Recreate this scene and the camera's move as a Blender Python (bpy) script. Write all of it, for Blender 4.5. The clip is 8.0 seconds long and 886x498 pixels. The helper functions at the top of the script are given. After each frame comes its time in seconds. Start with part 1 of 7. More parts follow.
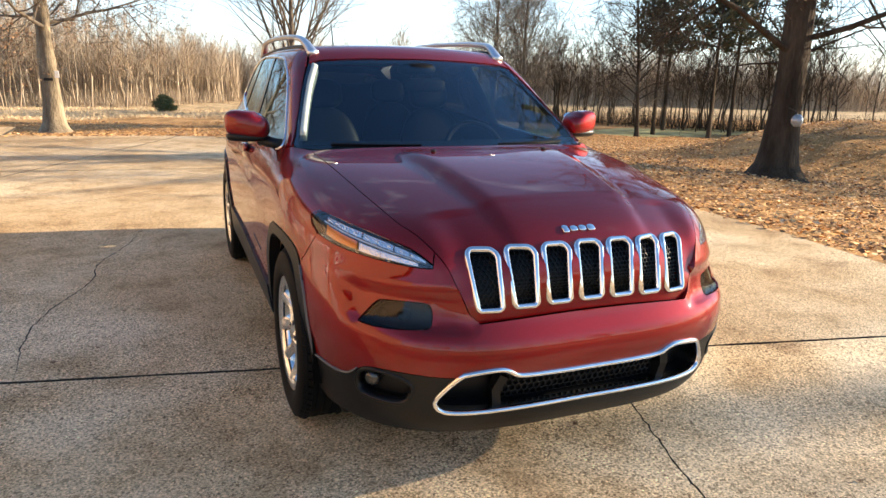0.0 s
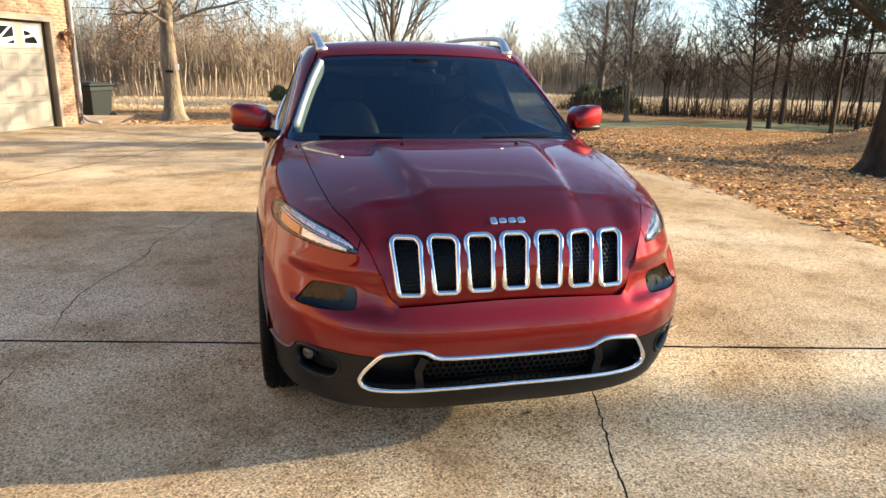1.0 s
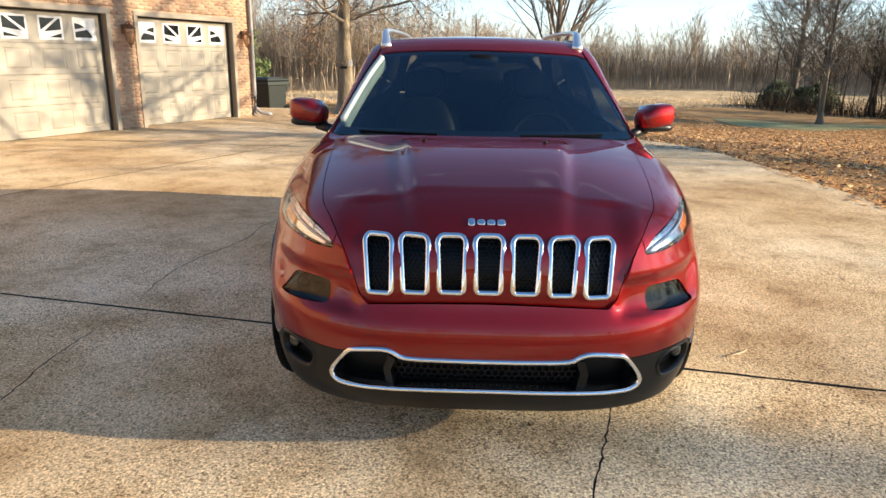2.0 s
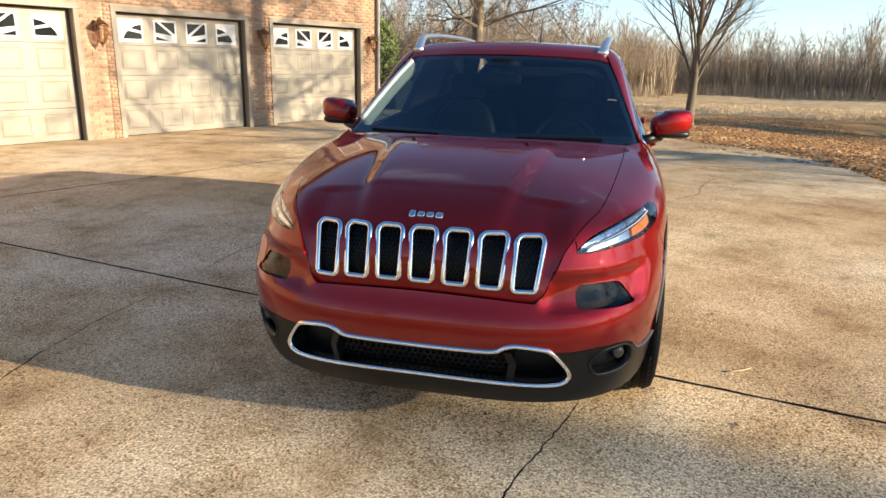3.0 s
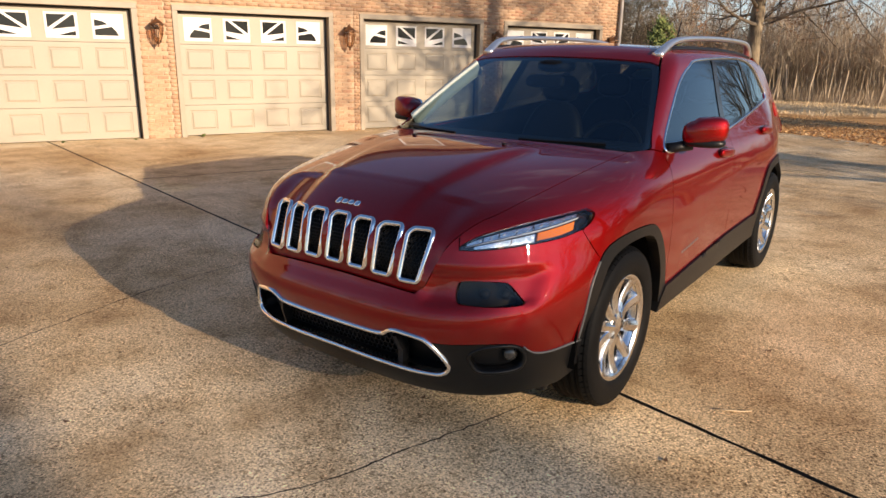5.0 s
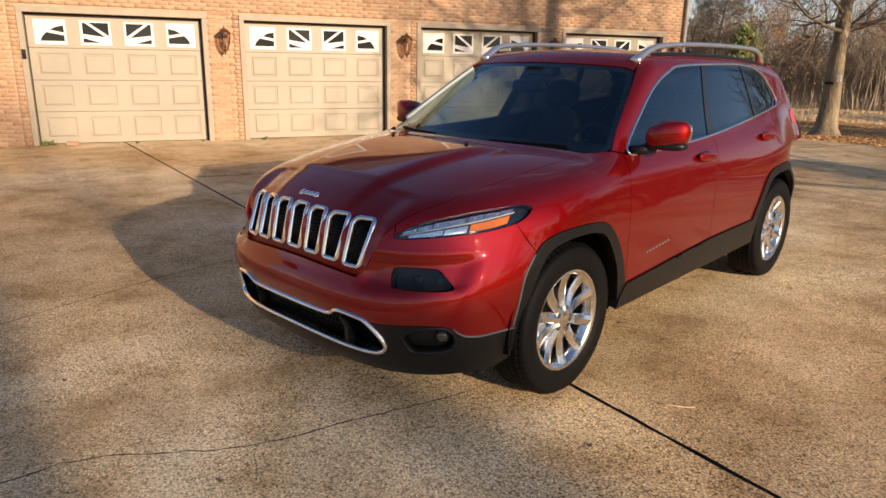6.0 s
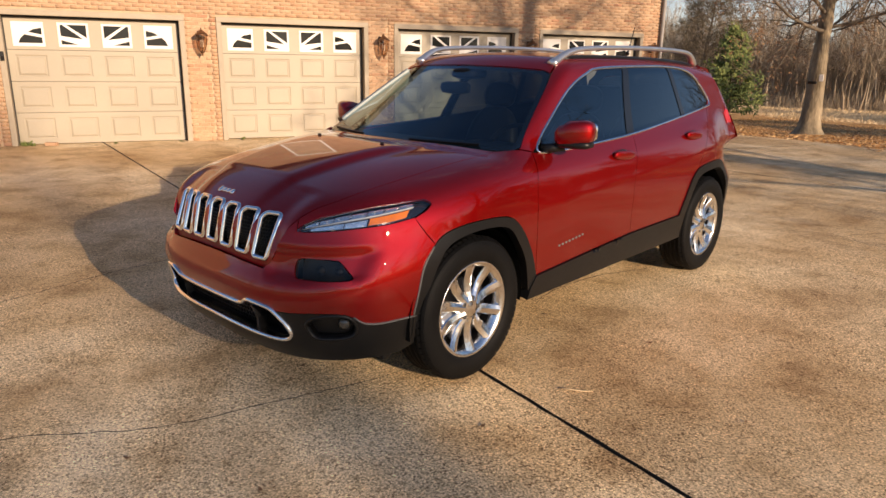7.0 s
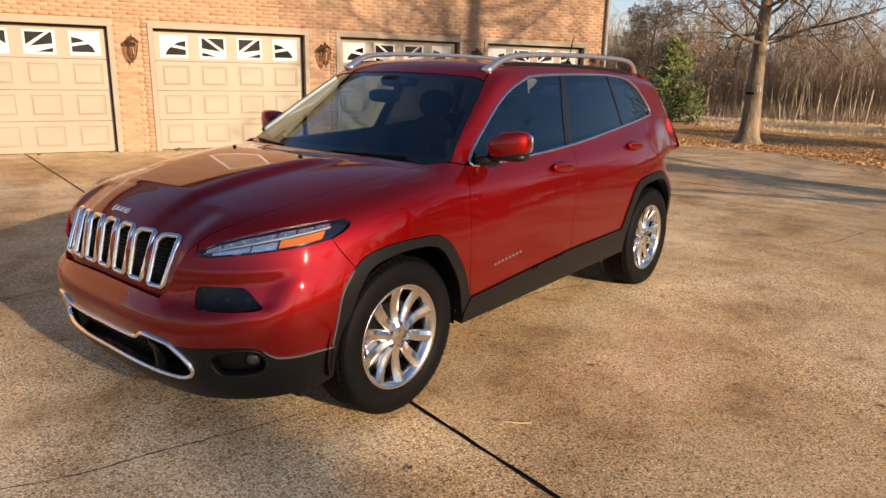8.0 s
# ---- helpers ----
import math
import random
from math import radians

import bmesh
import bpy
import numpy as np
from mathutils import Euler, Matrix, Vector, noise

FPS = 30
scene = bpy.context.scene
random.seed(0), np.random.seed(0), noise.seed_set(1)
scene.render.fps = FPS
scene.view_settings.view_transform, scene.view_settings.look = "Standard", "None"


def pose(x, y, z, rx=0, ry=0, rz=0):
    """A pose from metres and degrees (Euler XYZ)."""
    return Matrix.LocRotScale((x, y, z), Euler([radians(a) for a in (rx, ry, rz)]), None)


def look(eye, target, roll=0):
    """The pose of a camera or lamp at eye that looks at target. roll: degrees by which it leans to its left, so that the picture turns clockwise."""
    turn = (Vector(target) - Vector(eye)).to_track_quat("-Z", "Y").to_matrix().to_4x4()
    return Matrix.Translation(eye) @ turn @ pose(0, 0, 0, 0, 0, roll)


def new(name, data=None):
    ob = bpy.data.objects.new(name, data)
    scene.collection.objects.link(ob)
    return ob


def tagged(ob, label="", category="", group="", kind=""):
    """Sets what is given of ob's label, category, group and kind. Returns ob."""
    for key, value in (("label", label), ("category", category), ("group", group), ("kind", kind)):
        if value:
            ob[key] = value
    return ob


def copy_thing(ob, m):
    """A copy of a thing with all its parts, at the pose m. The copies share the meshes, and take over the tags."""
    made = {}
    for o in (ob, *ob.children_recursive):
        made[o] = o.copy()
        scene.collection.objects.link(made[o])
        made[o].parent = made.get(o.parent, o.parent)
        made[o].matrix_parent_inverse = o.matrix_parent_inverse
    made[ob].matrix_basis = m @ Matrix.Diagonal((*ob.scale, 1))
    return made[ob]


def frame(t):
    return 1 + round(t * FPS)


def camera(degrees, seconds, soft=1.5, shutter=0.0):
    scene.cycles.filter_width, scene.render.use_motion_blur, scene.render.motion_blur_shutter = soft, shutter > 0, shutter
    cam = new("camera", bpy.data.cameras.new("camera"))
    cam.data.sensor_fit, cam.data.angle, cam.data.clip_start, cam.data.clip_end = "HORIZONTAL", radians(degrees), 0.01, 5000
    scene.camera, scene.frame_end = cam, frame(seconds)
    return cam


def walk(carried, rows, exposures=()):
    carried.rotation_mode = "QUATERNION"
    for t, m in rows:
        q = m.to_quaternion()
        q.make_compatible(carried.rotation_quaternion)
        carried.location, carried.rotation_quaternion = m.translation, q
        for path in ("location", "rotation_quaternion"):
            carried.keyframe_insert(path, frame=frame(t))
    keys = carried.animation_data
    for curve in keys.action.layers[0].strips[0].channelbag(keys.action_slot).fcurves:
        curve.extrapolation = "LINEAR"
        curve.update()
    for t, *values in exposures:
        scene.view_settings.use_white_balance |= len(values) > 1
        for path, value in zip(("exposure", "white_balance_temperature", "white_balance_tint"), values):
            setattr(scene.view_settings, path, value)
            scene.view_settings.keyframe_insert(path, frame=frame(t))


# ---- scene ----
cam = camera(66.0, 8.0)
PATH = [
    (0, (-1.343, -2.771, 1.443), (-0.606, -0.979, 0.948), 1.3),
    (0.5, (-1.057, -2.917, 1.454), (-0.429, -1.089, 0.94), 1.1),
    (1, (-0.79, -3.083, 1.478), (-0.349, -1.204, 0.952), 1.1),
    (1.5, (-0.474, -3.073, 1.457), (-0.289, -1.154, 0.925), 1.1),
    (1.7, (-0.333, -3.075, 1.472), (-0.245, -1.152, 0.928), 1.0),
    (2.8, (0.496, -3.196, 1.498), (0.129, -1.304, 0.961), 1.2),
    (3, (0.625, -3.186, 1.493), (0.184, -1.311, 0.955), 1.3),
    (3.5, (0.985, -3.154, 1.507), (0.399, -1.318, 0.971), 1.2),
    (4, (1.338, -3.09, 1.535), (0.535, -1.339, 0.998), 1.1),
    (4.5, (1.653, -2.903, 1.514), (0.666, -1.251, 0.97), 1.0),
    (4.7, (1.769, -2.826, 1.53), (0.718, -1.215, 0.982), 1.0),
    (5.8, (2.46, -2.634, 1.515), (1.133, -1.239, 0.974), 1.2),
    (6, (2.538, -2.572, 1.525), (1.211, -1.175, 0.991), 1.1),
    (6.5, (2.782, -2.492, 1.524), (1.454, -1.094, 0.994), 1.1),
    (7, (2.972, -2.413, 1.55), (1.649, -1.012, 1.016), 1.0),
    (7.5, (2.963, -2.281, 1.541), (1.675, -0.848, 1.004), 1.3),
    (8, (2.875, -2.123, 1.533), (1.65, -0.624, 1.028), 1.3),
]
EXPOSURES = [(0.0, 1.49, 6300, 10), (1.5, 1.38, 6120, 7), (3.5, 0.95, 6000, 7), (4.5, 0.74, 6250, 13), (6.0, 0.41, 6650, 16), (8.0, 0.45, 6850, 20)]
walk(cam, [(t, look(eye, target, roll)) for t, eye, target, roll in PATH], EXPOSURES)

# ---- light ----
SUN_AZ, SUN_EL = 98.0, 15.0          # degrees clockwise from +y, degrees above the ground
world = bpy.data.worlds.new("sky")
scene.world = world
world.use_nodes = True
wn = world.node_tree
wn.nodes.clear()
sky = wn.nodes.new("ShaderNodeTexSky")
sky.sky_type, sky.sun_disc = "NISHITA", False
sky.sun_elevation, sky.sun_rotation = radians(SUN_EL), radians(SUN_AZ)
sky.air_density, sky.dust_density, sky.ozone_density = 1.0, 0.15, 3.0
coord = wn.nodes.new("ShaderNodeTexCoord")
stretch = wn.nodes.new("ShaderNodeMapping")
stretch.inputs["Scale"].default_value = (1.0, 1.0, 3.2)
cloud = wn.nodes.new("ShaderNodeTexNoise")
cloud.inputs["Scale"].default_value, cloud.inputs["Detail"].default_value, cloud.inputs["Roughness"].default_value = 2.2, 7.0, 0.6
shape_ramp = wn.nodes.new("ShaderNodeValToRGB")
shape_ramp.color_ramp.elements[0].position, shape_ramp.color_ramp.elements[1].position = 0.60, 0.80
shape_ramp.color_ramp.elements[1].color = (0.7, 0.7, 0.7, 1)
veil = wn.nodes.new("ShaderNodeMix")
veil.data_type = "RGBA"
veil.inputs[7].default_value = (6.3, 6.7, 7.5, 1)
back = wn.nodes.new("ShaderNodeBackground")
back.inputs["Strength"].default_value = 0.106
out = wn.nodes.new("ShaderNodeOutputWorld")
wn.links.new(coord.outputs["Generated"], stretch.inputs["Vector"])
wn.links.new(stretch.outputs["Vector"], cloud.inputs["Vector"])
wn.links.new(cloud.outputs["Fac"], shape_ramp.inputs["Fac"])
# thin haze towards the horizon
parts_ = wn.nodes.new("ShaderNodeSeparateXYZ")
low = wn.nodes.new("ShaderNodeMapRange")
low.inputs["From Min"].default_value, low.inputs["From Max"].default_value = 0.0, 0.32
low.inputs["To Min"].default_value, low.inputs["To Max"].default_value = 0.36, 0.0
most = wn.nodes.new("ShaderNodeMath")
most.operation = "MAXIMUM"
wn.links.new(coord.outputs["Generated"], parts_.inputs[0])
wn.links.new(parts_.outputs["Z"], low.inputs["Value"])
wn.links.new(low.outputs[0], most.inputs[0])
wn.links.new(shape_ramp.outputs["Color"], most.inputs[1])
wn.links.new(most.outputs[0], veil.inputs[0])
wn.links.new(sky.outputs["Color"], veil.inputs[6])
wn.links.new(veil.outputs[2], back.inputs["Color"])
wn.links.new(back.outputs["Background"], out.inputs["Surface"])

sun_data = bpy.data.lights.new("sun", "SUN")
sun_data.energy, sun_data.angle, sun_data.color = 5.0, radians(0.55), (1.0, 0.80, 0.56)
sun = new("sun", sun_data)
sa, se = radians(SUN_AZ), radians(SUN_EL)
SUN_DIR = Vector((math.sin(sa) * math.cos(se), math.cos(sa) * math.cos(se), math.sin(se)))
sun.matrix_world = look(SUN_DIR * 60, (0, 0, 0))


# ---- materials ----
def nodes_of(name):
    m = bpy.data.materials.new(name)
    m.use_nodes = True
    nt = m.node_tree
    nt.nodes.clear()
    o = nt.nodes.new("ShaderNodeOutputMaterial")
    b = nt.nodes.new("ShaderNodeBsdfPrincipled")
    nt.links.new(b.outputs[0], o.inputs[0])
    return m, nt, b


def texture(nt, kind, scale, detail=4.0, space="Object", stretch=None):
    tc = nt.nodes.new("ShaderNodeTexCoord")
    src = tc.outputs[space]
    if stretch:
        mp = nt.nodes.new("ShaderNodeMapping")
        mp.inputs["Scale"].default_value = stretch
        nt.links.new(src, mp.inputs["Vector"])
        src = mp.outputs["Vector"]
    t = nt.nodes.new("ShaderNodeTexNoise" if kind == "noise" else "ShaderNodeTexVoronoi")
    t.inputs["Scale"].default_value = scale
    if kind == "noise":
        t.inputs["Detail"].default_value = detail
    nt.links.new(src, t.inputs["Vector"])
    return t


def ramp(nt, src, stops):
    r = nt.nodes.new("ShaderNodeValToRGB")
    els = r.color_ramp.elements
    while len(els) < len(stops):
        els.new(0.5)
    for e, (p, c) in zip(els, stops):
        e.position = p
        e.color = (*c, 1) if len(c) == 3 else c
    nt.links.new(src, r.inputs["Fac"])
    return r


def blend(nt, fac, a, b, mode="MIX"):
    """A colour mix; fac, a and b are sockets or values."""
    x = nt.nodes.new("ShaderNodeMix")
    x.data_type, x.blend_type = "RGBA", mode
    for i, v in ((0, fac), (6, a), (7, b)):
        if isinstance(v, bpy.types.NodeSocket):
            nt.links.new(v, x.inputs[i])
        elif i == 0:
            x.inputs[0].default_value = v
        else:
            x.inputs[i].default_value = (*v, 1)
    return x.outputs[2]


def relief(nt, b, src, strength, distance=0.01):
    bu = nt.nodes.new("ShaderNodeBump")
    bu.inputs["Strength"].default_value, bu.inputs["Distance"].default_value = strength, distance
    nt.links.new(src, bu.inputs["Height"])
    nt.links.new(bu.outputs["Normal"], b.inputs["Normal"])
    return bu


def shade(c, f):
    return tuple(min(1, v * f) for v in c)


def surface(name, base, rough=0.6, metal=0.0, var=0.18, scale=3.0, fine=60.0, bump=0.15, spread=0.0, space="Object", stretch=None, spec=0.5, deep=0.004):
    """A plain real surface: two scales of colour change, fine relief, and a spread of tone from piece to piece."""
    m, nt, b = nodes_of(name)
    big, small = texture(nt, "noise", scale, 5, space, stretch), texture(nt, "noise", fine, 3, space, stretch)
    r1 = ramp(nt, big.outputs["Fac"], [(0.3, shade(base, 1 - var)), (0.7, shade(base, 1 + var))])
    r2 = ramp(nt, small.outputs["Fac"], [(0.3, (1 - var,) * 3), (0.7, (1, 1, 1))])
    col = blend(nt, 0.6, r1.outputs["Color"], r2.outputs["Color"], "MULTIPLY")
    if spread:
        oi = nt.nodes.new("ShaderNodeObjectInfo")
        r3 = ramp(nt, oi.outputs["Random"], [(0, (1 - spread,) * 3), (1, (1, 1, 1))])
        col = blend(nt, 1.0, col, r3.outputs["Color"], "MULTIPLY")
    nt.links.new(col, b.inputs["Base Color"])
    b.inputs["Roughness"].default_value, b.inputs["Metallic"].default_value = rough, metal
    b.inputs["Specular IOR Level"].default_value = spec
    if bump:
        relief(nt, b, small.outputs["Fac"], bump, deep)
    return m


def car_paint():
    m, nt, b = nodes_of("red_metallic_paint")
    flakes = texture(nt, "voronoi", 900)
    r = ramp(nt, flakes.outputs["Distance"], [(0.0, (0.33, 0.0042, 0.0038)), (0.7, (0.20, 0.0026, 0.0024))])
    nt.links.new(r.outputs["Color"], b.inputs["Base Color"])
    b.inputs["Metallic"].default_value, b.inputs["Roughness"].default_value = 0.90, 0.58
    b.inputs["Coat Weight"].default_value, b.inputs["Coat Roughness"].default_value = 1.0, 0.011
    b.inputs["Coat IOR"].default_value = 1.52
    b.inputs["Specular IOR Level"].default_value = 0.0
    return m


def glass(name, tint, gloss=(1.0, 1.0, 1.0), ior=1.5):
    """A thin pane: tinted see-through with Fresnel gloss."""
    m = bpy.data.materials.new(name)
    m.use_nodes = True
    nt = m.node_tree
    nt.nodes.clear()
    o = nt.nodes.new("ShaderNodeOutputMaterial")
    t = nt.nodes.new("ShaderNodeBsdfTransparent")
    g = nt.nodes.new("ShaderNodeBsdfGlossy")
    lw = nt.nodes.new("ShaderNodeLayerWeight")
    lw.inputs["Blend"].default_value = 0.5
    pw = nt.nodes.new("ShaderNodeMath")
    pw.operation = "POWER"
    pw.inputs[1].default_value = 4.5
    f = nt.nodes.new("ShaderNodeMath")
    f.operation = "MULTIPLY_ADD"
    f0 = ((ior - 1) / (ior + 1))**2 * 1.8
    f.inputs[1].default_value, f.inputs[2].default_value = 1 - f0, f0
    nt.links.new(lw.outputs["Facing"], pw.inputs[0])
    nt.links.new(pw.outputs[0], f.inputs[0])
    x = nt.nodes.new("ShaderNodeMixShader")
    t.inputs["Color"].default_value = (*tint, 1)
    g.inputs["Roughness"].default_value = 0.01
    g.inputs["Color"].default_value = (*gloss, 1)
    nt.links.new(f.outputs[0], x.inputs[0])
    nt.links.new(t.outputs[0], x.inputs[1])
    nt.links.new(g.outputs[0], x.inputs[2])
    nt.links.new(x.outputs[0], o.inputs[0])
    return m


def concrete():
    """Worn exposed concrete: sand and pebbles showing, stains and paler patches."""
    m, nt, b = nodes_of("exposed_concrete")
    tc = "Object"
    broad = texture(nt, "noise", 0.35, 6, tc)
    patch = texture(nt, "noise", 1.3, 9, tc)
    patch.inputs["Roughness"].default_value = 0.66
    spots = texture(nt, "noise", 9, 7, tc)
    spots.inputs["Roughness"].default_value = 0.75
    grit = texture(nt, "noise", 100, 7, tc)
    grit.inputs["Roughness"].default_value = 0.75
    pebble = texture(nt, "voronoi", 118, space=tc)
    stone = texture(nt, "voronoi", 52, space=tc)
    c1 = ramp(nt, broad.outputs["Fac"], [(0.36, (0.80, 0.585, 0.325)), (0.5, (0.97, 0.77, 0.485)), (0.64, (1.08, 0.93, 0.66))])
    c2 = ramp(nt, patch.outputs["Fac"], [(0.35, (0.63, 0.56, 0.48)), (0.47, (0.87, 0.83, 0.77)), (0.62, (1.05, 1.05, 1.05))])
    c5 = ramp(nt, spots.outputs["Fac"], [(0.30, (0.50, 0.45, 0.39)), (0.44, (0.94, 0.92, 0.89)), (0.56, (1, 1, 1))])
    c3 = ramp(nt, grit.outputs["Fac"], [(0.36, (0.08, 0.06, 0.045)), (0.44, (0.58, 0.53, 0.47)), (0.54, (1.0, 0.98, 0.95)), (0.66, (1.5, 1.47, 1.40))])
    c4 = ramp(nt, pebble.outputs["Color"], [(0.0, (0.12, 0.09, 0.07)), (0.20, (0.40, 0.34, 0.28)), (0.36, (0.86, 0.82, 0.77)), (0.75, (1.05, 1.04, 1.02)), (1.0, (1.6, 1.53, 1.42))])
    c6 = ramp(nt, stone.outputs["Color"], [(0.0, (0.42, 0.35, 0.29)), (0.12, (0.66, 0.59, 0.52)), (0.17, (1, 1, 1))])
    col = c1.outputs["Color"]
    wear = texture(nt, "noise", 0.9, 7, tc)
    wear.inputs["Roughness"].default_value = 0.62
    worn = ramp(nt, wear.outputs["Fac"], [(0.38, (0.70, 0.70, 0.70)), (0.60, (1, 1, 1))])
    stain = texture(nt, "noise", 2.6, 8, tc)
    c7 = ramp(nt, stain.outputs["Fac"], [(0.28, (0.50, 0.40, 0.30)), (0.40, (0.88, 0.83, 0.76)), (0.5, (1, 1, 1))])
    for fac, c in ((0.85, c2), (0.30, c5), (0.4, c7), (worn.outputs["Color"], c3), (worn.outputs["Color"], c4), (0.7, c6)):
        col = blend(nt, fac, col, c.outputs["Color"], "MULTIPLY")
    nt.links.new(col, b.inputs["Base Color"])
    b.inputs["Roughness"].default_value = 0.85
    b.inputs["Specular IOR Level"].default_value = 0.3
    relief(nt, b, grit.outputs["Fac"], 0.5, 0.004)
    return m


def ground_cover():
    """Leaf litter round the yard, paler straw out in the field."""
    m, nt, b = nodes_of("leafy_dry_grass")
    broad = texture(nt, "noise", 0.05, 5)
    patch = texture(nt, "noise", 0.8, 6)
    fine = texture(nt, "noise", 22, 5)
    drift = texture(nt, "noise", 0.12, 5)
    c1 = ramp(nt, broad.outputs["Fac"], [(0.35, (0.60, 0.34, 0.13)), (0.55, (0.68, 0.40, 0.17)), (0.7, (0.52, 0.37, 0.17))])
    c0 = ramp(nt, drift.outputs["Fac"], [(0.35, (0.82, 0.62, 0.36)), (0.65, (0.66, 0.49, 0.27))])
    tc = nt.nodes.new("ShaderNodeTexCoord")
    xyz = nt.nodes.new("ShaderNodeSeparateXYZ")
    nt.links.new(tc.outputs["Object"], xyz.inputs[0])
    wav = nt.nodes.new("ShaderNodeMath")
    wav.operation = "MULTIPLY_ADD"
    wav.inputs[1].default_value = 14.0
    nt.links.new(drift.outputs["Fac"], wav.inputs[0])
    nt.links.new(xyz.outputs["Y"], wav.inputs[2])
    far = nt.nodes.new("ShaderNodeMapRange")
    far.inputs["From Min"].default_value, far.inputs["From Max"].default_value = 56.0, 60.0
    nt.links.new(wav.outputs[0], far.inputs["Value"])
    # darker patches: bare soil, plus leaf shadows put into the colour
    c2 = ramp(nt, patch.outputs["Fac"], [(0.34, (0.50, 0.45, 0.40)), (0.58, (1, 1, 1))])
    c3 = ramp(nt, fine.outputs["Fac"], [(0.3, (0.5, 0.46, 0.40)), (0.62, (1, 1, 1))])
    col = blend(nt, far.outputs[0], c1.outputs["Color"], c0.outputs["Color"])
    col = blend(nt, 0.7, col, c2.outputs["Color"], "MULTIPLY")
    col = blend(nt, 0.8, col, c3.outputs["Color"], "MULTIPLY")
    nt.links.new(col, b.inputs["Base Color"])
    b.inputs["Roughness"].default_value = 0.9
    b.inputs["Specular IOR Level"].default_value = 0.1
    relief(nt, b, fine.outputs["Fac"], 0.8, 0.05)
    return m


def island_tones(name, stops, rough=0.8):
    """Loose pieces in one mesh, each with its own tone."""
    m, nt, b = nodes_of(name)
    g = nt.nodes.new("ShaderNodeNewGeometry")
    r = ramp(nt, g.outputs["Random Per Island"], stops)
    nt.links.new(r.outputs["Color"], b.inputs["Base Color"])
    b.inputs["Roughness"].default_value = rough
    return m


def brick_tones():
    m, nt, b = nodes_of("tan_red_brick")
    oi = nt.nodes.new("ShaderNodeObjectInfo")
    g = nt.nodes.new("ShaderNodeNewGeometry")
    add = nt.nodes.new("ShaderNodeMath")
    add.operation = "ADD"
    fr = nt.nodes.new("ShaderNodeMath")
    fr.operation = "FRACT"
    nt.links.new(oi.outputs["Random"], add.inputs[0])
    nt.links.new(g.outputs["Random Per Island"], add.inputs[1])
    nt.links.new(add.outputs[0], fr.inputs[0])
    r = ramp(nt, fr.outputs[0], [(0.0, (0.47, 0.28, 0.165)), (0.25, (0.51, 0.33, 0.20)), (0.6, (0.54, 0.37, 0.235)), (0.85, (0.49, 0.31, 0.185)), (1.0, (0.42, 0.225, 0.135))])
    n = texture(nt, "noise", 30, 5)
    r2 = ramp(nt, n.outputs["Fac"], [(0.3, (0.75, 0.72, 0.7)), (0.65, (1, 1, 1))])
    nt.links.new(blend(nt, 0.8, r.outputs["Color"], r2.outputs["Color"], "MULTIPLY"), b.inputs["Base Color"])
    b.inputs["Roughness"].default_value = 0.85
    relief(nt, b, n.outputs["Fac"], 0.4, 0.004)
    return m


PAINT = car_paint()
PLASTIC = surface("black_grained_plastic", (0.0060, 0.0062, 0.0070), 0.40, 0, 0.15, 4, 400, 0.1, spec=0.30)
GLOSS_BLACK = surface("gloss_black", (0.008, 0.008, 0.009), 0.12, 0, 0.1, 4, 90, 0)
RUBBER = surface("tyre_rubber", (0.004, 0.004, 0.0042), 0.65, 0, 0.2, 9, 120, 0.15, spec=0.14)
CHROME = surface("chrome", (0.86, 0.86, 0.87), 0.06, 1.0, 0.03, 6, 40, 0)
ALLOY = surface("polished_alloy", (0.82, 0.82, 0.82), 0.20, 1.0, 0.06, 9, 70, 0.0)
SATIN = surface("satin_silver", (0.72, 0.73, 0.74), 0.28, 0.9, 0.05, 6, 60, 0)
EDGE = surface("dull_grey_edge", (0.13, 0.13, 0.13), 0.5, 0.2, 0.1, 9, 60, 0.05)
# inner wheel metal darkened: the shade behind the spokes is in its colour
SHADED_ALLOY = surface("shaded_inner_alloy", (0.022, 0.022, 0.024), 0.45, 0.8, 0.2, 9, 60, 0.05)
IRON = surface("dark_cast_iron", (0.10, 0.095, 0.09), 0.5, 0.8, 0.2, 12, 80, 0.2)
MESH_BLACK = surface("black_mesh", (0.004, 0.004, 0.004), 0.4, 0, 0.1, 6, 60, 0, spec=0.25)
LINER = surface("felt_liner", (0.003, 0.003, 0.003), 0.95, 0, 0.2, 12, 90, 0.2, spec=0.1)
CABIN = surface("dark_cabin_trim", (0.004, 0.004, 0.0045), 0.6, 0, 0.2, 8, 120, 0.1, spec=0.12)
LEATHER = surface("black_leather", (0.006, 0.006, 0.006), 0.5, 0, 0.2, 10, 160, 0.15, spec=0.16)
SCREEN = glass("clear_windscreen_glass", (0.60, 0.68, 0.66), (0.62, 0.79, 0.92), 1.58)
TINTED = glass("tinted_side_glass", (0.05, 0.06, 0.075), (0.75, 0.9, 1.0), 1.65)
FRONT_TINT = glass("green_side_glass", (0.40, 0.47, 0.48), (0.75, 0.9, 1.0), 1.68)
LENS = glass("clear_lamp_lens", (0.93, 0.95, 0.96), (1.0, 1.0, 1.0), 1.5)
SMOKED = glass("smoked_lens", (0.36, 0.34, 0.30), (0.5, 0.5, 0.5), 1.45)
AMBER = surface("amber_reflector", (0.80, 0.20, 0.012), 0.18, 0.0, 0.1, 20, 90, 0.05)
WHITE_LAMP = surface("white_light_guide", (0.66, 0.68, 0.70), 0.2, 0.1, 0.1, 20, 90, 0.05)
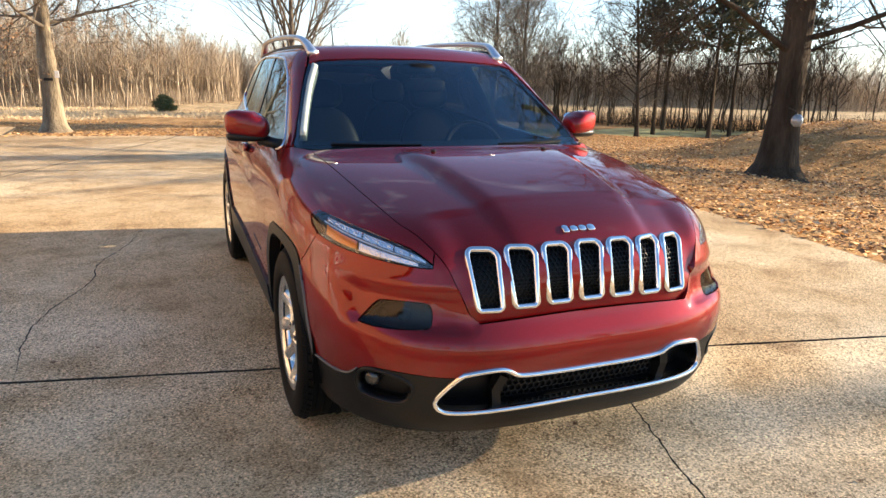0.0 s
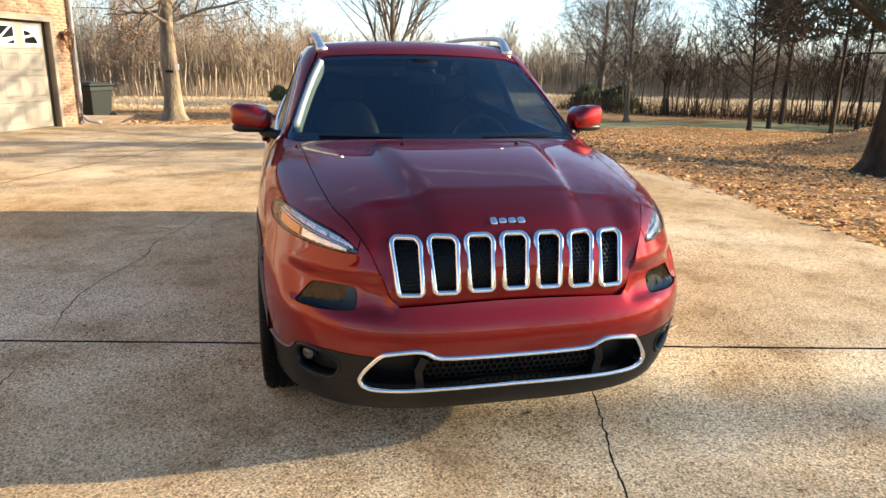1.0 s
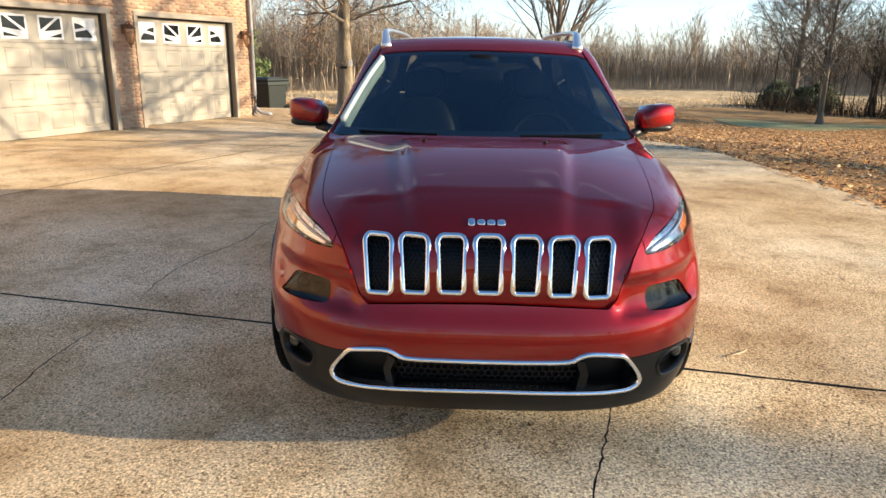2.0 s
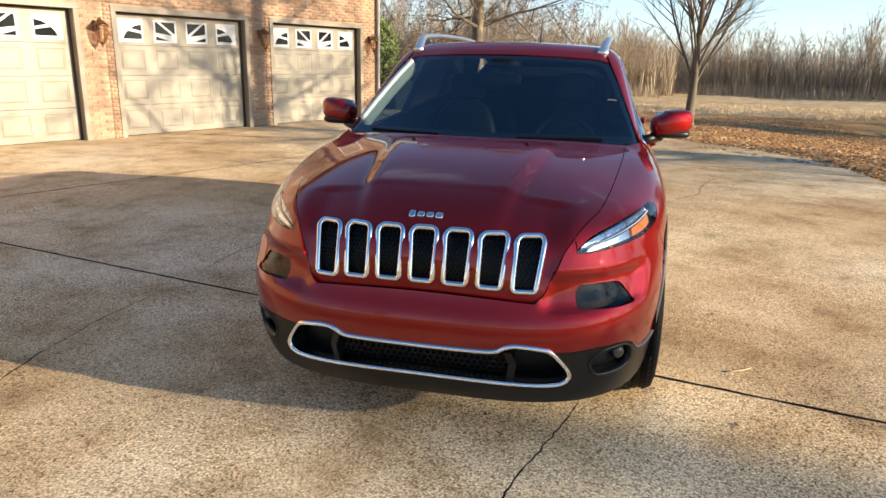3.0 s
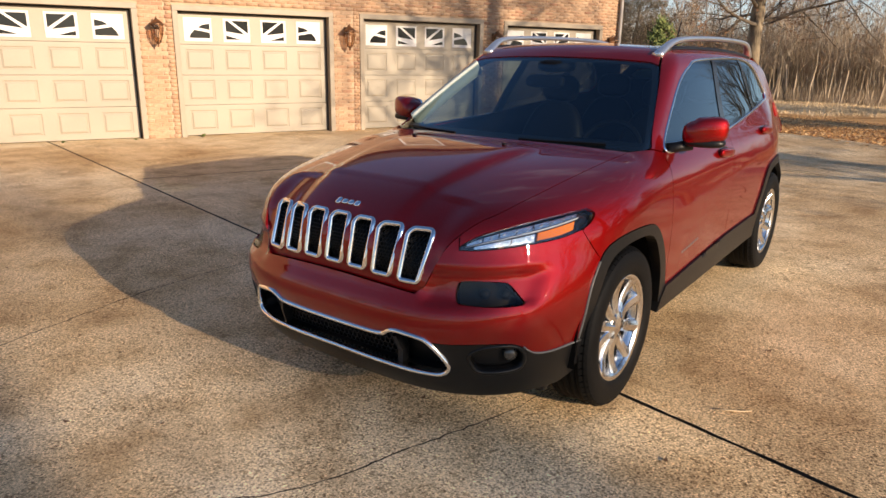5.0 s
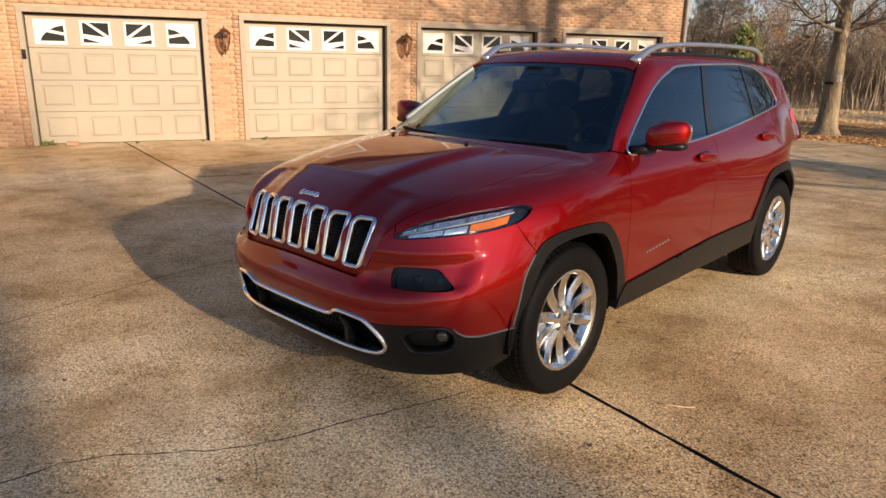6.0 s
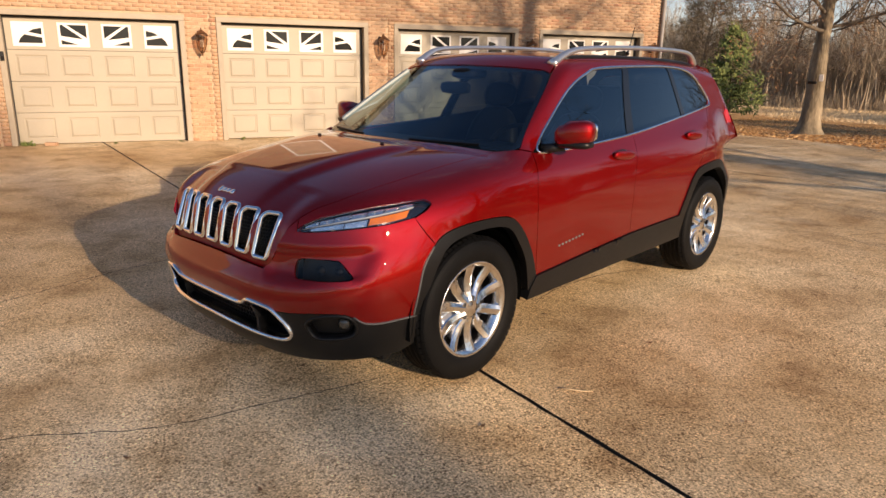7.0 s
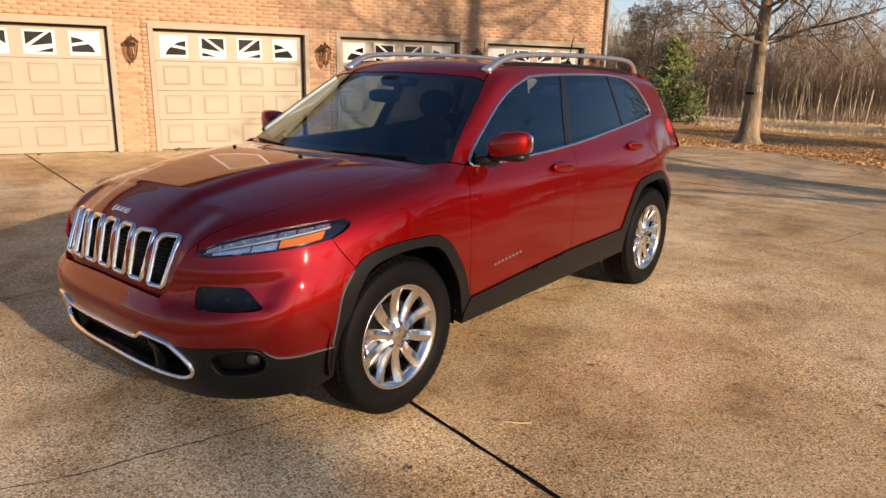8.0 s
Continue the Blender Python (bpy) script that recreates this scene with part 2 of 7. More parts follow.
RED_LENS = surface("red_lamp_lens", (0.45, 0.01, 0.012), 0.12, 0, 0.1, 8, 60, 0)
CONCRETE = concrete()
JOINT_SOIL_SHADE = surface("dark_joint_soil_and_shade", (0.05, 0.039, 0.028), 0.95, 0, 0.4, 6, 60, 0.4)
GROUND = ground_cover()
MOWN = surface("short_green_grass", (0.46, 0.40, 0.18), 0.95, 0, 0.35, 0.7, 9, 0.5, spec=0.1)
LEAVES = island_tones("fallen_leaves", [(0, (0.09, 0.045, 0.022)), (0.28, (0.36, 0.17, 0.06)), (0.55, (0.66, 0.35, 0.12)), (0.85, (0.80, 0.48, 0.18)), (1, (0.88, 0.66, 0.38))])
OAK_LEAF = island_tones("clinging_oak_leaves", [(0, (0.13, 0.065, 0.03)), (0.6, (0.24, 0.125, 0.06)), (1, (0.36, 0.21, 0.10))])
RUSSET = island_tones("dull_brown_leaves", [(0, (0.07, 0.055, 0.03)), (0.6, (0.13, 0.10, 0.05)), (1, (0.20, 0.15, 0.075))])
NEEDLES = island_tones("pine_needles", [(0, (0.05, 0.085, 0.02)), (0.6, (0.13, 0.17, 0.045)), (1, (0.24, 0.27, 0.08))])
FAR_PINE = island_tones("far_pine_needles", [(0, (0.045, 0.055, 0.028)), (0.6, (0.075, 0.08, 0.04)), (1, (0.11, 0.10, 0.055))])
EVERGREEN = island_tones("cedar_leaves", [(0, (0.030, 0.045, 0.018)), (0.6, (0.060, 0.080, 0.032)), (1, (0.10, 0.115, 0.05))])
STRAW = island_tones("dry_straw", [(0, (0.50, 0.35, 0.19)), (0.6, (0.68, 0.50, 0.29)), (1, (0.80, 0.62, 0.40))])
DARK_BARK = surface("dark_oak_bark", (0.075, 0.057, 0.040), 0.95, 0, 0.5, 3, 22, 1.0, stretch=(1, 1, 0.22), spec=0.1, deep=0.035)
PALE_BARK = surface("pale_oak_bark", (0.31, 0.25, 0.17), 0.9, 0, 0.5, 3, 22, 1.0, stretch=(1, 1, 0.22), spec=0.1, deep=0.035)
BARK = surface("grey_brown_bark", (0.17, 0.135, 0.097), 0.9, 0, 0.4, 3, 26, 1.0, stretch=(1, 1, 0.25))
PALE_WOODS = surface("pale_woods_bark", (0.52, 0.42, 0.30), 0.9, 0, 0.25, 0.3, 4, 0.3)
TWIG_BROWN = island_tones("bare_twigs", [(0, (0.17, 0.125, 0.082)), (0.5, (0.36, 0.275, 0.185)), (1, (0.58, 0.465, 0.33))], 0.9)
BRICK = brick_tones()
MORTAR = surface("sandy_mortar", (0.50, 0.365, 0.245), 0.9, 0, 0.15, 4, 90, 0.3)
DOOR_PAINT = surface("almond_door_paint", (0.375, 0.328, 0.25), 0.5, 0, 0.06, 1.2, 40, 0.05)
TRIM_PAINT = surface("beige_trim_paint", (0.36, 0.30, 0.22), 0.55, 0, 0.1, 3, 50, 0.08)
WHITE = surface("white_window_insert", (0.74, 0.72, 0.68), 0.5, 0, 0.05, 4, 50, 0.03)
DARK_PANE = surface("dark_garage_pane", (0.012, 0.013, 0.014), 0.08, 0, 0.1, 4, 40, 0)
SEAL = surface("dark_door_seal", (0.03, 0.028, 0.025), 0.7, 0, 0.2, 6, 60, 0.1)
COPPER = surface("weathered_copper", (0.22, 0.12, 0.065), 0.4, 0.85, 0.3, 14, 80, 0.2)
LANTERN_GLASS = glass("lantern_glass", (0.85, 0.72, 0.6), (1.0, 1.0, 1.0), 1.45)
SPOUT = surface("grey_downspout_paint", (0.30, 0.28, 0.26), 0.45, 0, 0.12, 4, 60, 0.05)
BIN_GREEN = surface("dark_green_bin_plastic", (0.006, 0.012, 0.009), 0.45, 0, 0.15, 5, 80, 0.1)
SHINGLE = surface("grey_roof_shingles", (0.11, 0.10, 0.095), 0.9, 0, 0.3, 3, 40, 0.6)
SIDING = surface("white_house_siding", (0.78, 0.77, 0.74), 0.6, 0, 0.06, 1, 20, 0.1)
REFLECTOR = surface("lamp_reflector", (0.86, 0.87, 0.88), 0.14, 0.95, 0.12, 40, 160, 0.5)
SUNLIT_PALE_TRIM = surface("sunlit_pale_pillar_trim", (0.52, 0.56, 0.50), 0.75, 0, 0.08, 8, 120, 0.1)
FOG_GLASS = surface("clear_fog_lens", (0.09, 0.09, 0.088), 0.10, 0.7, 0.15, 30, 90, 0.1)
PLATE = surface("clear_reflector_disc", (0.42, 0.43, 0.43), 0.1, 0.3, 0.1, 9, 60, 0)


# ---- mesh helpers ----
def raw_mesh(name, verts, faces, material, smooth=False):
    me = bpy.data.meshes.new(name)
    me.from_pydata([tuple(map(float, v)) for v in verts], [], [tuple(map(int, f)) for f in faces])
    me.materials.append(material)
    if smooth:
        me.polygons.foreach_set("use_smooth", [True] * len(me.polygons))
    me.update()
    return me


def fast_mesh(name, verts, faces, material, smooth=False):
    """Many faces with the same number of corners, from arrays."""
    verts, faces = np.asarray(verts, np.float32), np.asarray(faces, np.int32)
    n, k = faces.shape
    me = bpy.data.meshes.new(name)
    me.vertices.add(len(verts))
    me.vertices.foreach_set("co", verts.ravel())
    me.loops.add(n * k)
    me.loops.foreach_set("vertex_index", faces.ravel())
    me.polygons.add(n)
    me.polygons.foreach_set("loop_start", np.arange(0, n * k, k, dtype=np.int32))
    if smooth:
        me.polygons.foreach_set("use_smooth", np.ones(n, bool))
    me.materials.append(material)
    me.update(calc_edges=True)
    me.validate()
    return me


def put(name, me, parent=None, label="", m=None):
    ob = new(name, me)
    if parent is not None:
        ob.parent = parent
    if m is not None:
        ob.matrix_basis = m
    if label:
        tagged(ob, label)
    return ob


def part(name, bm, material, parent=None, label="", smooth=False, m=None):
    me = bpy.data.meshes.new(name)
    bm.to_mesh(me)
    bm.free()
    me.materials.append(material)
    if smooth:
        me.polygons.foreach_set("use_smooth", [True] * len(me.polygons))
    return put(name, me, parent, label, m)


def box(bm, x0, y0, z0, x1, y1, z1, bevel=0.0, m=None, segments=2):
    r = bmesh.ops.create_cube(bm, size=1.0)
    for v in r["verts"]:
        v.co = Vector(((x0 + x1) / 2 + v.co.x * (x1 - x0), (y0 + y1) / 2 + v.co.y * (y1 - y0), (z0 + z1) / 2 + v.co.z * (z1 - z0)))
    vs = r["verts"]
    if bevel:
        es = list({e for v in vs for e in v.link_edges})
        b = bmesh.ops.bevel(bm, geom=es, offset=bevel, segments=segments, affect="EDGES", profile=0.5)
        vs = list({v for f in b["faces"] for v in f.verts} | {v for v in vs if v.is_valid})
    if m is not None:
        bmesh.ops.transform(bm, matrix=m, verts=vs)
    return vs


def lathe(profile, n=48, axis="z"):
    """Vertices and quads of a turned profile of (radius, height)."""
    k = len(profile)
    v, f = [], []
    for i in range(n):
        a = 2 * math.pi * i / n
        for r, h in profile:
            p = (r * math.cos(a), r * math.sin(a), h)
            v.append(p if axis == "z" else (p[2], p[0], p[1]))
    for i in range(n):
        j = (i + 1) % n
        for q in range(k - 1):
            f.append((i * k + q, j * k + q, j * k + q + 1, i * k + q + 1))
    return v, f


def tube(points, radii, n=8, cap=True, flat=1.0):
    """Vertices and faces of a round bar along points."""
    pts = [Vector(p) for p in points]
    v, f = [], []
    if not hasattr(radii, "__len__"):
        radii = [radii] * len(pts)
    up = Vector((0, 0, 1))
    for i, p in enumerate(pts):
        d = (pts[min(i + 1, len(pts) - 1)] - pts[max(i - 1, 0)]).normalized()
        a = d.cross(up)
        a = a.normalized() if a.length > 1e-3 else Vector((1, 0, 0))
        b = a.cross(d).normalized()
        for j in range(n):
            t = 2 * math.pi * j / n
            v.append(p + (a * math.cos(t) * flat + b * math.sin(t)) * radii[i])
    for i in range(len(pts) - 1):
        for j in range(n):
            q = (j + 1) % n
            f.append((i * n + j, i * n + q, (i + 1) * n + q, (i + 1) * n + j))
    if cap:
        f.append(tuple(reversed(range(n))))
        f.append(tuple(range((len(pts) - 1) * n, len(pts) * n)))
    return v, f


def catmull(pts, step=0.03, closed=False):
    """A smooth curve through control points, evenly sampled."""
    p = [np.array(q, float) for q in pts]
    n = len(p)
    res = []
    for i in range(n if closed else n - 1):
        a, b = p[i], p[(i + 1) % n]
        z0 = p[i - 1] if (closed or i > 0) else 2 * a - b
        z1 = p[(i + 2) % n] if (closed or i + 2 < n) else 2 * b - a
        k = max(1, int(math.ceil(np.linalg.norm(b - a) / step)))
        for j in range(k):
            t = j / k
            res.append(0.5 * (2 * a + (b - z0) * t + (2 * z0 - 5 * a + 4 * b - z1) * t * t + (3 * a - z0 - 3 * b + z1) * t**3))
    if not closed:
        res.append(p[-1])
    return [tuple(map(float, q)) for q in res]


def thing(name, label, category, group="", kind="", m=None):
    e = new(name)
    e.empty_display_size = 0.2
    if m is not None:
        e.matrix_basis = m
    return tagged(e, label, category, group, kind)


def spline(xs, ys):
    """Natural cubic spline through the control values, straight beyond its ends."""
    xs, ys = np.array(xs, float), np.array(ys, float)
    n, h = len(xs), np.diff(xs)
    a, r = np.eye(n), np.zeros(n)
    for i in range(1, n - 1):
        a[i, i - 1:i + 2] = h[i - 1], 2 * (h[i - 1] + h[i]), h[i]
        r[i] = 6 * ((ys[i + 1] - ys[i]) / h[i] - (ys[i] - ys[i - 1]) / h[i - 1])
    m = np.linalg.solve(a, r)

    def value(x):
        x = np.asarray(x, float)
        c = np.clip(x, xs[0], xs[-1])
        i = np.clip(np.searchsorted(xs, c) - 1, 0, n - 2)
        d, e, g = xs[i + 1] - c, c - xs[i], h[i]
        v = (m[i] * d**3 + m[i + 1] * e**3) / (6 * g) + (ys[i] / g - m[i] * g / 6) * d + (ys[i + 1] / g - m[i + 1] * g / 6) * e
        s0 = (ys[1] - ys[0]) / h[0] - h[0] * m[1] / 6
        s1 = (ys[-1] - ys[-2]) / h[-1] + h[-1] * m[-2] / 6
        return v + np.minimum(x - xs[0], 0) * s0 + np.maximum(x - xs[-1], 0) * s1
    return value


def smax(a, b, k):
    return np.maximum(a, b) + np.maximum(k - np.abs(a - b), 0)**2 / (4 * k)


def smin(a, b, k):
    return -smax(-a, -b, k)


# The car's shape: front axle at y = 0, nose towards -y, its left side towards +x.
half_width = spline((.2, .35, .5, .7, .85, 1.0, 1.1, 1.3), (.875, .905, .917, .928, .920, .893, .855, .76))
nose_y = spline((.2, .27, .33, .40, .46, .52, .56, .60, .64, .69, .75, .85, .95, 1.1), (-.80, -.858, -.884, -.896, -.912, -.928, -.928, -.916, -.895, -.886, -.898, -.888, -.86, -.80))
tail_y = spline((.2, .45, .7, 1.0, 1.3, 1.6), (3.55, 3.70, 3.73, 3.71, 3.62, 3.45))
deck_z = spline((-.95, -.756, -.5, -.276, -.064, .25, .8, 1.6, 2.5, 3.1, 3.7), (.89, .957, 1.029, 1.075, 1.102, 1.122, 1.125, 1.14, 1.2, 1.26, 1.27))
deck_drop = spline((-.9, -.5, -.276, .1, .45, 1.0, 3.7), (.09, .11, .105, .065, .04, .03, .03))
roof_z = spline((.8, .95, 1.1, 1.5, 2.0, 2.6, 3.1, 3.4), (1.545, 1.575, 1.594, 1.611, 1.611, 1.596, 1.560, 1.525))
YC, YR = .25, 2.2


def lower_body(x, y, z):
    ax, w = np.abs(x), np.maximum(half_width(z), 0.3)
    q = np.maximum(0, (YC - y) / (YC - nose_y(z))) + np.maximum(0, (y - YR) / (tail_y(z) - YR))
    u = np.clip((.82 - z) / .2, 0, 1)
    n = 2.7 + .75 * u * u * (3 - 2 * u)
    side = (((ax / w)**n + q**n + 1e-12)**(1 / n) - 1) * w
    # pressed crease along the doors, rising to the back
    off_line = z - .80 - .075 * (y - .5)
    side = side - .007 * np.exp(-(np.sqrt(off_line**2 + .008**2) - .008) / np.where(off_line > 0, .05, .11)) * np.clip((y - .40) / .35, 0, 1) * np.clip((3.2 - y) / .5, 0, 1)
    # the slotted face leans back above its middle
    nose = side * .90 + (z - .80) * .40 - .5 * np.clip((ax - .42) / .3, 0, 1)**2 - np.clip((y + .62) / .15, 0, 9)
    side = smax(side, nose, .05)
    edge = .375 + .13 * np.clip(y, -.8, .3)
    dome = .026 / (1 + np.exp(np.clip((ax - edge) / .011, -40, 40))) / (1 + np.exp(np.clip((y - .06) / .04, -40, 40)))
    top = (z - deck_z(y) + deck_drop(y) * (ax / .8)**3.3 - dome + .006) * .93
    return smax(side, top, .11)


def greenhouse(x, y, z):
    ax = np.abs(x)
    side = (ax - .83 + .395 * (z - 1.1) + .03 * (y - 1.6)**2) * .93
    top = z - roof_z(y) + .08 * ax**2
    front = (.21 + 1.65 * (z - 1.094) + .35 * ax**2 - y) * .52
    back = (y - 3.62 + .62 * (z - 1.15) + .12 * ax**2) * .85
    return smax(smax(smax(smax(side, top, .09), front, .04), back, .10), .95 - z, .05)


def body(x, y, z):
    return smin(lower_body(x, y, z), greenhouse(x, y, z), .05)


# ---- the car ----
def steepest(f, p):
    e = 0.002
    g = np.stack([f(*(p + e * d).T) - f(*(p - e * d).T) for d in np.eye(3)], 1)
    return g / np.maximum(np.linalg.norm(g, axis=1, keepdims=True), 1e-9)


def meet(f, o, d, length):
    """Where rays from o along d first enter the shape f."""
    n = 90
    s = np.linspace(0, length, n)
    p = o[:, None, :] + s[None, :, None] * d[:, None, :]
    inside = f(p[..., 0], p[..., 1], p[..., 2]) < 0
    i = np.clip(np.argmax(inside, 1), 1, n - 1)
    lo, hi = s[i - 1], s[i]
    for _ in range(16):
        mid = (lo + hi) / 2
        q = o + mid[:, None] * d
        hit = f(q[:, 0], q[:, 1], q[:, 2]) < 0
        hi, lo = np.where(hit, mid, hi), np.where(hit, lo, mid)
    return o + lo[:, None] * d


class Slant:
    """Parallel projection along d onto the body."""
    def __init__(self, d):
        self.d = Vector(d).normalized()
        u = self.d.cross(Vector((0, 0, 1))) if abs(self.d.z) < 0.99 else Vector((1, 0, 0))
        self.u = u.normalized()
        self.v = self.u.cross(self.d).normalized()
        self.d, self.u, self.v = (np.array(w) for w in (self.d, self.u, self.v))

    def flat(self, p):
        p = np.asarray(p, float) - (0, 1, 0.8)
        return np.stack([p @ self.u, p @ self.v], -1)

    def solid(self, uv, f):
        o = uv[:, :1] * self.u + uv[:, 1:] * self.v + (0, 1, 0.8) - 3.6 * self.d
        return meet(f, o, np.repeat(self.d[None], len(uv), 0), 4.6)


class Round:
    """Projection towards an upright axis inside the nose."""
    def flat(self, p):
        p = np.asarray(p, float)
        return np.stack([0.95 * np.arctan2(p[..., 0], YC - p[..., 1]), p[..., 2]], -1)

    def solid(self, uv, f):
        a = uv[:, 0] / 0.95
        d = np.stack([-np.sin(a), np.cos(a), 0 * a], 1)
        o = np.stack([0 * a, 0 * a + YC, uv[:, 1]], 1) - 2.0 * d
        return meet(f, o, d, 1.9)


NOSE, TOP, FRONT, REAR, WRAP = Slant((0, 0.77, -0.64)), Slant((0, 0, -1)), Slant((0, 1, 0)), Slant((0, -1, 0)), Round()
SIDE = {1: Slant((-1, 0, 0)), -1: Slant((1, 0, 0))}
WING = {1: Slant((-0.60, 0.45, -0.66)), -1: Slant((0.60, 0.45, -0.66))}
PILLAR = {1: Slant((-0.8, 0, -0.6)), -1: Slant((0.8, 0, -0.6))}


def inside(p, poly):
    x, y = p[:, 0], p[:, 1]
    c = np.zeros(len(p), bool)
    for (x0, y0), (x1, y1) in zip(poly, np.roll(poly, -1, 0)):
        if y0 != y1:
            c ^= ((y0 > y) != (y1 > y)) & (x < (x1 - x0) * (y - y0) / (y1 - y0) + x0)
    return c


def even(loop, step, grow=0.0):
    """A closed 2D loop, resampled, and moved outward by grow."""
    loop = np.asarray(loop, float)
    keep = np.linalg.norm(loop - np.roll(loop, 1, 0), axis=1) > 1e-4
    loop = loop[keep]
    res = []
    for a, b in zip(loop, np.roll(loop, -1, 0)):
        k = max(1, int(math.ceil(np.linalg.norm(b - a) / step)))
        res += [a + (b - a) * j / k for j in range(k)]
    r = np.array(res)
    if grow:
        x, y = r.T
        turn = 1 if np.sum(x * np.roll(y, -1) - y * np.roll(x, -1)) > 0 else -1
        t = np.roll(r, -1, 0) - np.roll(r, 1, 0)
        t /= np.maximum(np.linalg.norm(t, axis=1, keepdims=True), 1e-9)
        r = r + grow * turn * np.stack([t[:, 1], -t[:, 0]], 1)
    return r


def skin(name, outline, proj, material, parent, holes=(), off=0.0, rim=0.014, hole_rim=None, step=0.032, inset=0.0016, label="", f=None):
    """A panel of the body: the part of the shape inside an outline, with turned-in edges."""
    from mathutils.geometry import delaunay_2d_cdt
    f = f or body
    out2 = even(proj.flat(np.array(outline)), step * 0.6, -inset)
    holes2 = [even(proj.flat(np.array(h)), step * 0.4, inset) for h in holes]
    lo, hi = out2.min(0), out2.max(0)
    gx, gy = np.arange(lo[0], hi[0], step), np.arange(lo[1], hi[1], step * 0.87)
    grid = np.array([(x + (0.5 * step if j % 2 else 0), y) for j, y in enumerate(gy) for x in gx])
    ring = np.vstack([out2] + holes2)
    if len(grid):
        ok = inside(grid, out2)
        for h in holes2:
            ok &= ~inside(grid, h)
        grid = grid[ok]
    if len(grid):
        near = np.min(np.linalg.norm(grid[:, None] - ring[None], axis=2), axis=1)
        grid = grid[near > 0.45 * step]
    pts = np.vstack([ring, grid]) if len(grid) else ring
    edges, k = [], 0
    for loop in [out2] + holes2:
        n = len(loop)
        edges += [(k + i, k + (i + 1) % n) for i in range(n)]
        k += n
    v2, _, tris, *_ = delaunay_2d_cdt([Vector(p) for p in pts], edges, [], 0, 1e-6)
    v2, tris = np.array([tuple(v) for v in v2]), np.array([t for t in tris if len(t) == 3])
    mid = v2[tris].mean(1)
    ok = inside(mid, out2)
    for h in holes2:
        ok &= ~inside(mid, h)
    tris = tris[ok]
    p = proj.solid(v2, f)
    nrm = steepest(f, p)
    p = p + nrm * np.reshape(off(p) if callable(off) else np.full(len(p), off), (-1, 1))
    fn = np.cross(p[tris[:, 1]] - p[tris[:, 0]], p[tris[:, 2]] - p[tris[:, 0]])
    flip = (fn * nrm[tris].mean(1)).sum(1) < 0
    tris[flip] = tris[flip][:, ::-1]
    if callable(off):
        fn[flip] *= -1
        nrm = np.zeros_like(p)
        for i in range(3):
            np.add.at(nrm, tris[:, i], fn)
        nrm /= np.maximum(np.linalg.norm(nrm, axis=1, keepdims=True), 1e-12)
    verts, faces = list(p), [tuple(t) for t in tris]
    if rim:
        seen = {}
        for t in tris:
            for a, b in ((t[0], t[1]), (t[1], t[2]), (t[2], t[0])):
                seen[(a, b)] = True
        n_out = len(out2)
        made = {}
        for a, b in [e for e in seen if (e[1], e[0]) not in seen]:
            for q in (a, b):
                if q not in made:
                    deep = rim if (q < n_out or hole_rim is None) else hole_rim
                    made[q] = len(verts)
                    verts.append(p[q] - nrm[q] * deep)
            faces.append((b, a, made[a], made[b]))
    me = raw_mesh(name, verts, faces, material, True)
    split = [tuple(map(float, nrm[q])) for t in tris for q in t]
    for quad in faces[len(tris):]:
        a, b, c = (np.array(verts[quad[i]]) for i in (0, 1, 3))
        w = np.cross(b - a, c - a)
        split += [tuple(map(float, w / max(np.linalg.norm(w), 1e-9)))] * 4
    me.normals_split_custom_set(split)
    return put(name, me, parent, label)


def on_body(pts, proj, off=0.0, f=None):
    """Points of the body under the given ones, and the directions out of it."""
    f = f or body
    p = proj.solid(proj.flat(np.array(pts, float)), f)
    n = steepest(f, p)
    return p + n * np.reshape(off(p) if callable(off) else np.full(len(p), off), (-1, 1)), n


def sweep(name, pts, nrm, profile, material, parent, closed=True, label="", smooth=True):
    """A bar of the given profile (across, outward) along a line on the body."""
    n, k = len(pts), len(profile)
    v, f = [], []
    for i in range(n):
        a, b = pts[(i - 1) % n if closed else max(i - 1, 0)], pts[(i + 1) % n if closed else min(i + 1, n - 1)]
        t = (b - a) / max(np.linalg.norm(b - a), 1e-9)
        across = np.cross(t, nrm[i])
        across /= max(np.linalg.norm(across), 1e-9)
        v += [pts[i] + across * q[0] + nrm[i] * q[1] for q in profile]
    for i in range(n if closed else n - 1):
        j = (i + 1) % n
        f += [(i * k + q, j * k + q, j * k + (q + 1) % k, i * k + (q + 1) % k) for q in range(k)]
    if not closed:
        f += [tuple(reversed(range(k))), tuple(range((n - 1) * k, n * k))]
    me = raw_mesh(name, v, f, material, smooth)
    bm = bmesh.new()
    bm.from_mesh(me)
    bmesh.ops.recalc_face_normals(bm, faces=bm.faces)
    bm.to_mesh(me)
    bm.free()
    return put(name, me, parent, label)


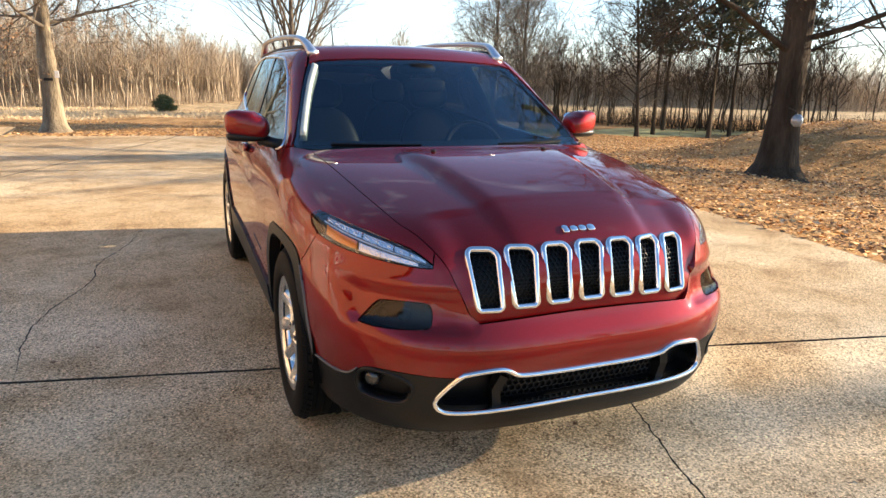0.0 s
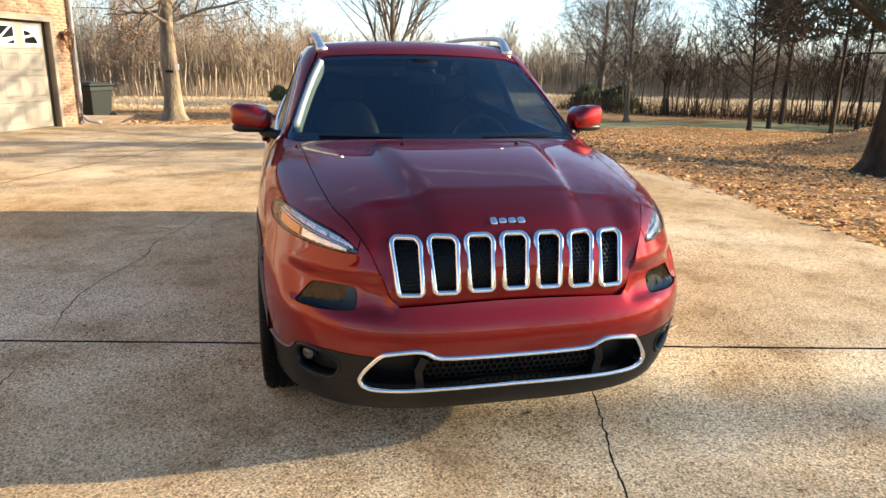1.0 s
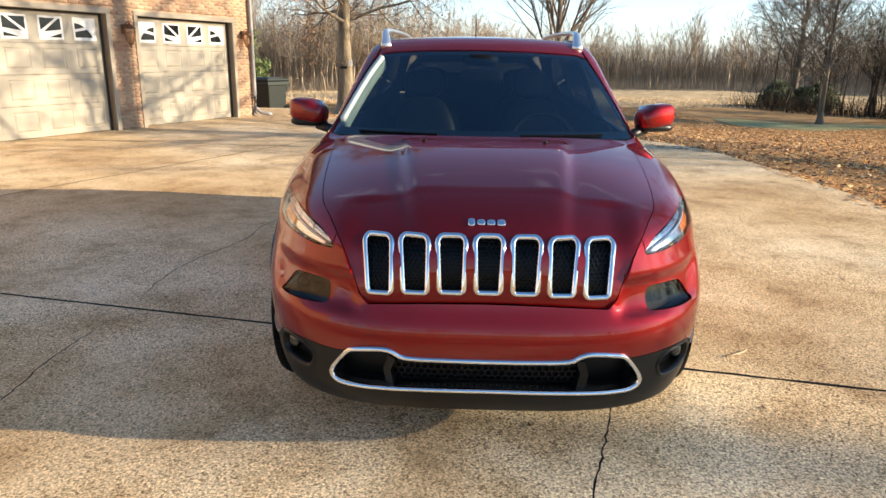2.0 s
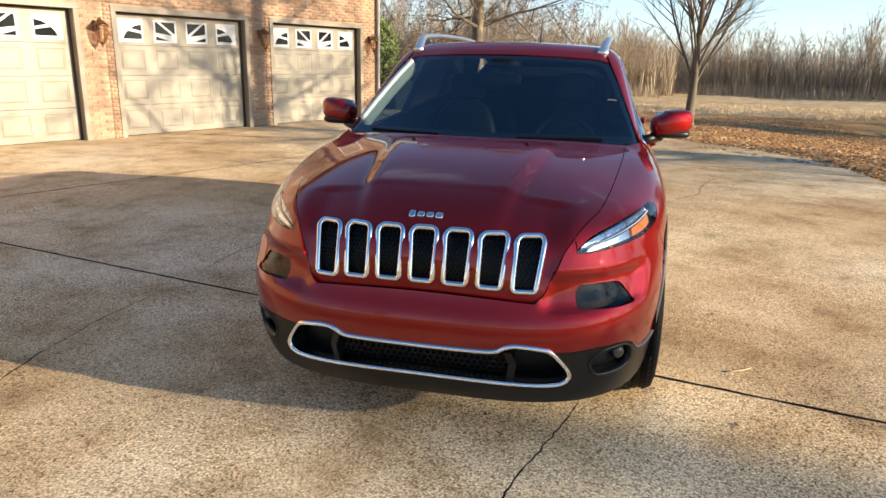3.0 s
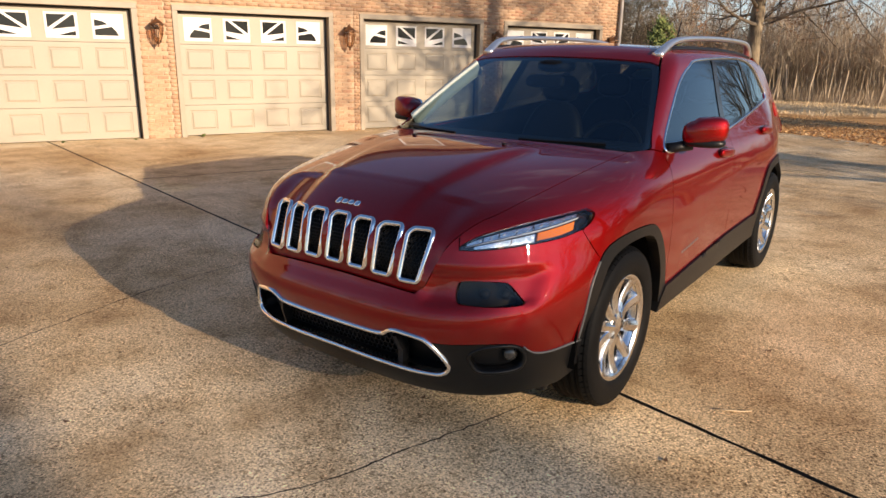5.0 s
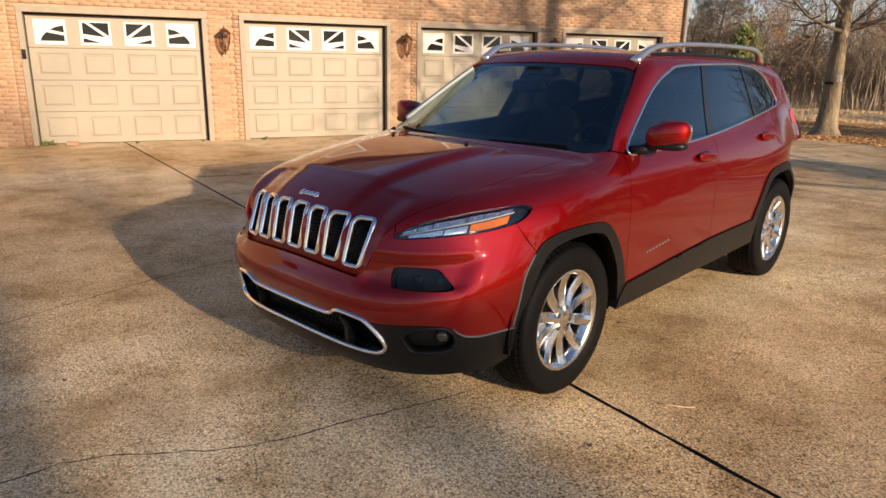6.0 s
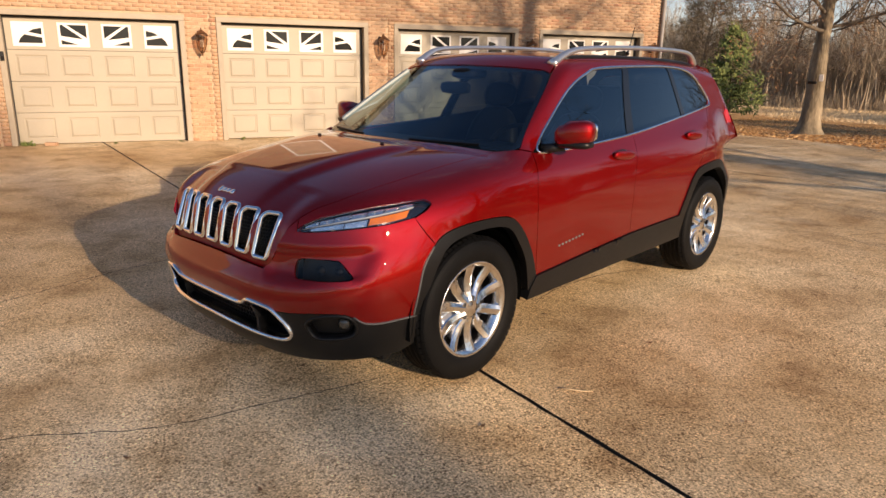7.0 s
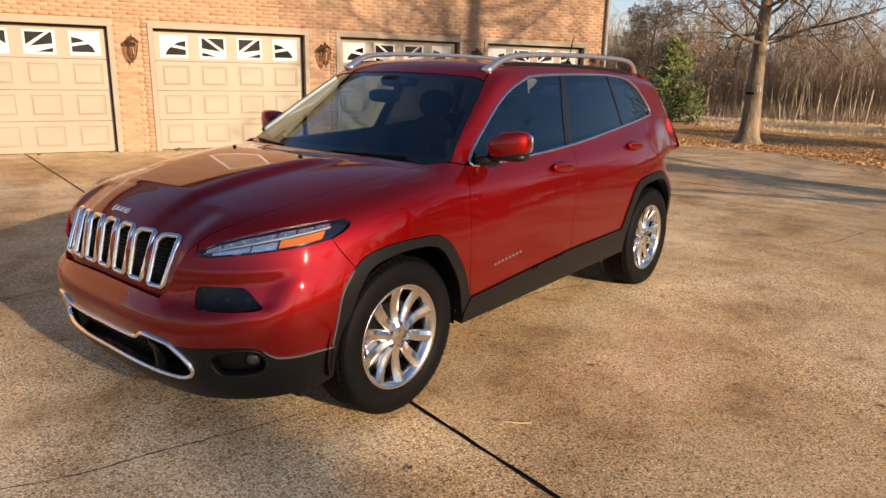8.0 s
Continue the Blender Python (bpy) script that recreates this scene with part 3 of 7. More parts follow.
def blob(name, centre, size, material, parent, power=3.0, label="", m=None, squash=None, n=(28, 16)):
    """A rounded block: a superellipsoid."""
    v, f = [], []
    nu, nv = n

    def sp(c, e):
        return math.copysign(abs(c)**e, c)
    e = 2.0 / power
    for j in range(nv + 1):
        b = -math.pi / 2 + math.pi * j / nv
        for i in range(nu):
            a = 2 * math.pi * i / nu
            q = Vector((sp(math.cos(b), e) * sp(math.cos(a), e) * size[0] / 2, sp(math.cos(b), e) * sp(math.sin(a), e) * size[1] / 2, sp(math.sin(b), e) * size[2] / 2))
            if squash:
                q = squash(q)
            v.append((m @ q if m is not None else q) + Vector(centre))
    for j in range(nv):
        for i in range(nu):
            k = (i + 1) % nu
            f.append((j * nu + i, j * nu + k, (j + 1) * nu + k, (j + 1) * nu + i))
    me = raw_mesh(name, v, f, material, True)
    return put(name, me, parent, label)


def yz(pts, s=1):
    """Side-view points (y, z) as body points."""
    p, _ = on_body([(s * 0.9, y, z) for y, z in pts], SIDE[s])
    return [tuple(q) for q in p]


def flipped(pts):
    return [(-x, y, z) for x, y, z in pts]


car = thing("suv", "dark cherry red metallic mid-size SUV parked on concrete", "car")

# seams and openings of the left side; the right side mirrors them
WINDOW = catmull([(0.60, 1.088), (0.65, 1.145), (0.775, 1.238), (1.017, 1.395), (1.236, 1.482), (1.45, 1.519), (2.216, 1.533), (2.62, 1.515), (2.80, 1.468), (2.90, 1.40), (3.00, 1.29), (2.99, 1.25), (2.92, 1.238), (2.391, 1.187), (1.641, 1.12), (1.10, 1.089), (0.70, 1.076)], 0.03, True)
FRONT_ARCH = catmull([(-0.37, 0.423), (-0.352, 0.53), (-0.325, 0.65), (-0.244, 0.762), (-0.10, 0.806), (0.117, 0.812), (0.258, 0.79), (0.355, 0.71), (0.452, 0.564), (0.505, 0.433)], 0.03)
ARCH_NODE = min(range(len(FRONT_ARCH)), key=lambda i: abs(FRONT_ARCH[i][0] + 0.255) + (9 if FRONT_ARCH[i][1] < 0.7 else 0))
FRONT_ARCH_IN = catmull([(-0.345, 0.30), (-0.318, 0.46), (-0.28, 0.60), (-0.20, 0.715), (-0.07, 0.758), (0.11, 0.765), (0.235, 0.738), (0.315, 0.655), (0.395, 0.53), (0.44, 0.36)], 0.03)
REAR_ARCH = catmull([(2.20, 0.512), (2.255, 0.62), (2.34, 0.755), (2.46, 0.826), (2.72, 0.848), (2.95, 0.835), (3.07, 0.77), (3.16, 0.62), (3.22, 0.45)], 0.03)
REAR_ARCH_IN = catmull([(2.25, 0.36), (2.30, 0.52), (2.38, 0.68), (2.49, 0.768), (2.72, 0.788), (2.92, 0.775), (3.01, 0.72), (3.10, 0.57), (3.15, 0.40)], 0.03)
HOOD_EDGE = [(0.440, -0.85, 0.650), (0.466, -0.83, 0.70), (0.492, -0.81, 0.77), (0.509, -0.797, 0.825), (0.533, -0.765, 0.865), (0.583, -0.665, 0.92), (0.625, -0.56, 0.95), (0.662, -0.33, 1.0), (0.697, 0.02, 1.06), (0.718, 0.345, 1.10)]
HOOD_EDGE, _ = on_body(catmull(HOOD_EDGE, 0.03), NOSE)
HOOD_EDGE = [tuple(p) for p in HOOD_EDGE]
TIP = min(range(len(HOOD_EDGE)), key=lambda i: abs(HOOD_EDGE[i][2] - 0.872))
LAMP_LOW = catmull([(0.553, -0.768, 0.826), (0.607, -0.733, 0.826), (0.718, -0.616, 0.838), (0.805, -0.46, 0.853), (0.845, -0.345, 0.872)], 0.02)
LAMP_HIGH = catmull([(0.553, -0.768, 0.838), (0.604, -0.70, 0.877), (0.685, -0.589, 0.908), (0.767, -0.42, 0.931), (0.822, -0.268, 0.944)], 0.02)
LAMP_END = catmull([(0.845, -0.345, 0.872), (0.856, -0.285, 0.90), (0.848, -0.245, 0.928), (0.822, -0.268, 0.944)], 0.02)
LAMP_SEAM = [(0.847, -0.345, 0.870), (0.862, -0.325, 0.83), (0.874, -0.298, 0.79)]
LAMP = LAMP_LOW + LAMP_END[1:-1] + LAMP_HIGH[::-1]
SKIRT_TOP = catmull([(0.30, -0.90, 0.462), (0.36, -0.90, 0.490), (0.48, -0.86, 0.474), (0.56, -0.84, 0.474), (0.66, -0.785, 0.482), (0.745, -0.70, 0.480), (0.778, -0.65, 0.458), (0.802, -0.607, 0.428), (0.836, -0.519, 0.416), (0.882, -0.37, 0.426)], 0.03)
LOW_LAMP = catmull([(0.575, -0.815, 0.650), (0.570, -0.81, 0.675), (0.573, -0.80, 0.702), (0.588, -0.79, 0.713), (0.64, -0.76, 0.716), (0.71, -0.70, 0.714), (0.732, -0.68, 0.705), (0.765, -0.66, 0.665), (0.782, -0.65, 0.640), (0.772, -0.67, 0.630), (0.70, -0.755, 0.629), (0.60, -0.81, 0.636), (0.582, -0.815, 0.640)], 0.02, True)
FOG_POCKET = catmull([(0.628, -0.79, 0.430), (0.675, -0.765, 0.464), (0.75, -0.69, 0.470), (0.775, -0.645, 0.44), (0.778, -0.635, 0.39), (0.752, -0.66, 0.360), (0.66, -0.75, 0.356), (0.632, -0.775, 0.385)], 0.02, True)
CHROME_RING_HALF = [(0.0, 0.455), (0.15, 0.456), (0.285, 0.460), (0.325, 0.480), (0.365, 0.491), (0.46, 0.480), (0.495, 0.463), (0.552, 0.385), (0.558, 0.352), (0.53, 0.328), (0.45, 0.322), (0.25, 0.326), (0.0, 0.328)]


def belt(y0, y1):
    """The lower edge of the window ring between two places, front to back."""
    low = [q for q in WINDOW if q[1] < 1.086 + 0.066 * max(0, q[0] - 0.6) + 0.02 and y0 < q[0] < y1]
    return sorted(low)


def hood_drop(p):
    """The slotted face below the hood's edge is straight and set back."""
    z = p[:, 2]
    s = np.clip((0.895 - z) / 0.07, 0, 1)
    back = nose_y(z) + 0.890 - 0.085 * (0.87 - z)
    return -smax(-back, 0, 0.012) * s * s * (3 - 2 * s) * np.clip((0.53 - np.abs(p[:, 0])) / 0.05, 0, 1)


def step01(v):
    v = np.clip(v, 0, 1)
    return v * v * (3 - 2 * v)


def bumper_form(p):
    """A flat-bottomed channel from the hood's corner to the lower lamp."""
    ax, z = np.abs(p[:, 0]), p[:, 2]
    rise = 0.022 * (ax - 0.6)
    across = step01((z - 0.615 - rise) / 0.03) * step01((0.765 + rise - z) / 0.035)
    return -0.020 * across * step01((ax - 0.43) / 0.06) * step01((0.835 - ax) / 0.06)


def build_body(s):
    """One side's panels, s = 1 left, -1 right."""
    g = (lambda pts: [tuple(q) for q in pts]) if s > 0 else (lambda pts: flipped(pts))
    side = lambda pts: yz(pts, s)
    front_seam = [(0.545, 1.085), (0.49, 0.95), (0.478, 0.82), (0.478, 0.66), (0.505, 0.433)]
    mid_seam = [(1.515, 0.50), (1.493, 0.65), (1.505, 0.85), (1.57, 1.05), (1.60, 1.118)]
    rear_seam = [(2.44, 0.822), (2.52, 0.90), (2.605, 0.985), (2.75, 1.11), (2.93, 1.238)]
    fs, ms, rs = catmull(front_seam, 0.04), catmull(mid_seam, 0.04), catmull(rear_seam, 0.04)
    arch_back = [q for q in FRONT_ARCH]
    i0 = ARCH_NODE
    wing = (g(HOOD_EDGE[TIP:]) + g([(0.765, 0.41, 1.10)]) + side([(0.545, 1.085)] + fs[1:]) + side(arch_back[i0:][::-1][1:])
            + g(LAMP_SEAM[::-1]) + g(LAMP_END[1:-1]) + g(LAMP_HIGH[::-1]))
    skin("fender", wing, WING[s], PAINT, car)
    door = skin("front_door", side(fs[::-1] + belt(0.62, 1.58) + ms[::-1] + [(1.0, 0.468)]), SIDE[s], PAINT, car)
    rear_arch_front = [q for q in REAR_ARCH if q[0] < 2.44]
    rdoor = skin("rear_door", side(ms + belt(1.62, 2.92) + rs[::-1] + rear_arch_front[::-1] + [(1.9, 0.507)]), SIDE[s], PAINT, car)
    window_top = [q for q in WINDOW if not (q[1] < 1.086 + 0.066 * max(0, q[0] - 0.6) + 0.02)]
    k = min(range(len(window_top)), key=lambda i: window_top[i][0])
    window_top = window_top[k:] + window_top[:k]
    if window_top[1][0] < window_top[-1][0] and window_top[-1][0] < 1.0:
        window_top = window_top[::-1]
    rear_arch_back = [q for q in REAR_ARCH if q[0] >= 2.44]
    roof_line = [(s * 0.565, y, 1.6) for y in (3.12, 2.8, 2.4, 2.0, 1.6, 1.3, 1.10)]
    roof_pts, _ = on_body(roof_line, TOP)
    screen_edge = [(0.60, 1.0, 1.497), (0.655, 0.86, 1.39), (0.715, 0.68, 1.26), (0.765, 0.53, 1.15), (0.79, 0.45, 1.105)]
    sp, _ = on_body([(s * x, y, z) for x, y, z in catmull(screen_edge, 0.04)], FRONT)
    outline = (side([(0.56, 1.087)]) + side(window_top) + side(rs[::-1]) + side(rear_arch_back) + side([(3.36, 0.50), (3.45, 0.75), (3.48, 1.05), (3.39, 1.30), (3.24, 1.48)])
               + [tuple(q) for q in roof_pts] + [tuple(q) for q in sp])
    skin("body_side", outline, PILLAR[s], PAINT, car)
    skin("pillar_trim", outline, PILLAR[s], CABIN, car, off=-0.016, rim=0, inset=-0.004, step=0.06)
    # pale inner trim along the screen, sunlight put into its colour, sunny side only
    if s < 0:
        tp, tn = on_body([(s * x, y, z) for x, y, z in catmull([(0.56, 1.0, 1.475), (0.615, 0.86, 1.385), (0.675, 0.68, 1.262), (0.722, 0.53, 1.155)], 0.04)], FRONT, -0.035)
        tn = np.tile(np.array((0.78, -0.55, -0.30)), (len(tp), 1))
        sweep("screen_pillar_trim", tp, tn, [(-0.045, -0.03), (-0.040, 0.0), (0.0, 0.006), (0.040, 0.0), (0.045, -0.03)], SUNLIT_PALE_TRIM, car, closed=False, label="pale grey inner pillar trim, coloured as sunlit, on one side only")
    skin("door_card", side([(0.5, 0.40), (0.5, 1.09), (1.6, 1.145), (2.9, 1.255), (3.2, 1.245), (3.2, 0.9), (2.4, 0.88), (2.2, 0.55)]), SIDE[s], CABIN, car, off=-0.05, rim=0, step=0.08)
    # glass and its bright surround
    wp, wnm = on_body([(s * 0.8, y, z) for y, z in WINDOW], SIDE[s])
    sweep("window_trim", wp, wnm, [(-0.008, -0.01), (-0.007, 0.004), (0, 0.006), (0.007, 0.004), (0.008, -0.01)], CHROME, car, label="bright chrome window surround")
    b0, b1 = [(1.535, 1.11), (1.60, 1.30), (1.70, 1.53)], [(1.63, 1.12), (1.68, 1.30), (1.775, 1.53)]
    c0, c1 = [(2.40, 1.19), (2.385, 1.36), (2.36, 1.53)], [(2.46, 1.195), (2.44, 1.36), (2.42, 1.53)]

    def cell(a, b):
        """The part of the window between two lines, each given bottom to top."""
        def left_of(q, line):
            return q[0] < np.interp(q[1], [p[1] for p in line], [p[0] for p in line])
        ring = [q for q in WINDOW if (a is None or not left_of(q, a)) and (b is None or left_of(q, b))]
        c = np.mean(ring, 0)
        ends = []
        for line in (a, b):
            if line is not None:
                zs = [q[1] for q in WINDOW if abs(q[0] - line[1][0]) < 0.12]
                lo, hi = min(zs), max(zs)
                ends += [(float(np.interp(z, [p[1] for p in line], [p[0] for p in line])), z) for z in np.linspace(lo + 0.004, hi - 0.004, 6)]
        allp = [tuple(q) for q in ring] + ends
        c = np.mean(allp, 0)
        allp.sort(key=lambda q: math.atan2((q[1] - c[1]) * 3.0, q[0] - c[0]))
        return allp
    skin("window_pane", side(cell(None, b0)), SIDE[s], FRONT_TINT, door, off=-0.006, rim=0, label="clear green-tinted door glass")
    skin("window_pane", side(cell(b1, c0)), SIDE[s], TINTED, rdoor, off=-0.006, rim=0, label="dark privacy glass")
    skin("quarter_pane", side(cell(c1, None)), SIDE[s], TINTED, car, off=-0.006, rim=0, label="dark privacy glass")
    for lo, hi, nm in ((b0, b1, "door_pillar"), (c0, c1, "rear_pillar")):
        skin(nm, side(catmull(lo, 0.05) + catmull(hi, 0.05)[::-1]), SIDE[s], GLOSS_BLACK, car, off=-0.002, rim=0.02, inset=0)
    # black lower body
    skin("arch_flare", side([(y - (0.014 if y < 0 and z < 0.7 else 0), z) for y, z in FRONT_ARCH] + [(0.505, 0.36)] + FRONT_ARCH_IN[::-1] + [(-0.385, 0.32)]), SIDE[s], PLASTIC, car, off=0.004, rim=0.05, step=0.028)
    skin("arch_flare", side(REAR_ARCH + REAR_ARCH_IN[::-1]), SIDE[s], PLASTIC, car, off=0.010, rim=0.05, step=0.028)
    skin("sill_panel", side([(0.50, 0.432), (1.0, 0.466), (1.515, 0.497), (2.21, 0.511), (2.245, 0.42), (2.255, 0.34), (1.5, 0.325), (0.8, 0.312), (0.44, 0.305), (0.455, 0.37)]), SIDE[s], PLASTIC, car, off=0.012, rim=0.06)
    # thin grey strip between paint and black plastic
    edge = [q for q in SKIRT_TOP if q[0] > 0.775] + yz([(-0.384, 0.423), (-0.366, 0.53), (-0.339, 0.65), (-0.275, 0.735)])
    ep, en = on_body(g(catmull(edge, 0.03)), WING[s], 0.004)
    sweep("edge_strip", ep, en, [(-0.0025, -0.012), (-0.0025, 0.004), (0.0025, 0.004), (0.0025, -0.012)], EDGE, car, closed=False, label="thin grey edge strip")
    # lamps
    lamp = skin("headlamp", g(LAMP), WRAP, GLOSS_BLACK, car, off=-0.035, rim=0, step=0.025, label="slim clear headlamp with an amber turn signal")
    skin("lens", g(LAMP), WRAP, LENS, lamp, off=0.001, rim=0.03, step=0.025)

    def in_lamp(a, b):
        i, j = a * (len(LAMP_LOW) - 1), a * (len(LAMP_HIGH) - 1)
        lo = np.array(LAMP_LOW[int(i)]) + (i % 1) * (np.array(LAMP_LOW[min(int(i) + 1, len(LAMP_LOW) - 1)]) - np.array(LAMP_LOW[int(i)]))
        hi = np.array(LAMP_HIGH[int(j)]) + (j % 1) * (np.array(LAMP_HIGH[min(int(j) + 1, len(LAMP_HIGH) - 1)]) - np.array(LAMP_HIGH[int(j)]))
        return tuple(lo + (hi - lo) * b)
    band = lambda a0, a1, lo, hi: g([in_lamp(a, lo(a)) for a in np.linspace(a0, a1, 14)] + [in_lamp(a, hi(a)) for a in np.linspace(a1, a0, 14)])
    skin("light_guide", band(0.05, 0.94, lambda a: 0.38 + 0.26 * a, lambda a: 0.49 + 0.24 * a), WRAP, WHITE_LAMP, lamp, off=-0.010, rim=0.01, step=0.02, label="white daytime light guide")
    cuts = np.linspace(0.06, 0.93, 8)
    for i, (a0, a1) in enumerate(zip(cuts, cuts[1:])):
        skin("reflector", band(a0, a1 - 0.004, lambda a: 0.51 + 0.24 * a, lambda a: 0.93), WRAP, REFLECTOR, lamp, off=-0.018 - 0.003 * (i % 2), rim=0.01, step=0.02, label="silver reflector facet")
    cuts = (0.12, 0.40, 0.58)
    for i, (a0, a1) in enumerate(zip(cuts, cuts[1:])):
        skin("reflector", band(a0, a1 - 0.004, lambda a: 0.10, lambda a: 0.36 + 0.26 * a), WRAP, REFLECTOR, lamp, off=-0.016 - 0.004 * i, rim=0.01, step=0.02, label="silver reflector facet")
    skin("turn_signal", band(0.585, 0.91, lambda a: 0.12 + 0.3 * max(0, a - 0.78), lambda a: 0.36 + 0.26 * a), WRAP, AMBER, lamp, off=-0.014, rim=0.01, step=0.02, label="amber turn signal")
    for a in np.linspace(0.16, 0.88, 9):
        c, n1 = on_body(g([in_lamp(a, 0.74 + 0.09 * a)]), WRAP, -0.013)
        blob("led", c[0], (0.008, 0.008, 0.008), REFLECTOR, lamp, 2.4, n=(8, 6))
    low = skin("low_lamp", g(LOW_LAMP), WRAP, SMOKED, car, off=lambda p: bumper_form(p) - 0.005, rim=0.01, step=0.02, label="smoked lower main-beam lamp")
    skin("lamp_back", g(LOW_LAMP), WRAP, IRON, low, off=-0.085, rim=0, step=0.03)
    for a, b, r in ((0.635, 0.675, 0.045), (0.700, 0.672, 0.040)):
        c, n1 = on_body(g([(a, -0.72 + (a - 0.615) * 0.9, b)]), WRAP, -0.065)
        blob("projector", c[0], (r, r, r), IRON, low, 2.0, n=(14, 10))
    fog = skin("fog_pocket", g(FOG_POCKET), WRAP, PLASTIC, car, off=-0.045, rim=0, step=0.02)
    c, n1 = on_body(g([(0.748, -0.675, 0.418)]), WRAP, -0.03)
    blob("fog_lamp", c[0], (0.058, 0.045, 0.058), FOG_GLASS, fog, 2.2, m=Matrix.Rotation(s * 0.75, 3, "Z"), label="round clear fog lamp")
    fp, fnm = on_body(g(FOG_POCKET), WRAP)
    sweep("fog_surround", fp, fnm, [(-0.007, -0.045), (-0.007, 0.002), (0.0, 0.006), (0.007, 0.002), (0.007, -0.045)], PLASTIC, fog)
    # air deflector ahead of the wheel
    bm = bmesh.new()
    box(bm, s * 0.68 - 0.12, -0.50, 0.205, s * 0.68 + 0.12, -0.44, 0.30, 0.02)
    part("air_deflector", bm, PLASTIC, car)
    # wheel housing
    for yc in (0.0, 2.70):
        v, f = [], []
        prof = [(0.415, 0.885), (0.415, 0.56), (0.05, 0.56)]
        nseg = 24
        for i in range(nseg + 1):
            a = math.radians(-8 + 196 * i / nseg)
            for r, x in prof:
                v.append((s * x, yc - r * math.cos(a), 0.363 + r * math.sin(a)))
        for i in range(nseg):
            for q in range(2):
                f.append((i * 3 + q, i * 3 + 3 + q, i * 3 + 4 + q, i * 3 + 1 + q))
        put("wheel_housing", raw_mesh("wheel_housing", v, f, LINER), car)
    # mirror
    tilt = Matrix.Rotation(radians(s * 14), 3, "Z")

    def mirror_shape(q):
        q.y *= 1.0 - 0.25 * max(0, s * q.x) / 0.11
        q.z += 0.10 * q.x * s - (0.012 if q.z > 0 and s * q.x < -0.04 else 0)
        return q
    mirror = blob("door_mirror", (s * 0.955, 0.735, 1.185), (0.215, 0.150, 0.135), PAINT, door, 3.2, m=tilt, squash=mirror_shape, label="red mirror housing with a black base")
    blob("mirror_base", (s * 0.955, 0.738, 1.128), (0.200, 0.135, 0.05), PLASTIC, mirror, 3.0, m=tilt)
    blob("mirror_glass", (s * 0.955, 0.800, 1.19), (0.175, 0.02, 0.105), CHROME, mirror, 4.0, m=tilt)
    v, f = tube([(s * 0.80, 0.66, 1.085), (s * 0.84, 0.68, 1.098), (s * 0.90, 0.72, 1.115)], [0.034, 0.026, 0.03], 10)
    put("mirror_arm", raw_mesh("mirror_arm", v, f, PLASTIC, True), mirror)
    # handles
    for y, z, d in ((1.37, 1.003, door), (2.39, 1.055, rdoor)):
        c, n1 = on_body([(s * 0.9, y, z)], SIDE[s], 0.018)
        cup, _ = on_body([(s * 0.9, y - 0.01, z - 0.005)], SIDE[s], -0.004)
        # flat black oval behind the handle, the recess's shade put into its colour
        blob("cup_shade", cup[0], (0.012, 0.19, 0.095), PLASTIC, d, 2.2)
        blob("handle", c[0], (0.036, 0.225, 0.055), PAINT, d, 2.8, m=Matrix.Rotation(radians(s * -2), 3, "Z") @ Matrix.Rotation(radians(-4), 3, "X"))
    # roof rail
    rail = catmull([(s * 0.556, 1.05, 1.535), (s * 0.562, 1.10, 1.562), (s * 0.572, 1.18, 1.600), (s * 0.585, 1.30, 1.626), (s * 0.592, 1.6, 1.642), (s * 0.590, 2.1, 1.650), (s * 0.578, 2.55, 1.646), (s * 0.562, 2.82, 1.632), (s * 0.550, 2.94, 1.595), (s * 0.544, 2.99, 1.545)], 0.05)
    v, f = tube(rail, [0.0145 + 0.012 * abs(2 * i / (len(rail) - 1) - 1)**5 for i in range(len(rail))], 12, flat=1.25)
    rail_ob = put("roof_rail", raw_mesh("roof_rail", v, f, SATIN, True), car, "satin silver roof rail")
    seat_p, seat_n = on_body([(s * (0.572 - 0.012 * (y - 1.9)**2), y, 1.6) for y in np.linspace(1.14, 2.92, 24)], TOP)
    sweep("rail_base", seat_p, seat_n, [(-0.020, -0.01), (-0.016, 0.010), (0.016, 0.010), (0.020, -0.01)], PLASTIC, rail_ob, closed=False, label="black rubber strip under the rail")
    # door lettering, as plain bars
    for i in range(8):
        c, n1 = on_body([(s * 0.92, 0.70 + 0.033 * i, 0.565 + 0.0035 * i)], SIDE[s], 0.001)
        blob("badge_bar", c[0], (0.003, 0.020, 0.012), EDGE, door, 5, n=(8, 6))
    # tail lamp
    skin("tail_lamp", side([(3.31, 1.09), (3.295, 1.17), (3.35, 1.20), (3.42, 1.19), (3.435, 1.09)]), SIDE[s], RED_LENS, car, off=0.004, rim=0.008, label="red tail lamp lens")


for s in (1, -1):
    build_body(s)

# hood with seven slots
SLOT = 0.1285


def slot_outline(k, shrink=0.0):
    """An upright rounded slot on the nose, narrower below."""
    xc, w1, w0 = k * SLOT, 0.0505 - shrink, 0.044 - shrink
    drop = 0.012 * (abs(k) / 3)**2
    z1, z0 = 0.893 - drop - shrink, 0.700 - drop + shrink
    lean = 0.0015 * k
    r = 0.026 - shrink * 0.6
    pts = []
    for cx, cz, a0 in ((w1 - r, z1 - r, 0), (-w1 + r, z1 - r, 90), (-w0 + r * 0.6, z0 + r * 0.6, 180), (w0 - r * 0.6, z0 + r * 0.6, 270)):
        rr = r if cz > 0.8 else r * 0.6
        for i in range(6):
            a = math.radians(a0 + 18 * i)
            pts.append((xc + lean * (cz - 0.8) / 0.1 + cx + rr * math.cos(a), cz + rr * math.sin(a)))
    return pts


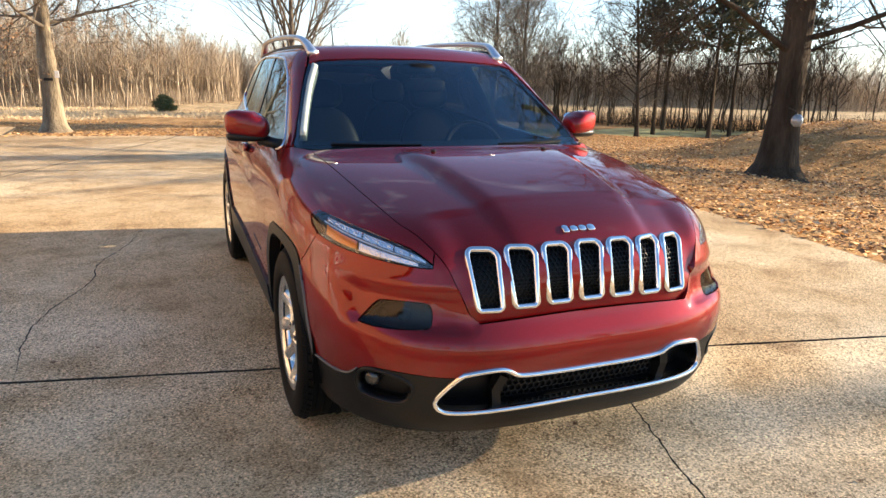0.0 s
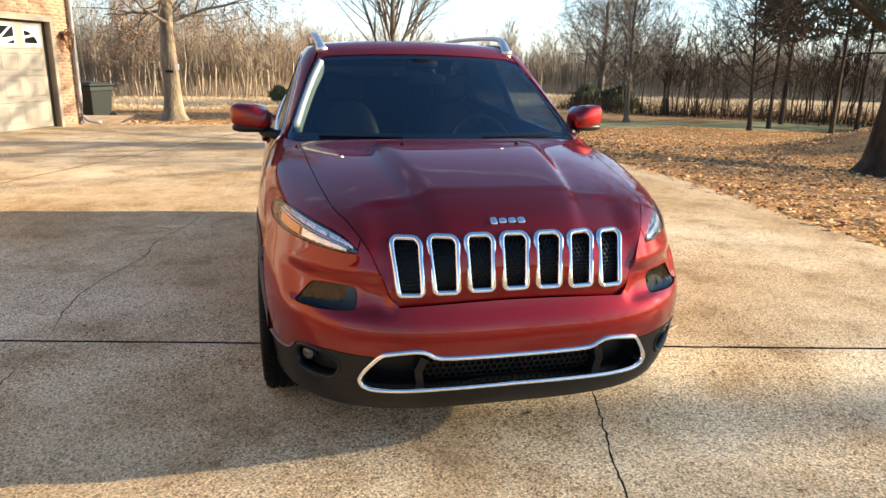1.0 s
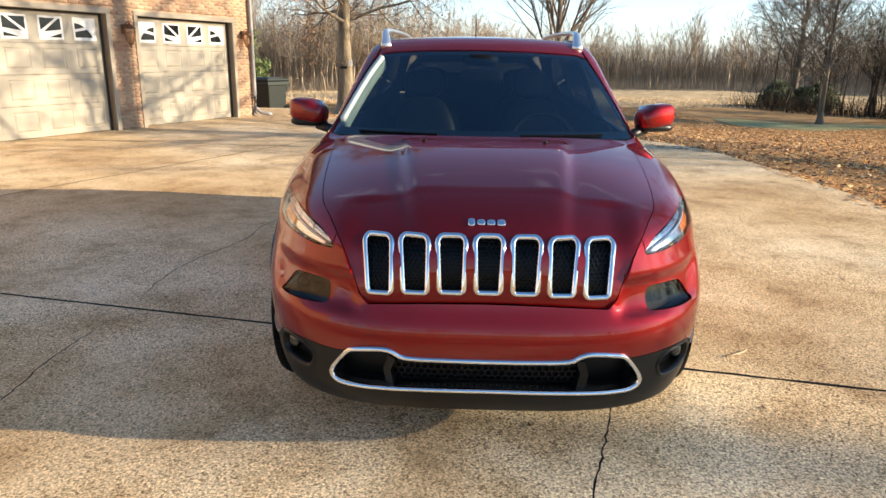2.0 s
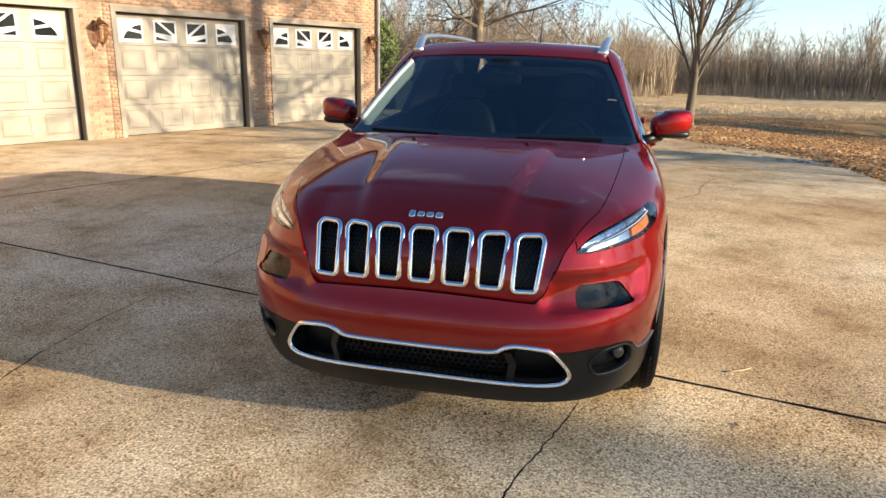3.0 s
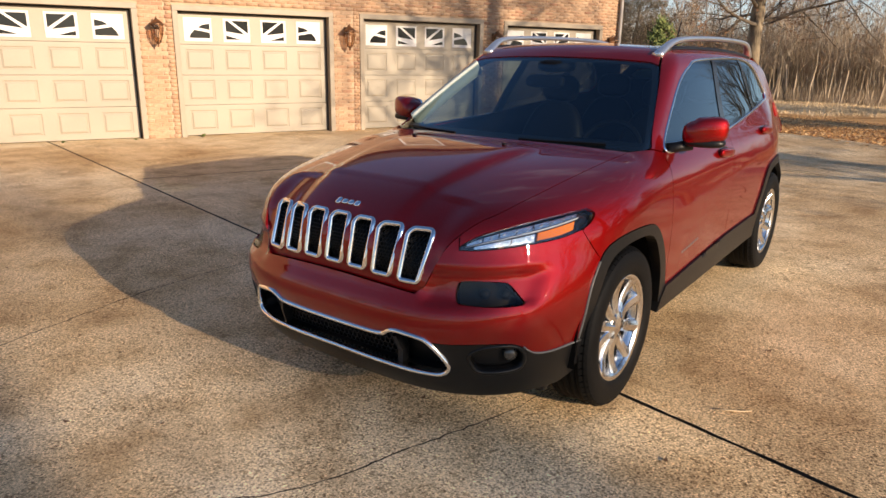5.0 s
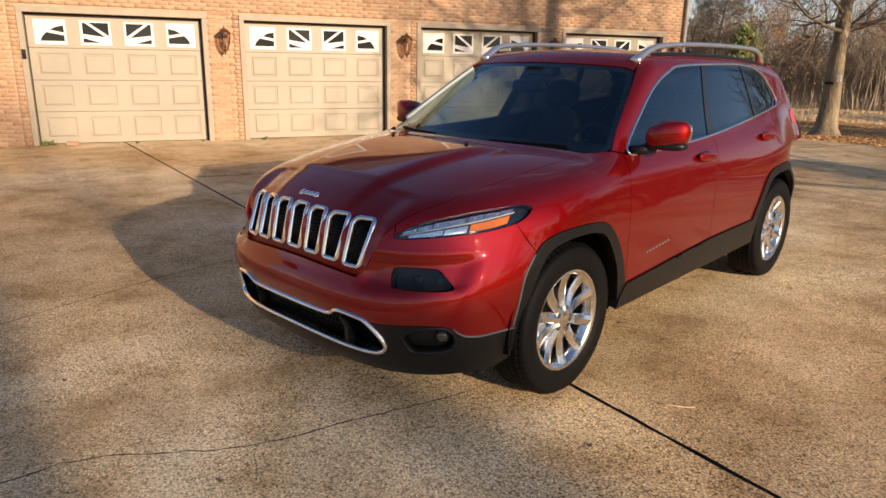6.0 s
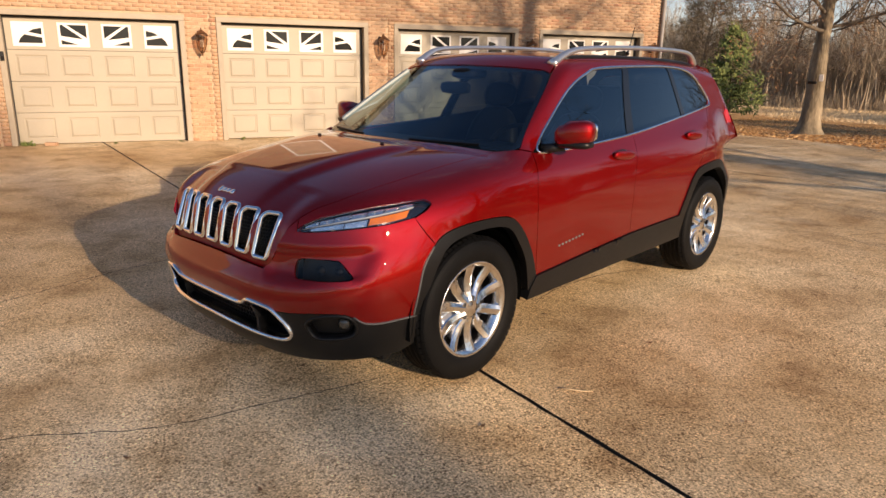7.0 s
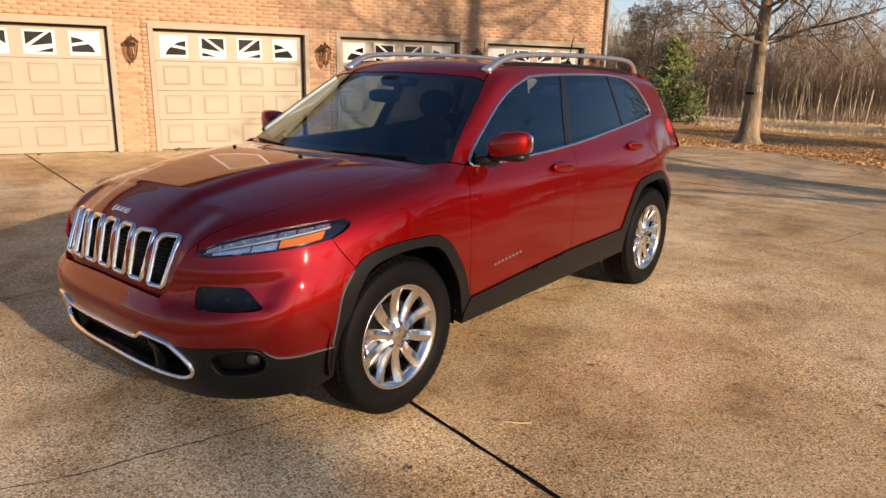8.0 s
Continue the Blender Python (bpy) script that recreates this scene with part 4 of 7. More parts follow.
def on_nose(pts, off=0.0):
    p, n = on_body([(x, -0.86, z) for x, z in pts], FRONT)
    return p + n * (hood_drop(p)[:, None] + off), n, p


rear_line = [(x, 0.20 + 0.29 * x * x, 1.11) for x in np.linspace(0.70, -0.70, 30)]
rl, _ = on_body(rear_line, TOP)
low_line, _ = on_body([(x, -0.88, 0.650 + 0.016 * (1 - (x / 0.44)**2)) for x in np.linspace(-0.42, 0.42, 24)], FRONT)
slots_flat = {k: slot_outline(k) for k in range(-3, 4)}
hood_outline = [tuple(q) for q in HOOD_EDGE] + [tuple(q) for q in rl] + flipped(HOOD_EDGE[::-1]) + [tuple(q) for q in low_line]
hood = skin("hood", hood_outline, NOSE, PAINT, car, holes=[[tuple(q) for q in on_nose(slots_flat[k])[2]] for k in slots_flat], off=hood_drop, rim=0.02, hole_rim=0.008, step=0.020)
for k, flat in slots_flat.items():
    p, n, _ = on_nose(flat)
    frame_ob = sweep("slot_frame", p, n, [(-0.0115, -0.012), (-0.0115, 0.004), (-0.005, 0.011), (0.003, 0.010), (0.0095, 0.003), (0.0095, -0.036)], CHROME, car, label="chrome grille slot frame")
    back_p = [tuple(q) for q in on_nose(slot_outline(k, -0.004))[2]]
    skin("slot_back", back_p, FRONT, MESH_BLACK, frame_ob, off=lambda q: hood_drop(q) - 0.034, rim=0, step=0.03)
    inner = np.array(slot_outline(k, 0.002))
    hv, hf, r = [], [], 0.0095
    for j in range(-2, 16):
        for i in range(-6, 7):
            cx, cz = k * SLOT + (i + 0.5 * (j % 2)) * r * 1.75, 0.69 + j * r * 1.52
            for e in range(3):
                a0, a1 = math.radians(60 * e + 30), math.radians(60 * e + 90)
                q = np.array([(cx + r * math.cos(a0), cz + r * math.sin(a0)), (cx + r * math.cos(a1), cz + r * math.sin(a1))])
                if inside(q, inner).all():
                    pp, nn, _ = on_nose(q, -0.018)
                    t = pp[1] - pp[0]
                    w = np.cross(t, nn[0])
                    w = w / np.linalg.norm(w) * 0.0013
                    b = len(hv)
                    hv += [pp[0] - w, pp[0] + w, pp[1] + w, pp[1] - w, pp[0] - w - nn[0] * 0.008, pp[0] + w - nn[0] * 0.008, pp[1] + w - nn[0] * 0.008, pp[1] - w - nn[0] * 0.008]
                    hf += [(b, b + 1, b + 2, b + 3), (b, b + 3, b + 7, b + 4), (b + 1, b + 5, b + 6, b + 2)]
    put("slot_mesh", raw_mesh("slot_mesh", hv, hf, MESH_BLACK), frame_ob, "black honeycomb insert")
# maker's mark, as plain chrome shapes
for x, w, h in ((-0.052, 0.026, 0.036), (-0.018, 0.030, 0.026), (0.017, 0.030, 0.026), (0.052, 0.030, 0.030)):
    c, n1 = on_body([(x - 0.010, -0.787, 0.937)], NOSE, 0.003)
    blob("emblem", c[0], (w, h, 0.012), CHROME, hood, 3.5, m=Matrix.Rotation(radians(33), 3, "X"), n=(12, 8))
for x in (-0.27, 0.27):
    c, n1 = on_body([(x, -0.03, 1.1)], TOP, 0.004)
    blob("washer_nozzle", c[0], (0.024, 0.016, 0.014), PLASTIC, hood, 3, n=(10, 6))

# front bumper and skirt
half_top = [tuple(q) for q in low_line[len(low_line) // 2:]] + HOOD_EDGE[1:TIP + 1] + LAMP_LOW + LAMP_SEAM[1:] + yz(FRONT_ARCH[:ARCH_NODE + 1][::-1])
half_low = SKIRT_TOP[::-1]
centre_low, _ = on_body([(x, -0.9, 0.457 + 0.003 * abs(x)) for x in np.linspace(0.28, -0.28, 12)], FRONT)
bumper_outline = half_top + half_low + [tuple(q) for q in centre_low] + flipped(half_low[::-1]) + flipped(half_top[::-1])
bumper = skin("front_bumper", bumper_outline, WRAP, PAINT, car, holes=[LOW_LAMP, flipped(LOW_LAMP)], off=bumper_form, rim=0.065, hole_rim=0.03, step=0.02)
ring_half = catmull([(x, z + 0.010) for x, z in CHROME_RING_HALF], 0.02)
ring_flat = ring_half + [(-x, z) for x, z in ring_half[::-1][1:-1]]
ring_p, ring_n = on_body([(x, -0.9, z) for x, z in ring_flat], FRONT, 0.005)
ring = sweep("lower_grille_ring", ring_p, ring_n, [(-0.0085, -0.02), (-0.0085, 0.002), (-0.003, 0.008), (0.004, 0.007), (0.0085, 0.0), (0.0085, -0.03)], CHROME, car, label="chrome ring round the lower grille")
skirt_bottom = [(math.sin(a), YC - math.cos(a), 0.225 + 0.03 * (abs(a) / 1.0)**3) for a in np.linspace(0.98, -0.98, 40)]
arch_foot = yz([(-0.37, 0.423), (-0.365, 0.36), (-0.36, 0.28)])
skirt_outline = [tuple(q) for q in centre_low[::-1]] + SKIRT_TOP[1:] + arch_foot[1:] + skirt_bottom[2:-2] + flipped(arch_foot[1:][::-1]) + flipped(SKIRT_TOP[1:][::-1])
ring_inner = [tuple(q) for q in ring_p]
skin("front_skirt", skirt_outline, WRAP, PLASTIC, car, holes=[ring_inner, FOG_POCKET, flipped(FOG_POCKET)], rim=0.03, hole_rim=0.085, step=0.028, label="black plastic lower bumper")
skin("lower_grille_back", ring_inner, FRONT, MESH_BLACK, ring, off=-0.075, rim=0, step=0.05)
mv, mf = [], []
inner = np.array([(x * 0.985, 0.39 + (z - 0.39) * 0.9) for x, z in ring_flat])
r = 0.014
for j in range(-1, 10):
    for i in range(-30, 31):
        cx, cz = (i + 0.5 * (j % 2)) * r * 1.75, 0.32 + j * r * 1.5
        if abs(cx) > 0.335:
            continue
        for e in range(3):
            a0, a1 = math.radians(60 * e + 30), math.radians(60 * e + 90)
            q = np.array([(cx + r * math.cos(a0), cz + r * math.sin(a0)), (cx + r * math.cos(a1), cz + r * math.sin(a1))])
            if inside(q, inner).all():
                pp, nn = on_body([(u, -0.9, w) for u, w in q], FRONT, -0.045)
                t = pp[1] - pp[0]
                w = np.cross(t, nn[0])
                w = w / np.linalg.norm(w) * 0.002
                b = len(mv)
                mv += [pp[0] - w, pp[0] + w, pp[1] + w, pp[1] - w, pp[0] - w - nn[0] * 0.01, pp[0] + w - nn[0] * 0.01, pp[1] + w - nn[0] * 0.01, pp[1] - w - nn[0] * 0.01]
                mf += [(b, b + 1, b + 2, b + 3), (b, b + 3, b + 7, b + 4), (b + 1, b + 5, b + 6, b + 2)]
put("lower_grille_mesh", raw_mesh("lower_grille_mesh", mv, mf, PLASTIC), ring, "black honeycomb mesh")
for s in (1, -1):
    pts, nn = on_body([(s * 0.345, -0.9, 0.335), (s * 0.355, -0.9, 0.40), (s * 0.335, -0.9, 0.455)], FRONT, -0.03)
    sweep("grille_strut", pts, nn, [(-0.014, -0.03), (-0.014, 0.012), (0.014, 0.02), (0.014, -0.03)], PLASTIC, ring, closed=False, smooth=False)

# windscreen, cowl, roof
screen_half = [(0.0, 1.524), (0.3, 1.519), (0.50, 1.508), (0.575, 1.500), (0.60, 1.485), (0.655, 1.39), (0.715, 1.265), (0.765, 1.16), (0.785, 1.115), (0.77, 1.10), (0.55, 1.098), (0.25, 1.098), (0.0, 1.098)]
screen_flat = screen_half + [(-x, z) for x, z in screen_half[::-1][1:-1]]
sp, _ = on_body([(x, 0.5, z) for x, z in catmull(screen_flat, 0.04, True)], FRONT, f=greenhouse)
screen = skin("windscreen", [tuple(q) for q in sp], FRONT, SCREEN, car, off=-0.004, rim=0, step=0.05, f=greenhouse, label="curved laminated windscreen")
shrunk, _ = on_body([(x * 0.955, 0.5, 1.315 + (z - 1.315) * 0.90) for x, z in catmull(screen_flat, 0.04, True)], FRONT, f=greenhouse)
skin("windscreen_border", [tuple(q) for q in sp], FRONT, GLOSS_BLACK, screen, holes=[[tuple(q) for q in shrunk]], off=-0.009, rim=0, step=0.04, f=greenhouse)
top_front, _ = on_body([(x, 0.5, float(np.interp(abs(x), [q[0] for q in screen_half[:5]], [q[1] for q in screen_half[:5]]))) for x in np.linspace(-0.595, 0.595, 24)], FRONT)
roof_outline = [tuple(q) for q in top_front] + [(0.565, y, 1.6) for y in (1.10, 1.3, 1.6, 2.0, 2.4, 2.8, 3.12)] + [(x, 3.24 - 0.15 * x * x, 1.6) for x in np.linspace(0.55, -0.55, 12)] + [(-0.565, y, 1.6) for y in (3.12, 2.8, 2.4, 2.0, 1.6, 1.3, 1.10)]
skin("roof", roof_outline, TOP, PAINT, car, step=0.04)
skin("headlining", [(x * 0.93, y, z) for x, y, z in roof_outline], TOP, CABIN, car, off=-0.03, rim=0, step=0.1)
cowl_outline = [(x, 0.19 + 0.29 * x * x, 1.1) for x in np.linspace(-0.76, 0.76, 24)] + [(x, 0.30 + 0.33 * x * x, 1.1) for x in np.linspace(0.77, -0.77, 24)]
skin("cowl", cowl_outline, TOP, PLASTIC, car, off=-0.018, rim=0, step=0.05)
for x0, x1, y0, y1 in ((0.18, 0.60, 0.235, 0.40), (-0.62, -0.22, 0.42, 0.27)):
    pts = [(x0 + (x1 - x0) * t, y0 + (y1 - y0) * t, 1.1) for t in np.linspace(0, 1, 8)]
    pp, nn = on_body([(x, y, 1.113) for x, y, z in pts], FRONT, 0.010, f=greenhouse)
    sweep("wiper_blade", pp, nn, [(-0.005, -0.010), (-0.004, 0.004), (0.004, 0.004), (0.005, -0.010)], PLASTIC, car, closed=False, smooth=False)
v, f = tube([(0, 2.93, 1.62), (0, 2.95, 1.655), (0, 3.02, 1.84)], [0.02, 0.006, 0.003], 8)
put("antenna", raw_mesh("antenna", v, f, PLASTIC, True), car)

# tail
back_edge = [(0.70, 3.4, 1.16), (0.60, 3.4, 1.40), (0.50, 3.3, 1.50), (-0.50, 3.3, 1.50), (-0.60, 3.4, 1.40), (-0.70, 3.4, 1.16)]
skin("rear_window", back_edge, REAR, TINTED, car, off=-0.003, rim=0, step=0.08)
skin("tailgate_frame", [(0.71, 3.4, 1.17), (0.62, 3.4, 1.40), (0.53, 3.3, 1.485), (0.42, 3.3, 1.512), (-0.42, 3.3, 1.512), (-0.53, 3.3, 1.485), (-0.62, 3.4, 1.40), (-0.71, 3.4, 1.17)], REAR, CABIN, car, holes=[[(0.62, 3.4, 1.21), (0.55, 3.4, 1.38), (0.46, 3.3, 1.45), (-0.46, 3.3, 1.45), (-0.55, 3.4, 1.38), (-0.62, 3.4, 1.21)]], off=-0.022, rim=0, step=0.08)
skin("tailgate", [(0.74, 3.5, 0.62), (0.76, 3.5, 1.0), (0.70, 3.5, 1.15), (-0.70, 3.5, 1.15), (-0.76, 3.5, 1.0), (-0.74, 3.5, 0.62)], REAR, PAINT, car, step=0.06)
skin("tailgate_trim", [(0.78, 3.5, 0.60), (0.79, 3.5, 1.0), (0.73, 3.5, 1.165), (-0.73, 3.5, 1.165), (-0.79, 3.5, 1.0), (-0.78, 3.5, 0.60)], REAR, CABIN, car, off=-0.035, rim=0, step=0.08)
skin("rear_bumper", [(0.80, 3.5, 0.30), (0.82, 3.5, 0.61), (-0.82, 3.5, 0.61), (-0.80, 3.5, 0.30)], REAR, PLASTIC, car, step=0.06)
skin("roof_spoiler", [(0.56, 3.1, 1.6), (0.52, 3.42, 1.5), (-0.52, 3.42, 1.5), (-0.56, 3.1, 1.6)], TOP, PAINT, car, off=0.012, rim=0.03, step=0.06)
bm = bmesh.new()
box(bm, -0.62, -0.50, 0.24, 0.62, 3.40, 0.32, 0.03)
box(bm, -0.50, -0.62, 0.30, 0.52, 0.62, 0.78, 0.05)
part("underbody", bm, LINER, car)

# cabin
# added opaque panel, keeps light from the rear glass out of the cabin
bm = bmesh.new()
box(bm, -0.60, 2.92, 0.50, 0.60, 3.00, 1.36, 0.03)
part("rear_light_blocker", bm, CABIN, car, "dark added panel behind the rear seats that blocks stray light")
bm = bmesh.new()
box(bm, -0.74, 0.55, 0.40, 0.74, 0.95, 0.98, 0.08, segments=4)
box(bm, -0.76, 0.36, 0.90, 0.76, 0.80, 1.035, 0.05, segments=3)
box(bm, 0.18, 0.62, 1.0, 0.56, 0.86, 1.085, 0.04, segments=3)
box(bm, -0.14, 0.85, 0.45, 0.14, 1.7, 0.72, 0.04, segments=3)
part("dashboard", bm, CABIN, car, "dark padded dashboard", smooth=True)
v, f = [], []
nR, nr = 32, 8
for i in range(nR):
    a = 2 * math.pi * i / nR
    for j in range(nr):
        b = 2 * math.pi * j / nr
        v.append(((0.185 + 0.016 * math.cos(b)) * math.cos(a), 0.016 * math.sin(b), (0.185 + 0.016 * math.cos(b)) * math.sin(a)))
for i in range(nR):
    for j in range(nr):
        f.append((i * nr + j, (i + 1) % nR * nr + j, (i + 1) % nR * nr + (j + 1) % nr, i * nr + (j + 1) % nr))
wheel_m = Matrix.Translation((0.37, 0.93, 1.00)) @ Matrix.Rotation(radians(-24), 4, "X")
steer = put("steering_wheel", raw_mesh("steering_wheel", v, f, LEATHER, True), car, "black leather steering wheel", wheel_m)
bm = bmesh.new()
box(bm, -0.07, -0.02, -0.06, 0.07, 0.03, 0.06, 0.02)
box(bm, -0.18, -0.008, -0.02, 0.18, 0.012, 0.02, 0.006)
part("hub", bm, CABIN, steer)
for name, x, y in (("front_seat", 0.37, 1.30), ("front_seat", -0.37, 1.30), ("rear_seat", 0.36, 2.20), ("rear_seat", -0.36, 2.20)):
    seat = blob(name, (x, y, 0.60), (0.52, 0.54, 0.22), LEATHER, car, 3.5, label="black leather seat")
    lean = Matrix.Rotation(radians(-16), 3, "X")
    blob("backrest", (x, y + 0.32, 0.90), (0.50, 0.15, 0.66), LEATHER, seat, 3.2, m=lean, squash=lambda q: Vector((q.x * (1 - 0.25 * max(0, q.z) / 0.33), q.y, q.z)))
    blob("headrest", (x, y + 0.43, 1.305), (0.27, 0.12, 0.19), LEATHER, seat, 3.0, m=lean)
blob("inside_mirror", (0, 0.82, 1.385), (0.24, 0.05, 0.075), CABIN, car, 3.5)
blob("visor_box", (0, 0.95, 1.47), (0.20, 0.20, 0.07), CABIN, car, 3.0)

# wheels
RIM_R, TYRE_R = 0.243, 0.363


def build_wheel():
    w = new("wheel")
    prof = [(0.240, -0.085), (0.243, -0.098), (0.258, -0.109), (0.29, -0.1135), (0.325, -0.110), (0.346, -0.099), (0.356, -0.088)]
    for x in (-0.075, -0.045, -0.012, 0.022, 0.055):
        prof += [(0.3615, x - 0.003), (0.3625, x), (0.3625, x + 0.018), (0.3545, x + 0.0195), (0.3545, x + 0.026)]
    prof += [(0.3615, 0.085), (0.346, 0.099), (0.325, 0.110), (0.29, 0.1135), (0.258, 0.109), (0.243, 0.098), (0.240, 0.085)]
    v, f = lathe(prof, 96, "x")
    tyre = put("tyre", raw_mesh("tyre", v, f, RUBBER, True), w, "black all-season tyre")
    # shoulder blocks
    bm = bmesh.new()
    for i in range(64):
        a = 2 * math.pi * i / 64
        for x in (0.083, -0.083):
            m = Matrix.Rotation(a, 4, "X") @ Matrix.Translation((x, 0, 0.3555)) @ Matrix.Rotation(radians(30 if x > 0 else -30), 4, "Y")
            box(bm, -0.018, -0.0142, -0.006, 0.018, 0.0142, 0.0045, 0, m)
    tagged(part("tread_block", bm, RUBBER, tyre), "small rubber shoulder tread blocks", kind="stuff")
    v, f = lathe([(0.205, -0.06), (0.212, 0.045)], 72, "x")
    put("barrel", raw_mesh("barrel", v, f, SHADED_ALLOY, True), w)
    v, f = lathe([(0.211, 0.040), (0.216, 0.062), (0.228, 0.082), (0.242, 0.090), (0.246, 0.098), (0.241, 0.100), (0.226, 0.091), (0.219, 0.083)], 72, "x")
    rim = put("rim", raw_mesh("rim", v, f, ALLOY, True), w, "polished ten-spoke alloy rim")
    for i in range(10):
        pair, sidea = i // 2, (1 if i % 2 else -1)
        a = 2 * math.pi * pair / 5 + math.radians(90)
        a0, a1 = a + sidea * math.radians(17), a + sidea * math.radians(18)
        sec = []
        for t in np.linspace(0, 1, 9):
            rr = 0.045 + t * 0.180
            ang = a0 + (a1 - a0) * t
            x = 0.078 - 0.020 * math.sin(math.pi * t) + 0.010 * t
            wd = 0.0225 + 0.002 * math.sin(math.pi * min(1, t * 1.15)) + 0.009 * t**2
            c = Vector((x, rr * math.cos(ang), rr * math.sin(ang)))
            tan = Vector((0, -math.sin(ang), math.cos(ang)))
            # two polished facets that meet in a raised ridge nearer one edge
            lift, ridge = 0.009 - 0.004 * t, 0.15 * sidea
            prof6 = ((-1.0, -0.034), (-1.0, -0.006), (-0.80, 0.0), (ridge, lift), (0.80, 0.0), (1.0, -0.006), (1.0, -0.034))
            sec.append([c + tan * (wd * u) + Vector((w, 0, 0)) for u, w in prof6])
        v = [q for r7 in sec for q in r7]
        f = [(j * 7 + q, j * 7 + q + 1, j * 7 + q + 8, j * 7 + q + 7) for j in range(8) for q in range(6)]
        put("spoke", raw_mesh("spoke", v, f, ALLOY), rim)
    v, f = lathe([(0.0, 0.088), (0.022, 0.088), (0.030, 0.084), (0.040, 0.083), (0.068, 0.074), (0.074, 0.06), (0.074, 0.03)], 40, "x")
    put("hub_cap", raw_mesh("hub_cap", v, f, ALLOY, True), rim)
    for i in range(5):
        a = 2 * math.pi * i / 5 + math.radians(126)
        v, f = lathe([(0.0, 0.0), (0.010, 0.0), (0.011, -0.002), (0.011, -0.02)], 10, "x")
        put("wheel_nut", raw_mesh("wheel_nut", v, f, IRON, True), rim, "", Matrix.Translation((0.083, 0.055 * math.cos(a), 0.055 * math.sin(a))))
    v, f = lathe([(0.06, 0.028), (0.160, 0.028), (0.160, 0.008), (0.06, 0.008)], 48, "x")
    put("brake_disc", raw_mesh("brake_disc", v, f, SHADED_ALLOY), w)
    bm = bmesh.new()
    box(bm, 0.0, -0.175, -0.06, 0.05, -0.095, 0.06, 0.012)
    part("brake_caliper", bm, SATIN, w, "bare silver brake caliper")
    v, f = lathe([(0.02, -0.06), (0.21, -0.06)], 32, "x")
    put("rim_back", raw_mesh("rim_back", v, f, LINER), w)
    return w


first = build_wheel()
first.parent = car
first.matrix_basis = pose(0.810, 0.0, TYRE_R, 20)
for x, y, turn, spin in ((0.810, 2.70, 0, 48), (-0.810, 0.0, 180, 10), (-0.810, 2.70, 180, 33)):
    copy_thing(first, Matrix.Translation((x, y, TYRE_R)) @ Matrix.Rotation(radians(turn), 4, "Z") @ Matrix.Rotation(radians(spin), 4, "X"))


# ---- ground and yard ----
def yard_gap(x, y):
    """How far a place lies outside the paved yard."""
    a, b, c = x - 4.35, y - 13.9, (x - 4.3) * 0.735 + (y - 8.3) * 0.678
    return np.maximum(np.maximum(a, b), c)


fall = spline((0, 3, 6.4, 12, 24, 54, 110, 400), (-0.035, -0.24, -0.50, -0.98, -1.65, -2.15, -2.6, -2.6))


def land_z(x, y):
    x, y = np.asarray(x, float), np.asarray(y, float)
    d = np.maximum(yard_gap(x, y), 0)
    z = fall(np.minimum(d, 400))
    z = z + 1.5 * np.exp(-(((x - 19.5) / 6.0)**2 + ((y - 11.8) / 3.4)**2)**1.4)
    rough = 0.10 * np.sin(x * 0.31 + 1.3) * np.sin(y * 0.27) + 0.05 * np.sin(x * 0.9 + y * 0.7)
    return z + rough * np.clip(d / 12, 0, 1) - 0.02 * np.clip(d / 0.5, 0, 1)


def axis_steps(parts):
    return np.unique(np.concatenate([np.linspace(a, b, n) for a, b, n in parts]))


xs = axis_steps([(-420, -30, 22), (-30, 3.5, 46), (3.5, 30, 70), (30, 60, 30), (60, 420, 24)])
ys = axis_steps([(-300, -20, 14), (-20, 0, 14), (0, 34, 86), (34, 90, 50), (90, 600, 26)])
X, Y = np.meshgrid(xs, ys)
nx = len(xs)
vv = np.stack([X.ravel(), Y.ravel(), land_z(X, Y).ravel()], 1)
ii, jj = np.meshgrid(np.arange(nx - 1), np.arange(len(ys) - 1))
k0 = (jj * nx + ii).ravel()
tagged(put("ground", fast_mesh("ground", vv, np.stack([k0, k0 + 1, k0 + nx + 1, k0 + nx], 1), GROUND, True)), "dry winter lawn covered with fallen oak leaves", "ground", kind="structure")

WD, WN = (0.3746, 0.9272), (0.9272, -0.3746)
YARD = [(-14, -22), (4.2, -22), (4.15, -4), (4.15, 0.9), (4.3, 2.0), (4.33, 3.05), (4.5, 4.75), (4.45, 6.2), (4.33, 7.5), (4.18, 8.67), (3.75, 9.6), (3.17, 10.45), (2.28, 11.3), (1.25, 12.4), (0.4, 13.0), (-0.6, 13.5), (-1.8, 13.75), (-2.9, 13.75), (-4.5, 14.3), (-4.6, 16.5), (-8.0, 16.5), (-14, 2)]


def cut(poly, a, b, c):
    """The part of a polygon where a*x + b*y + c >= 0."""
    res = []
    for p, q in zip(poly, poly[1:] + poly[:1]):
        dp, dq = a * p[0] + b * p[1] + c, a * q[0] + b * q[1] + c
        if dp >= 0:
            res.append(p)
        if (dp >= 0) != (dq >= 0):
            t = dp / (dp - dq)
            res.append((p[0] + t * (q[0] - p[0]), p[1] + t * (q[1] - p[1])))
    return res


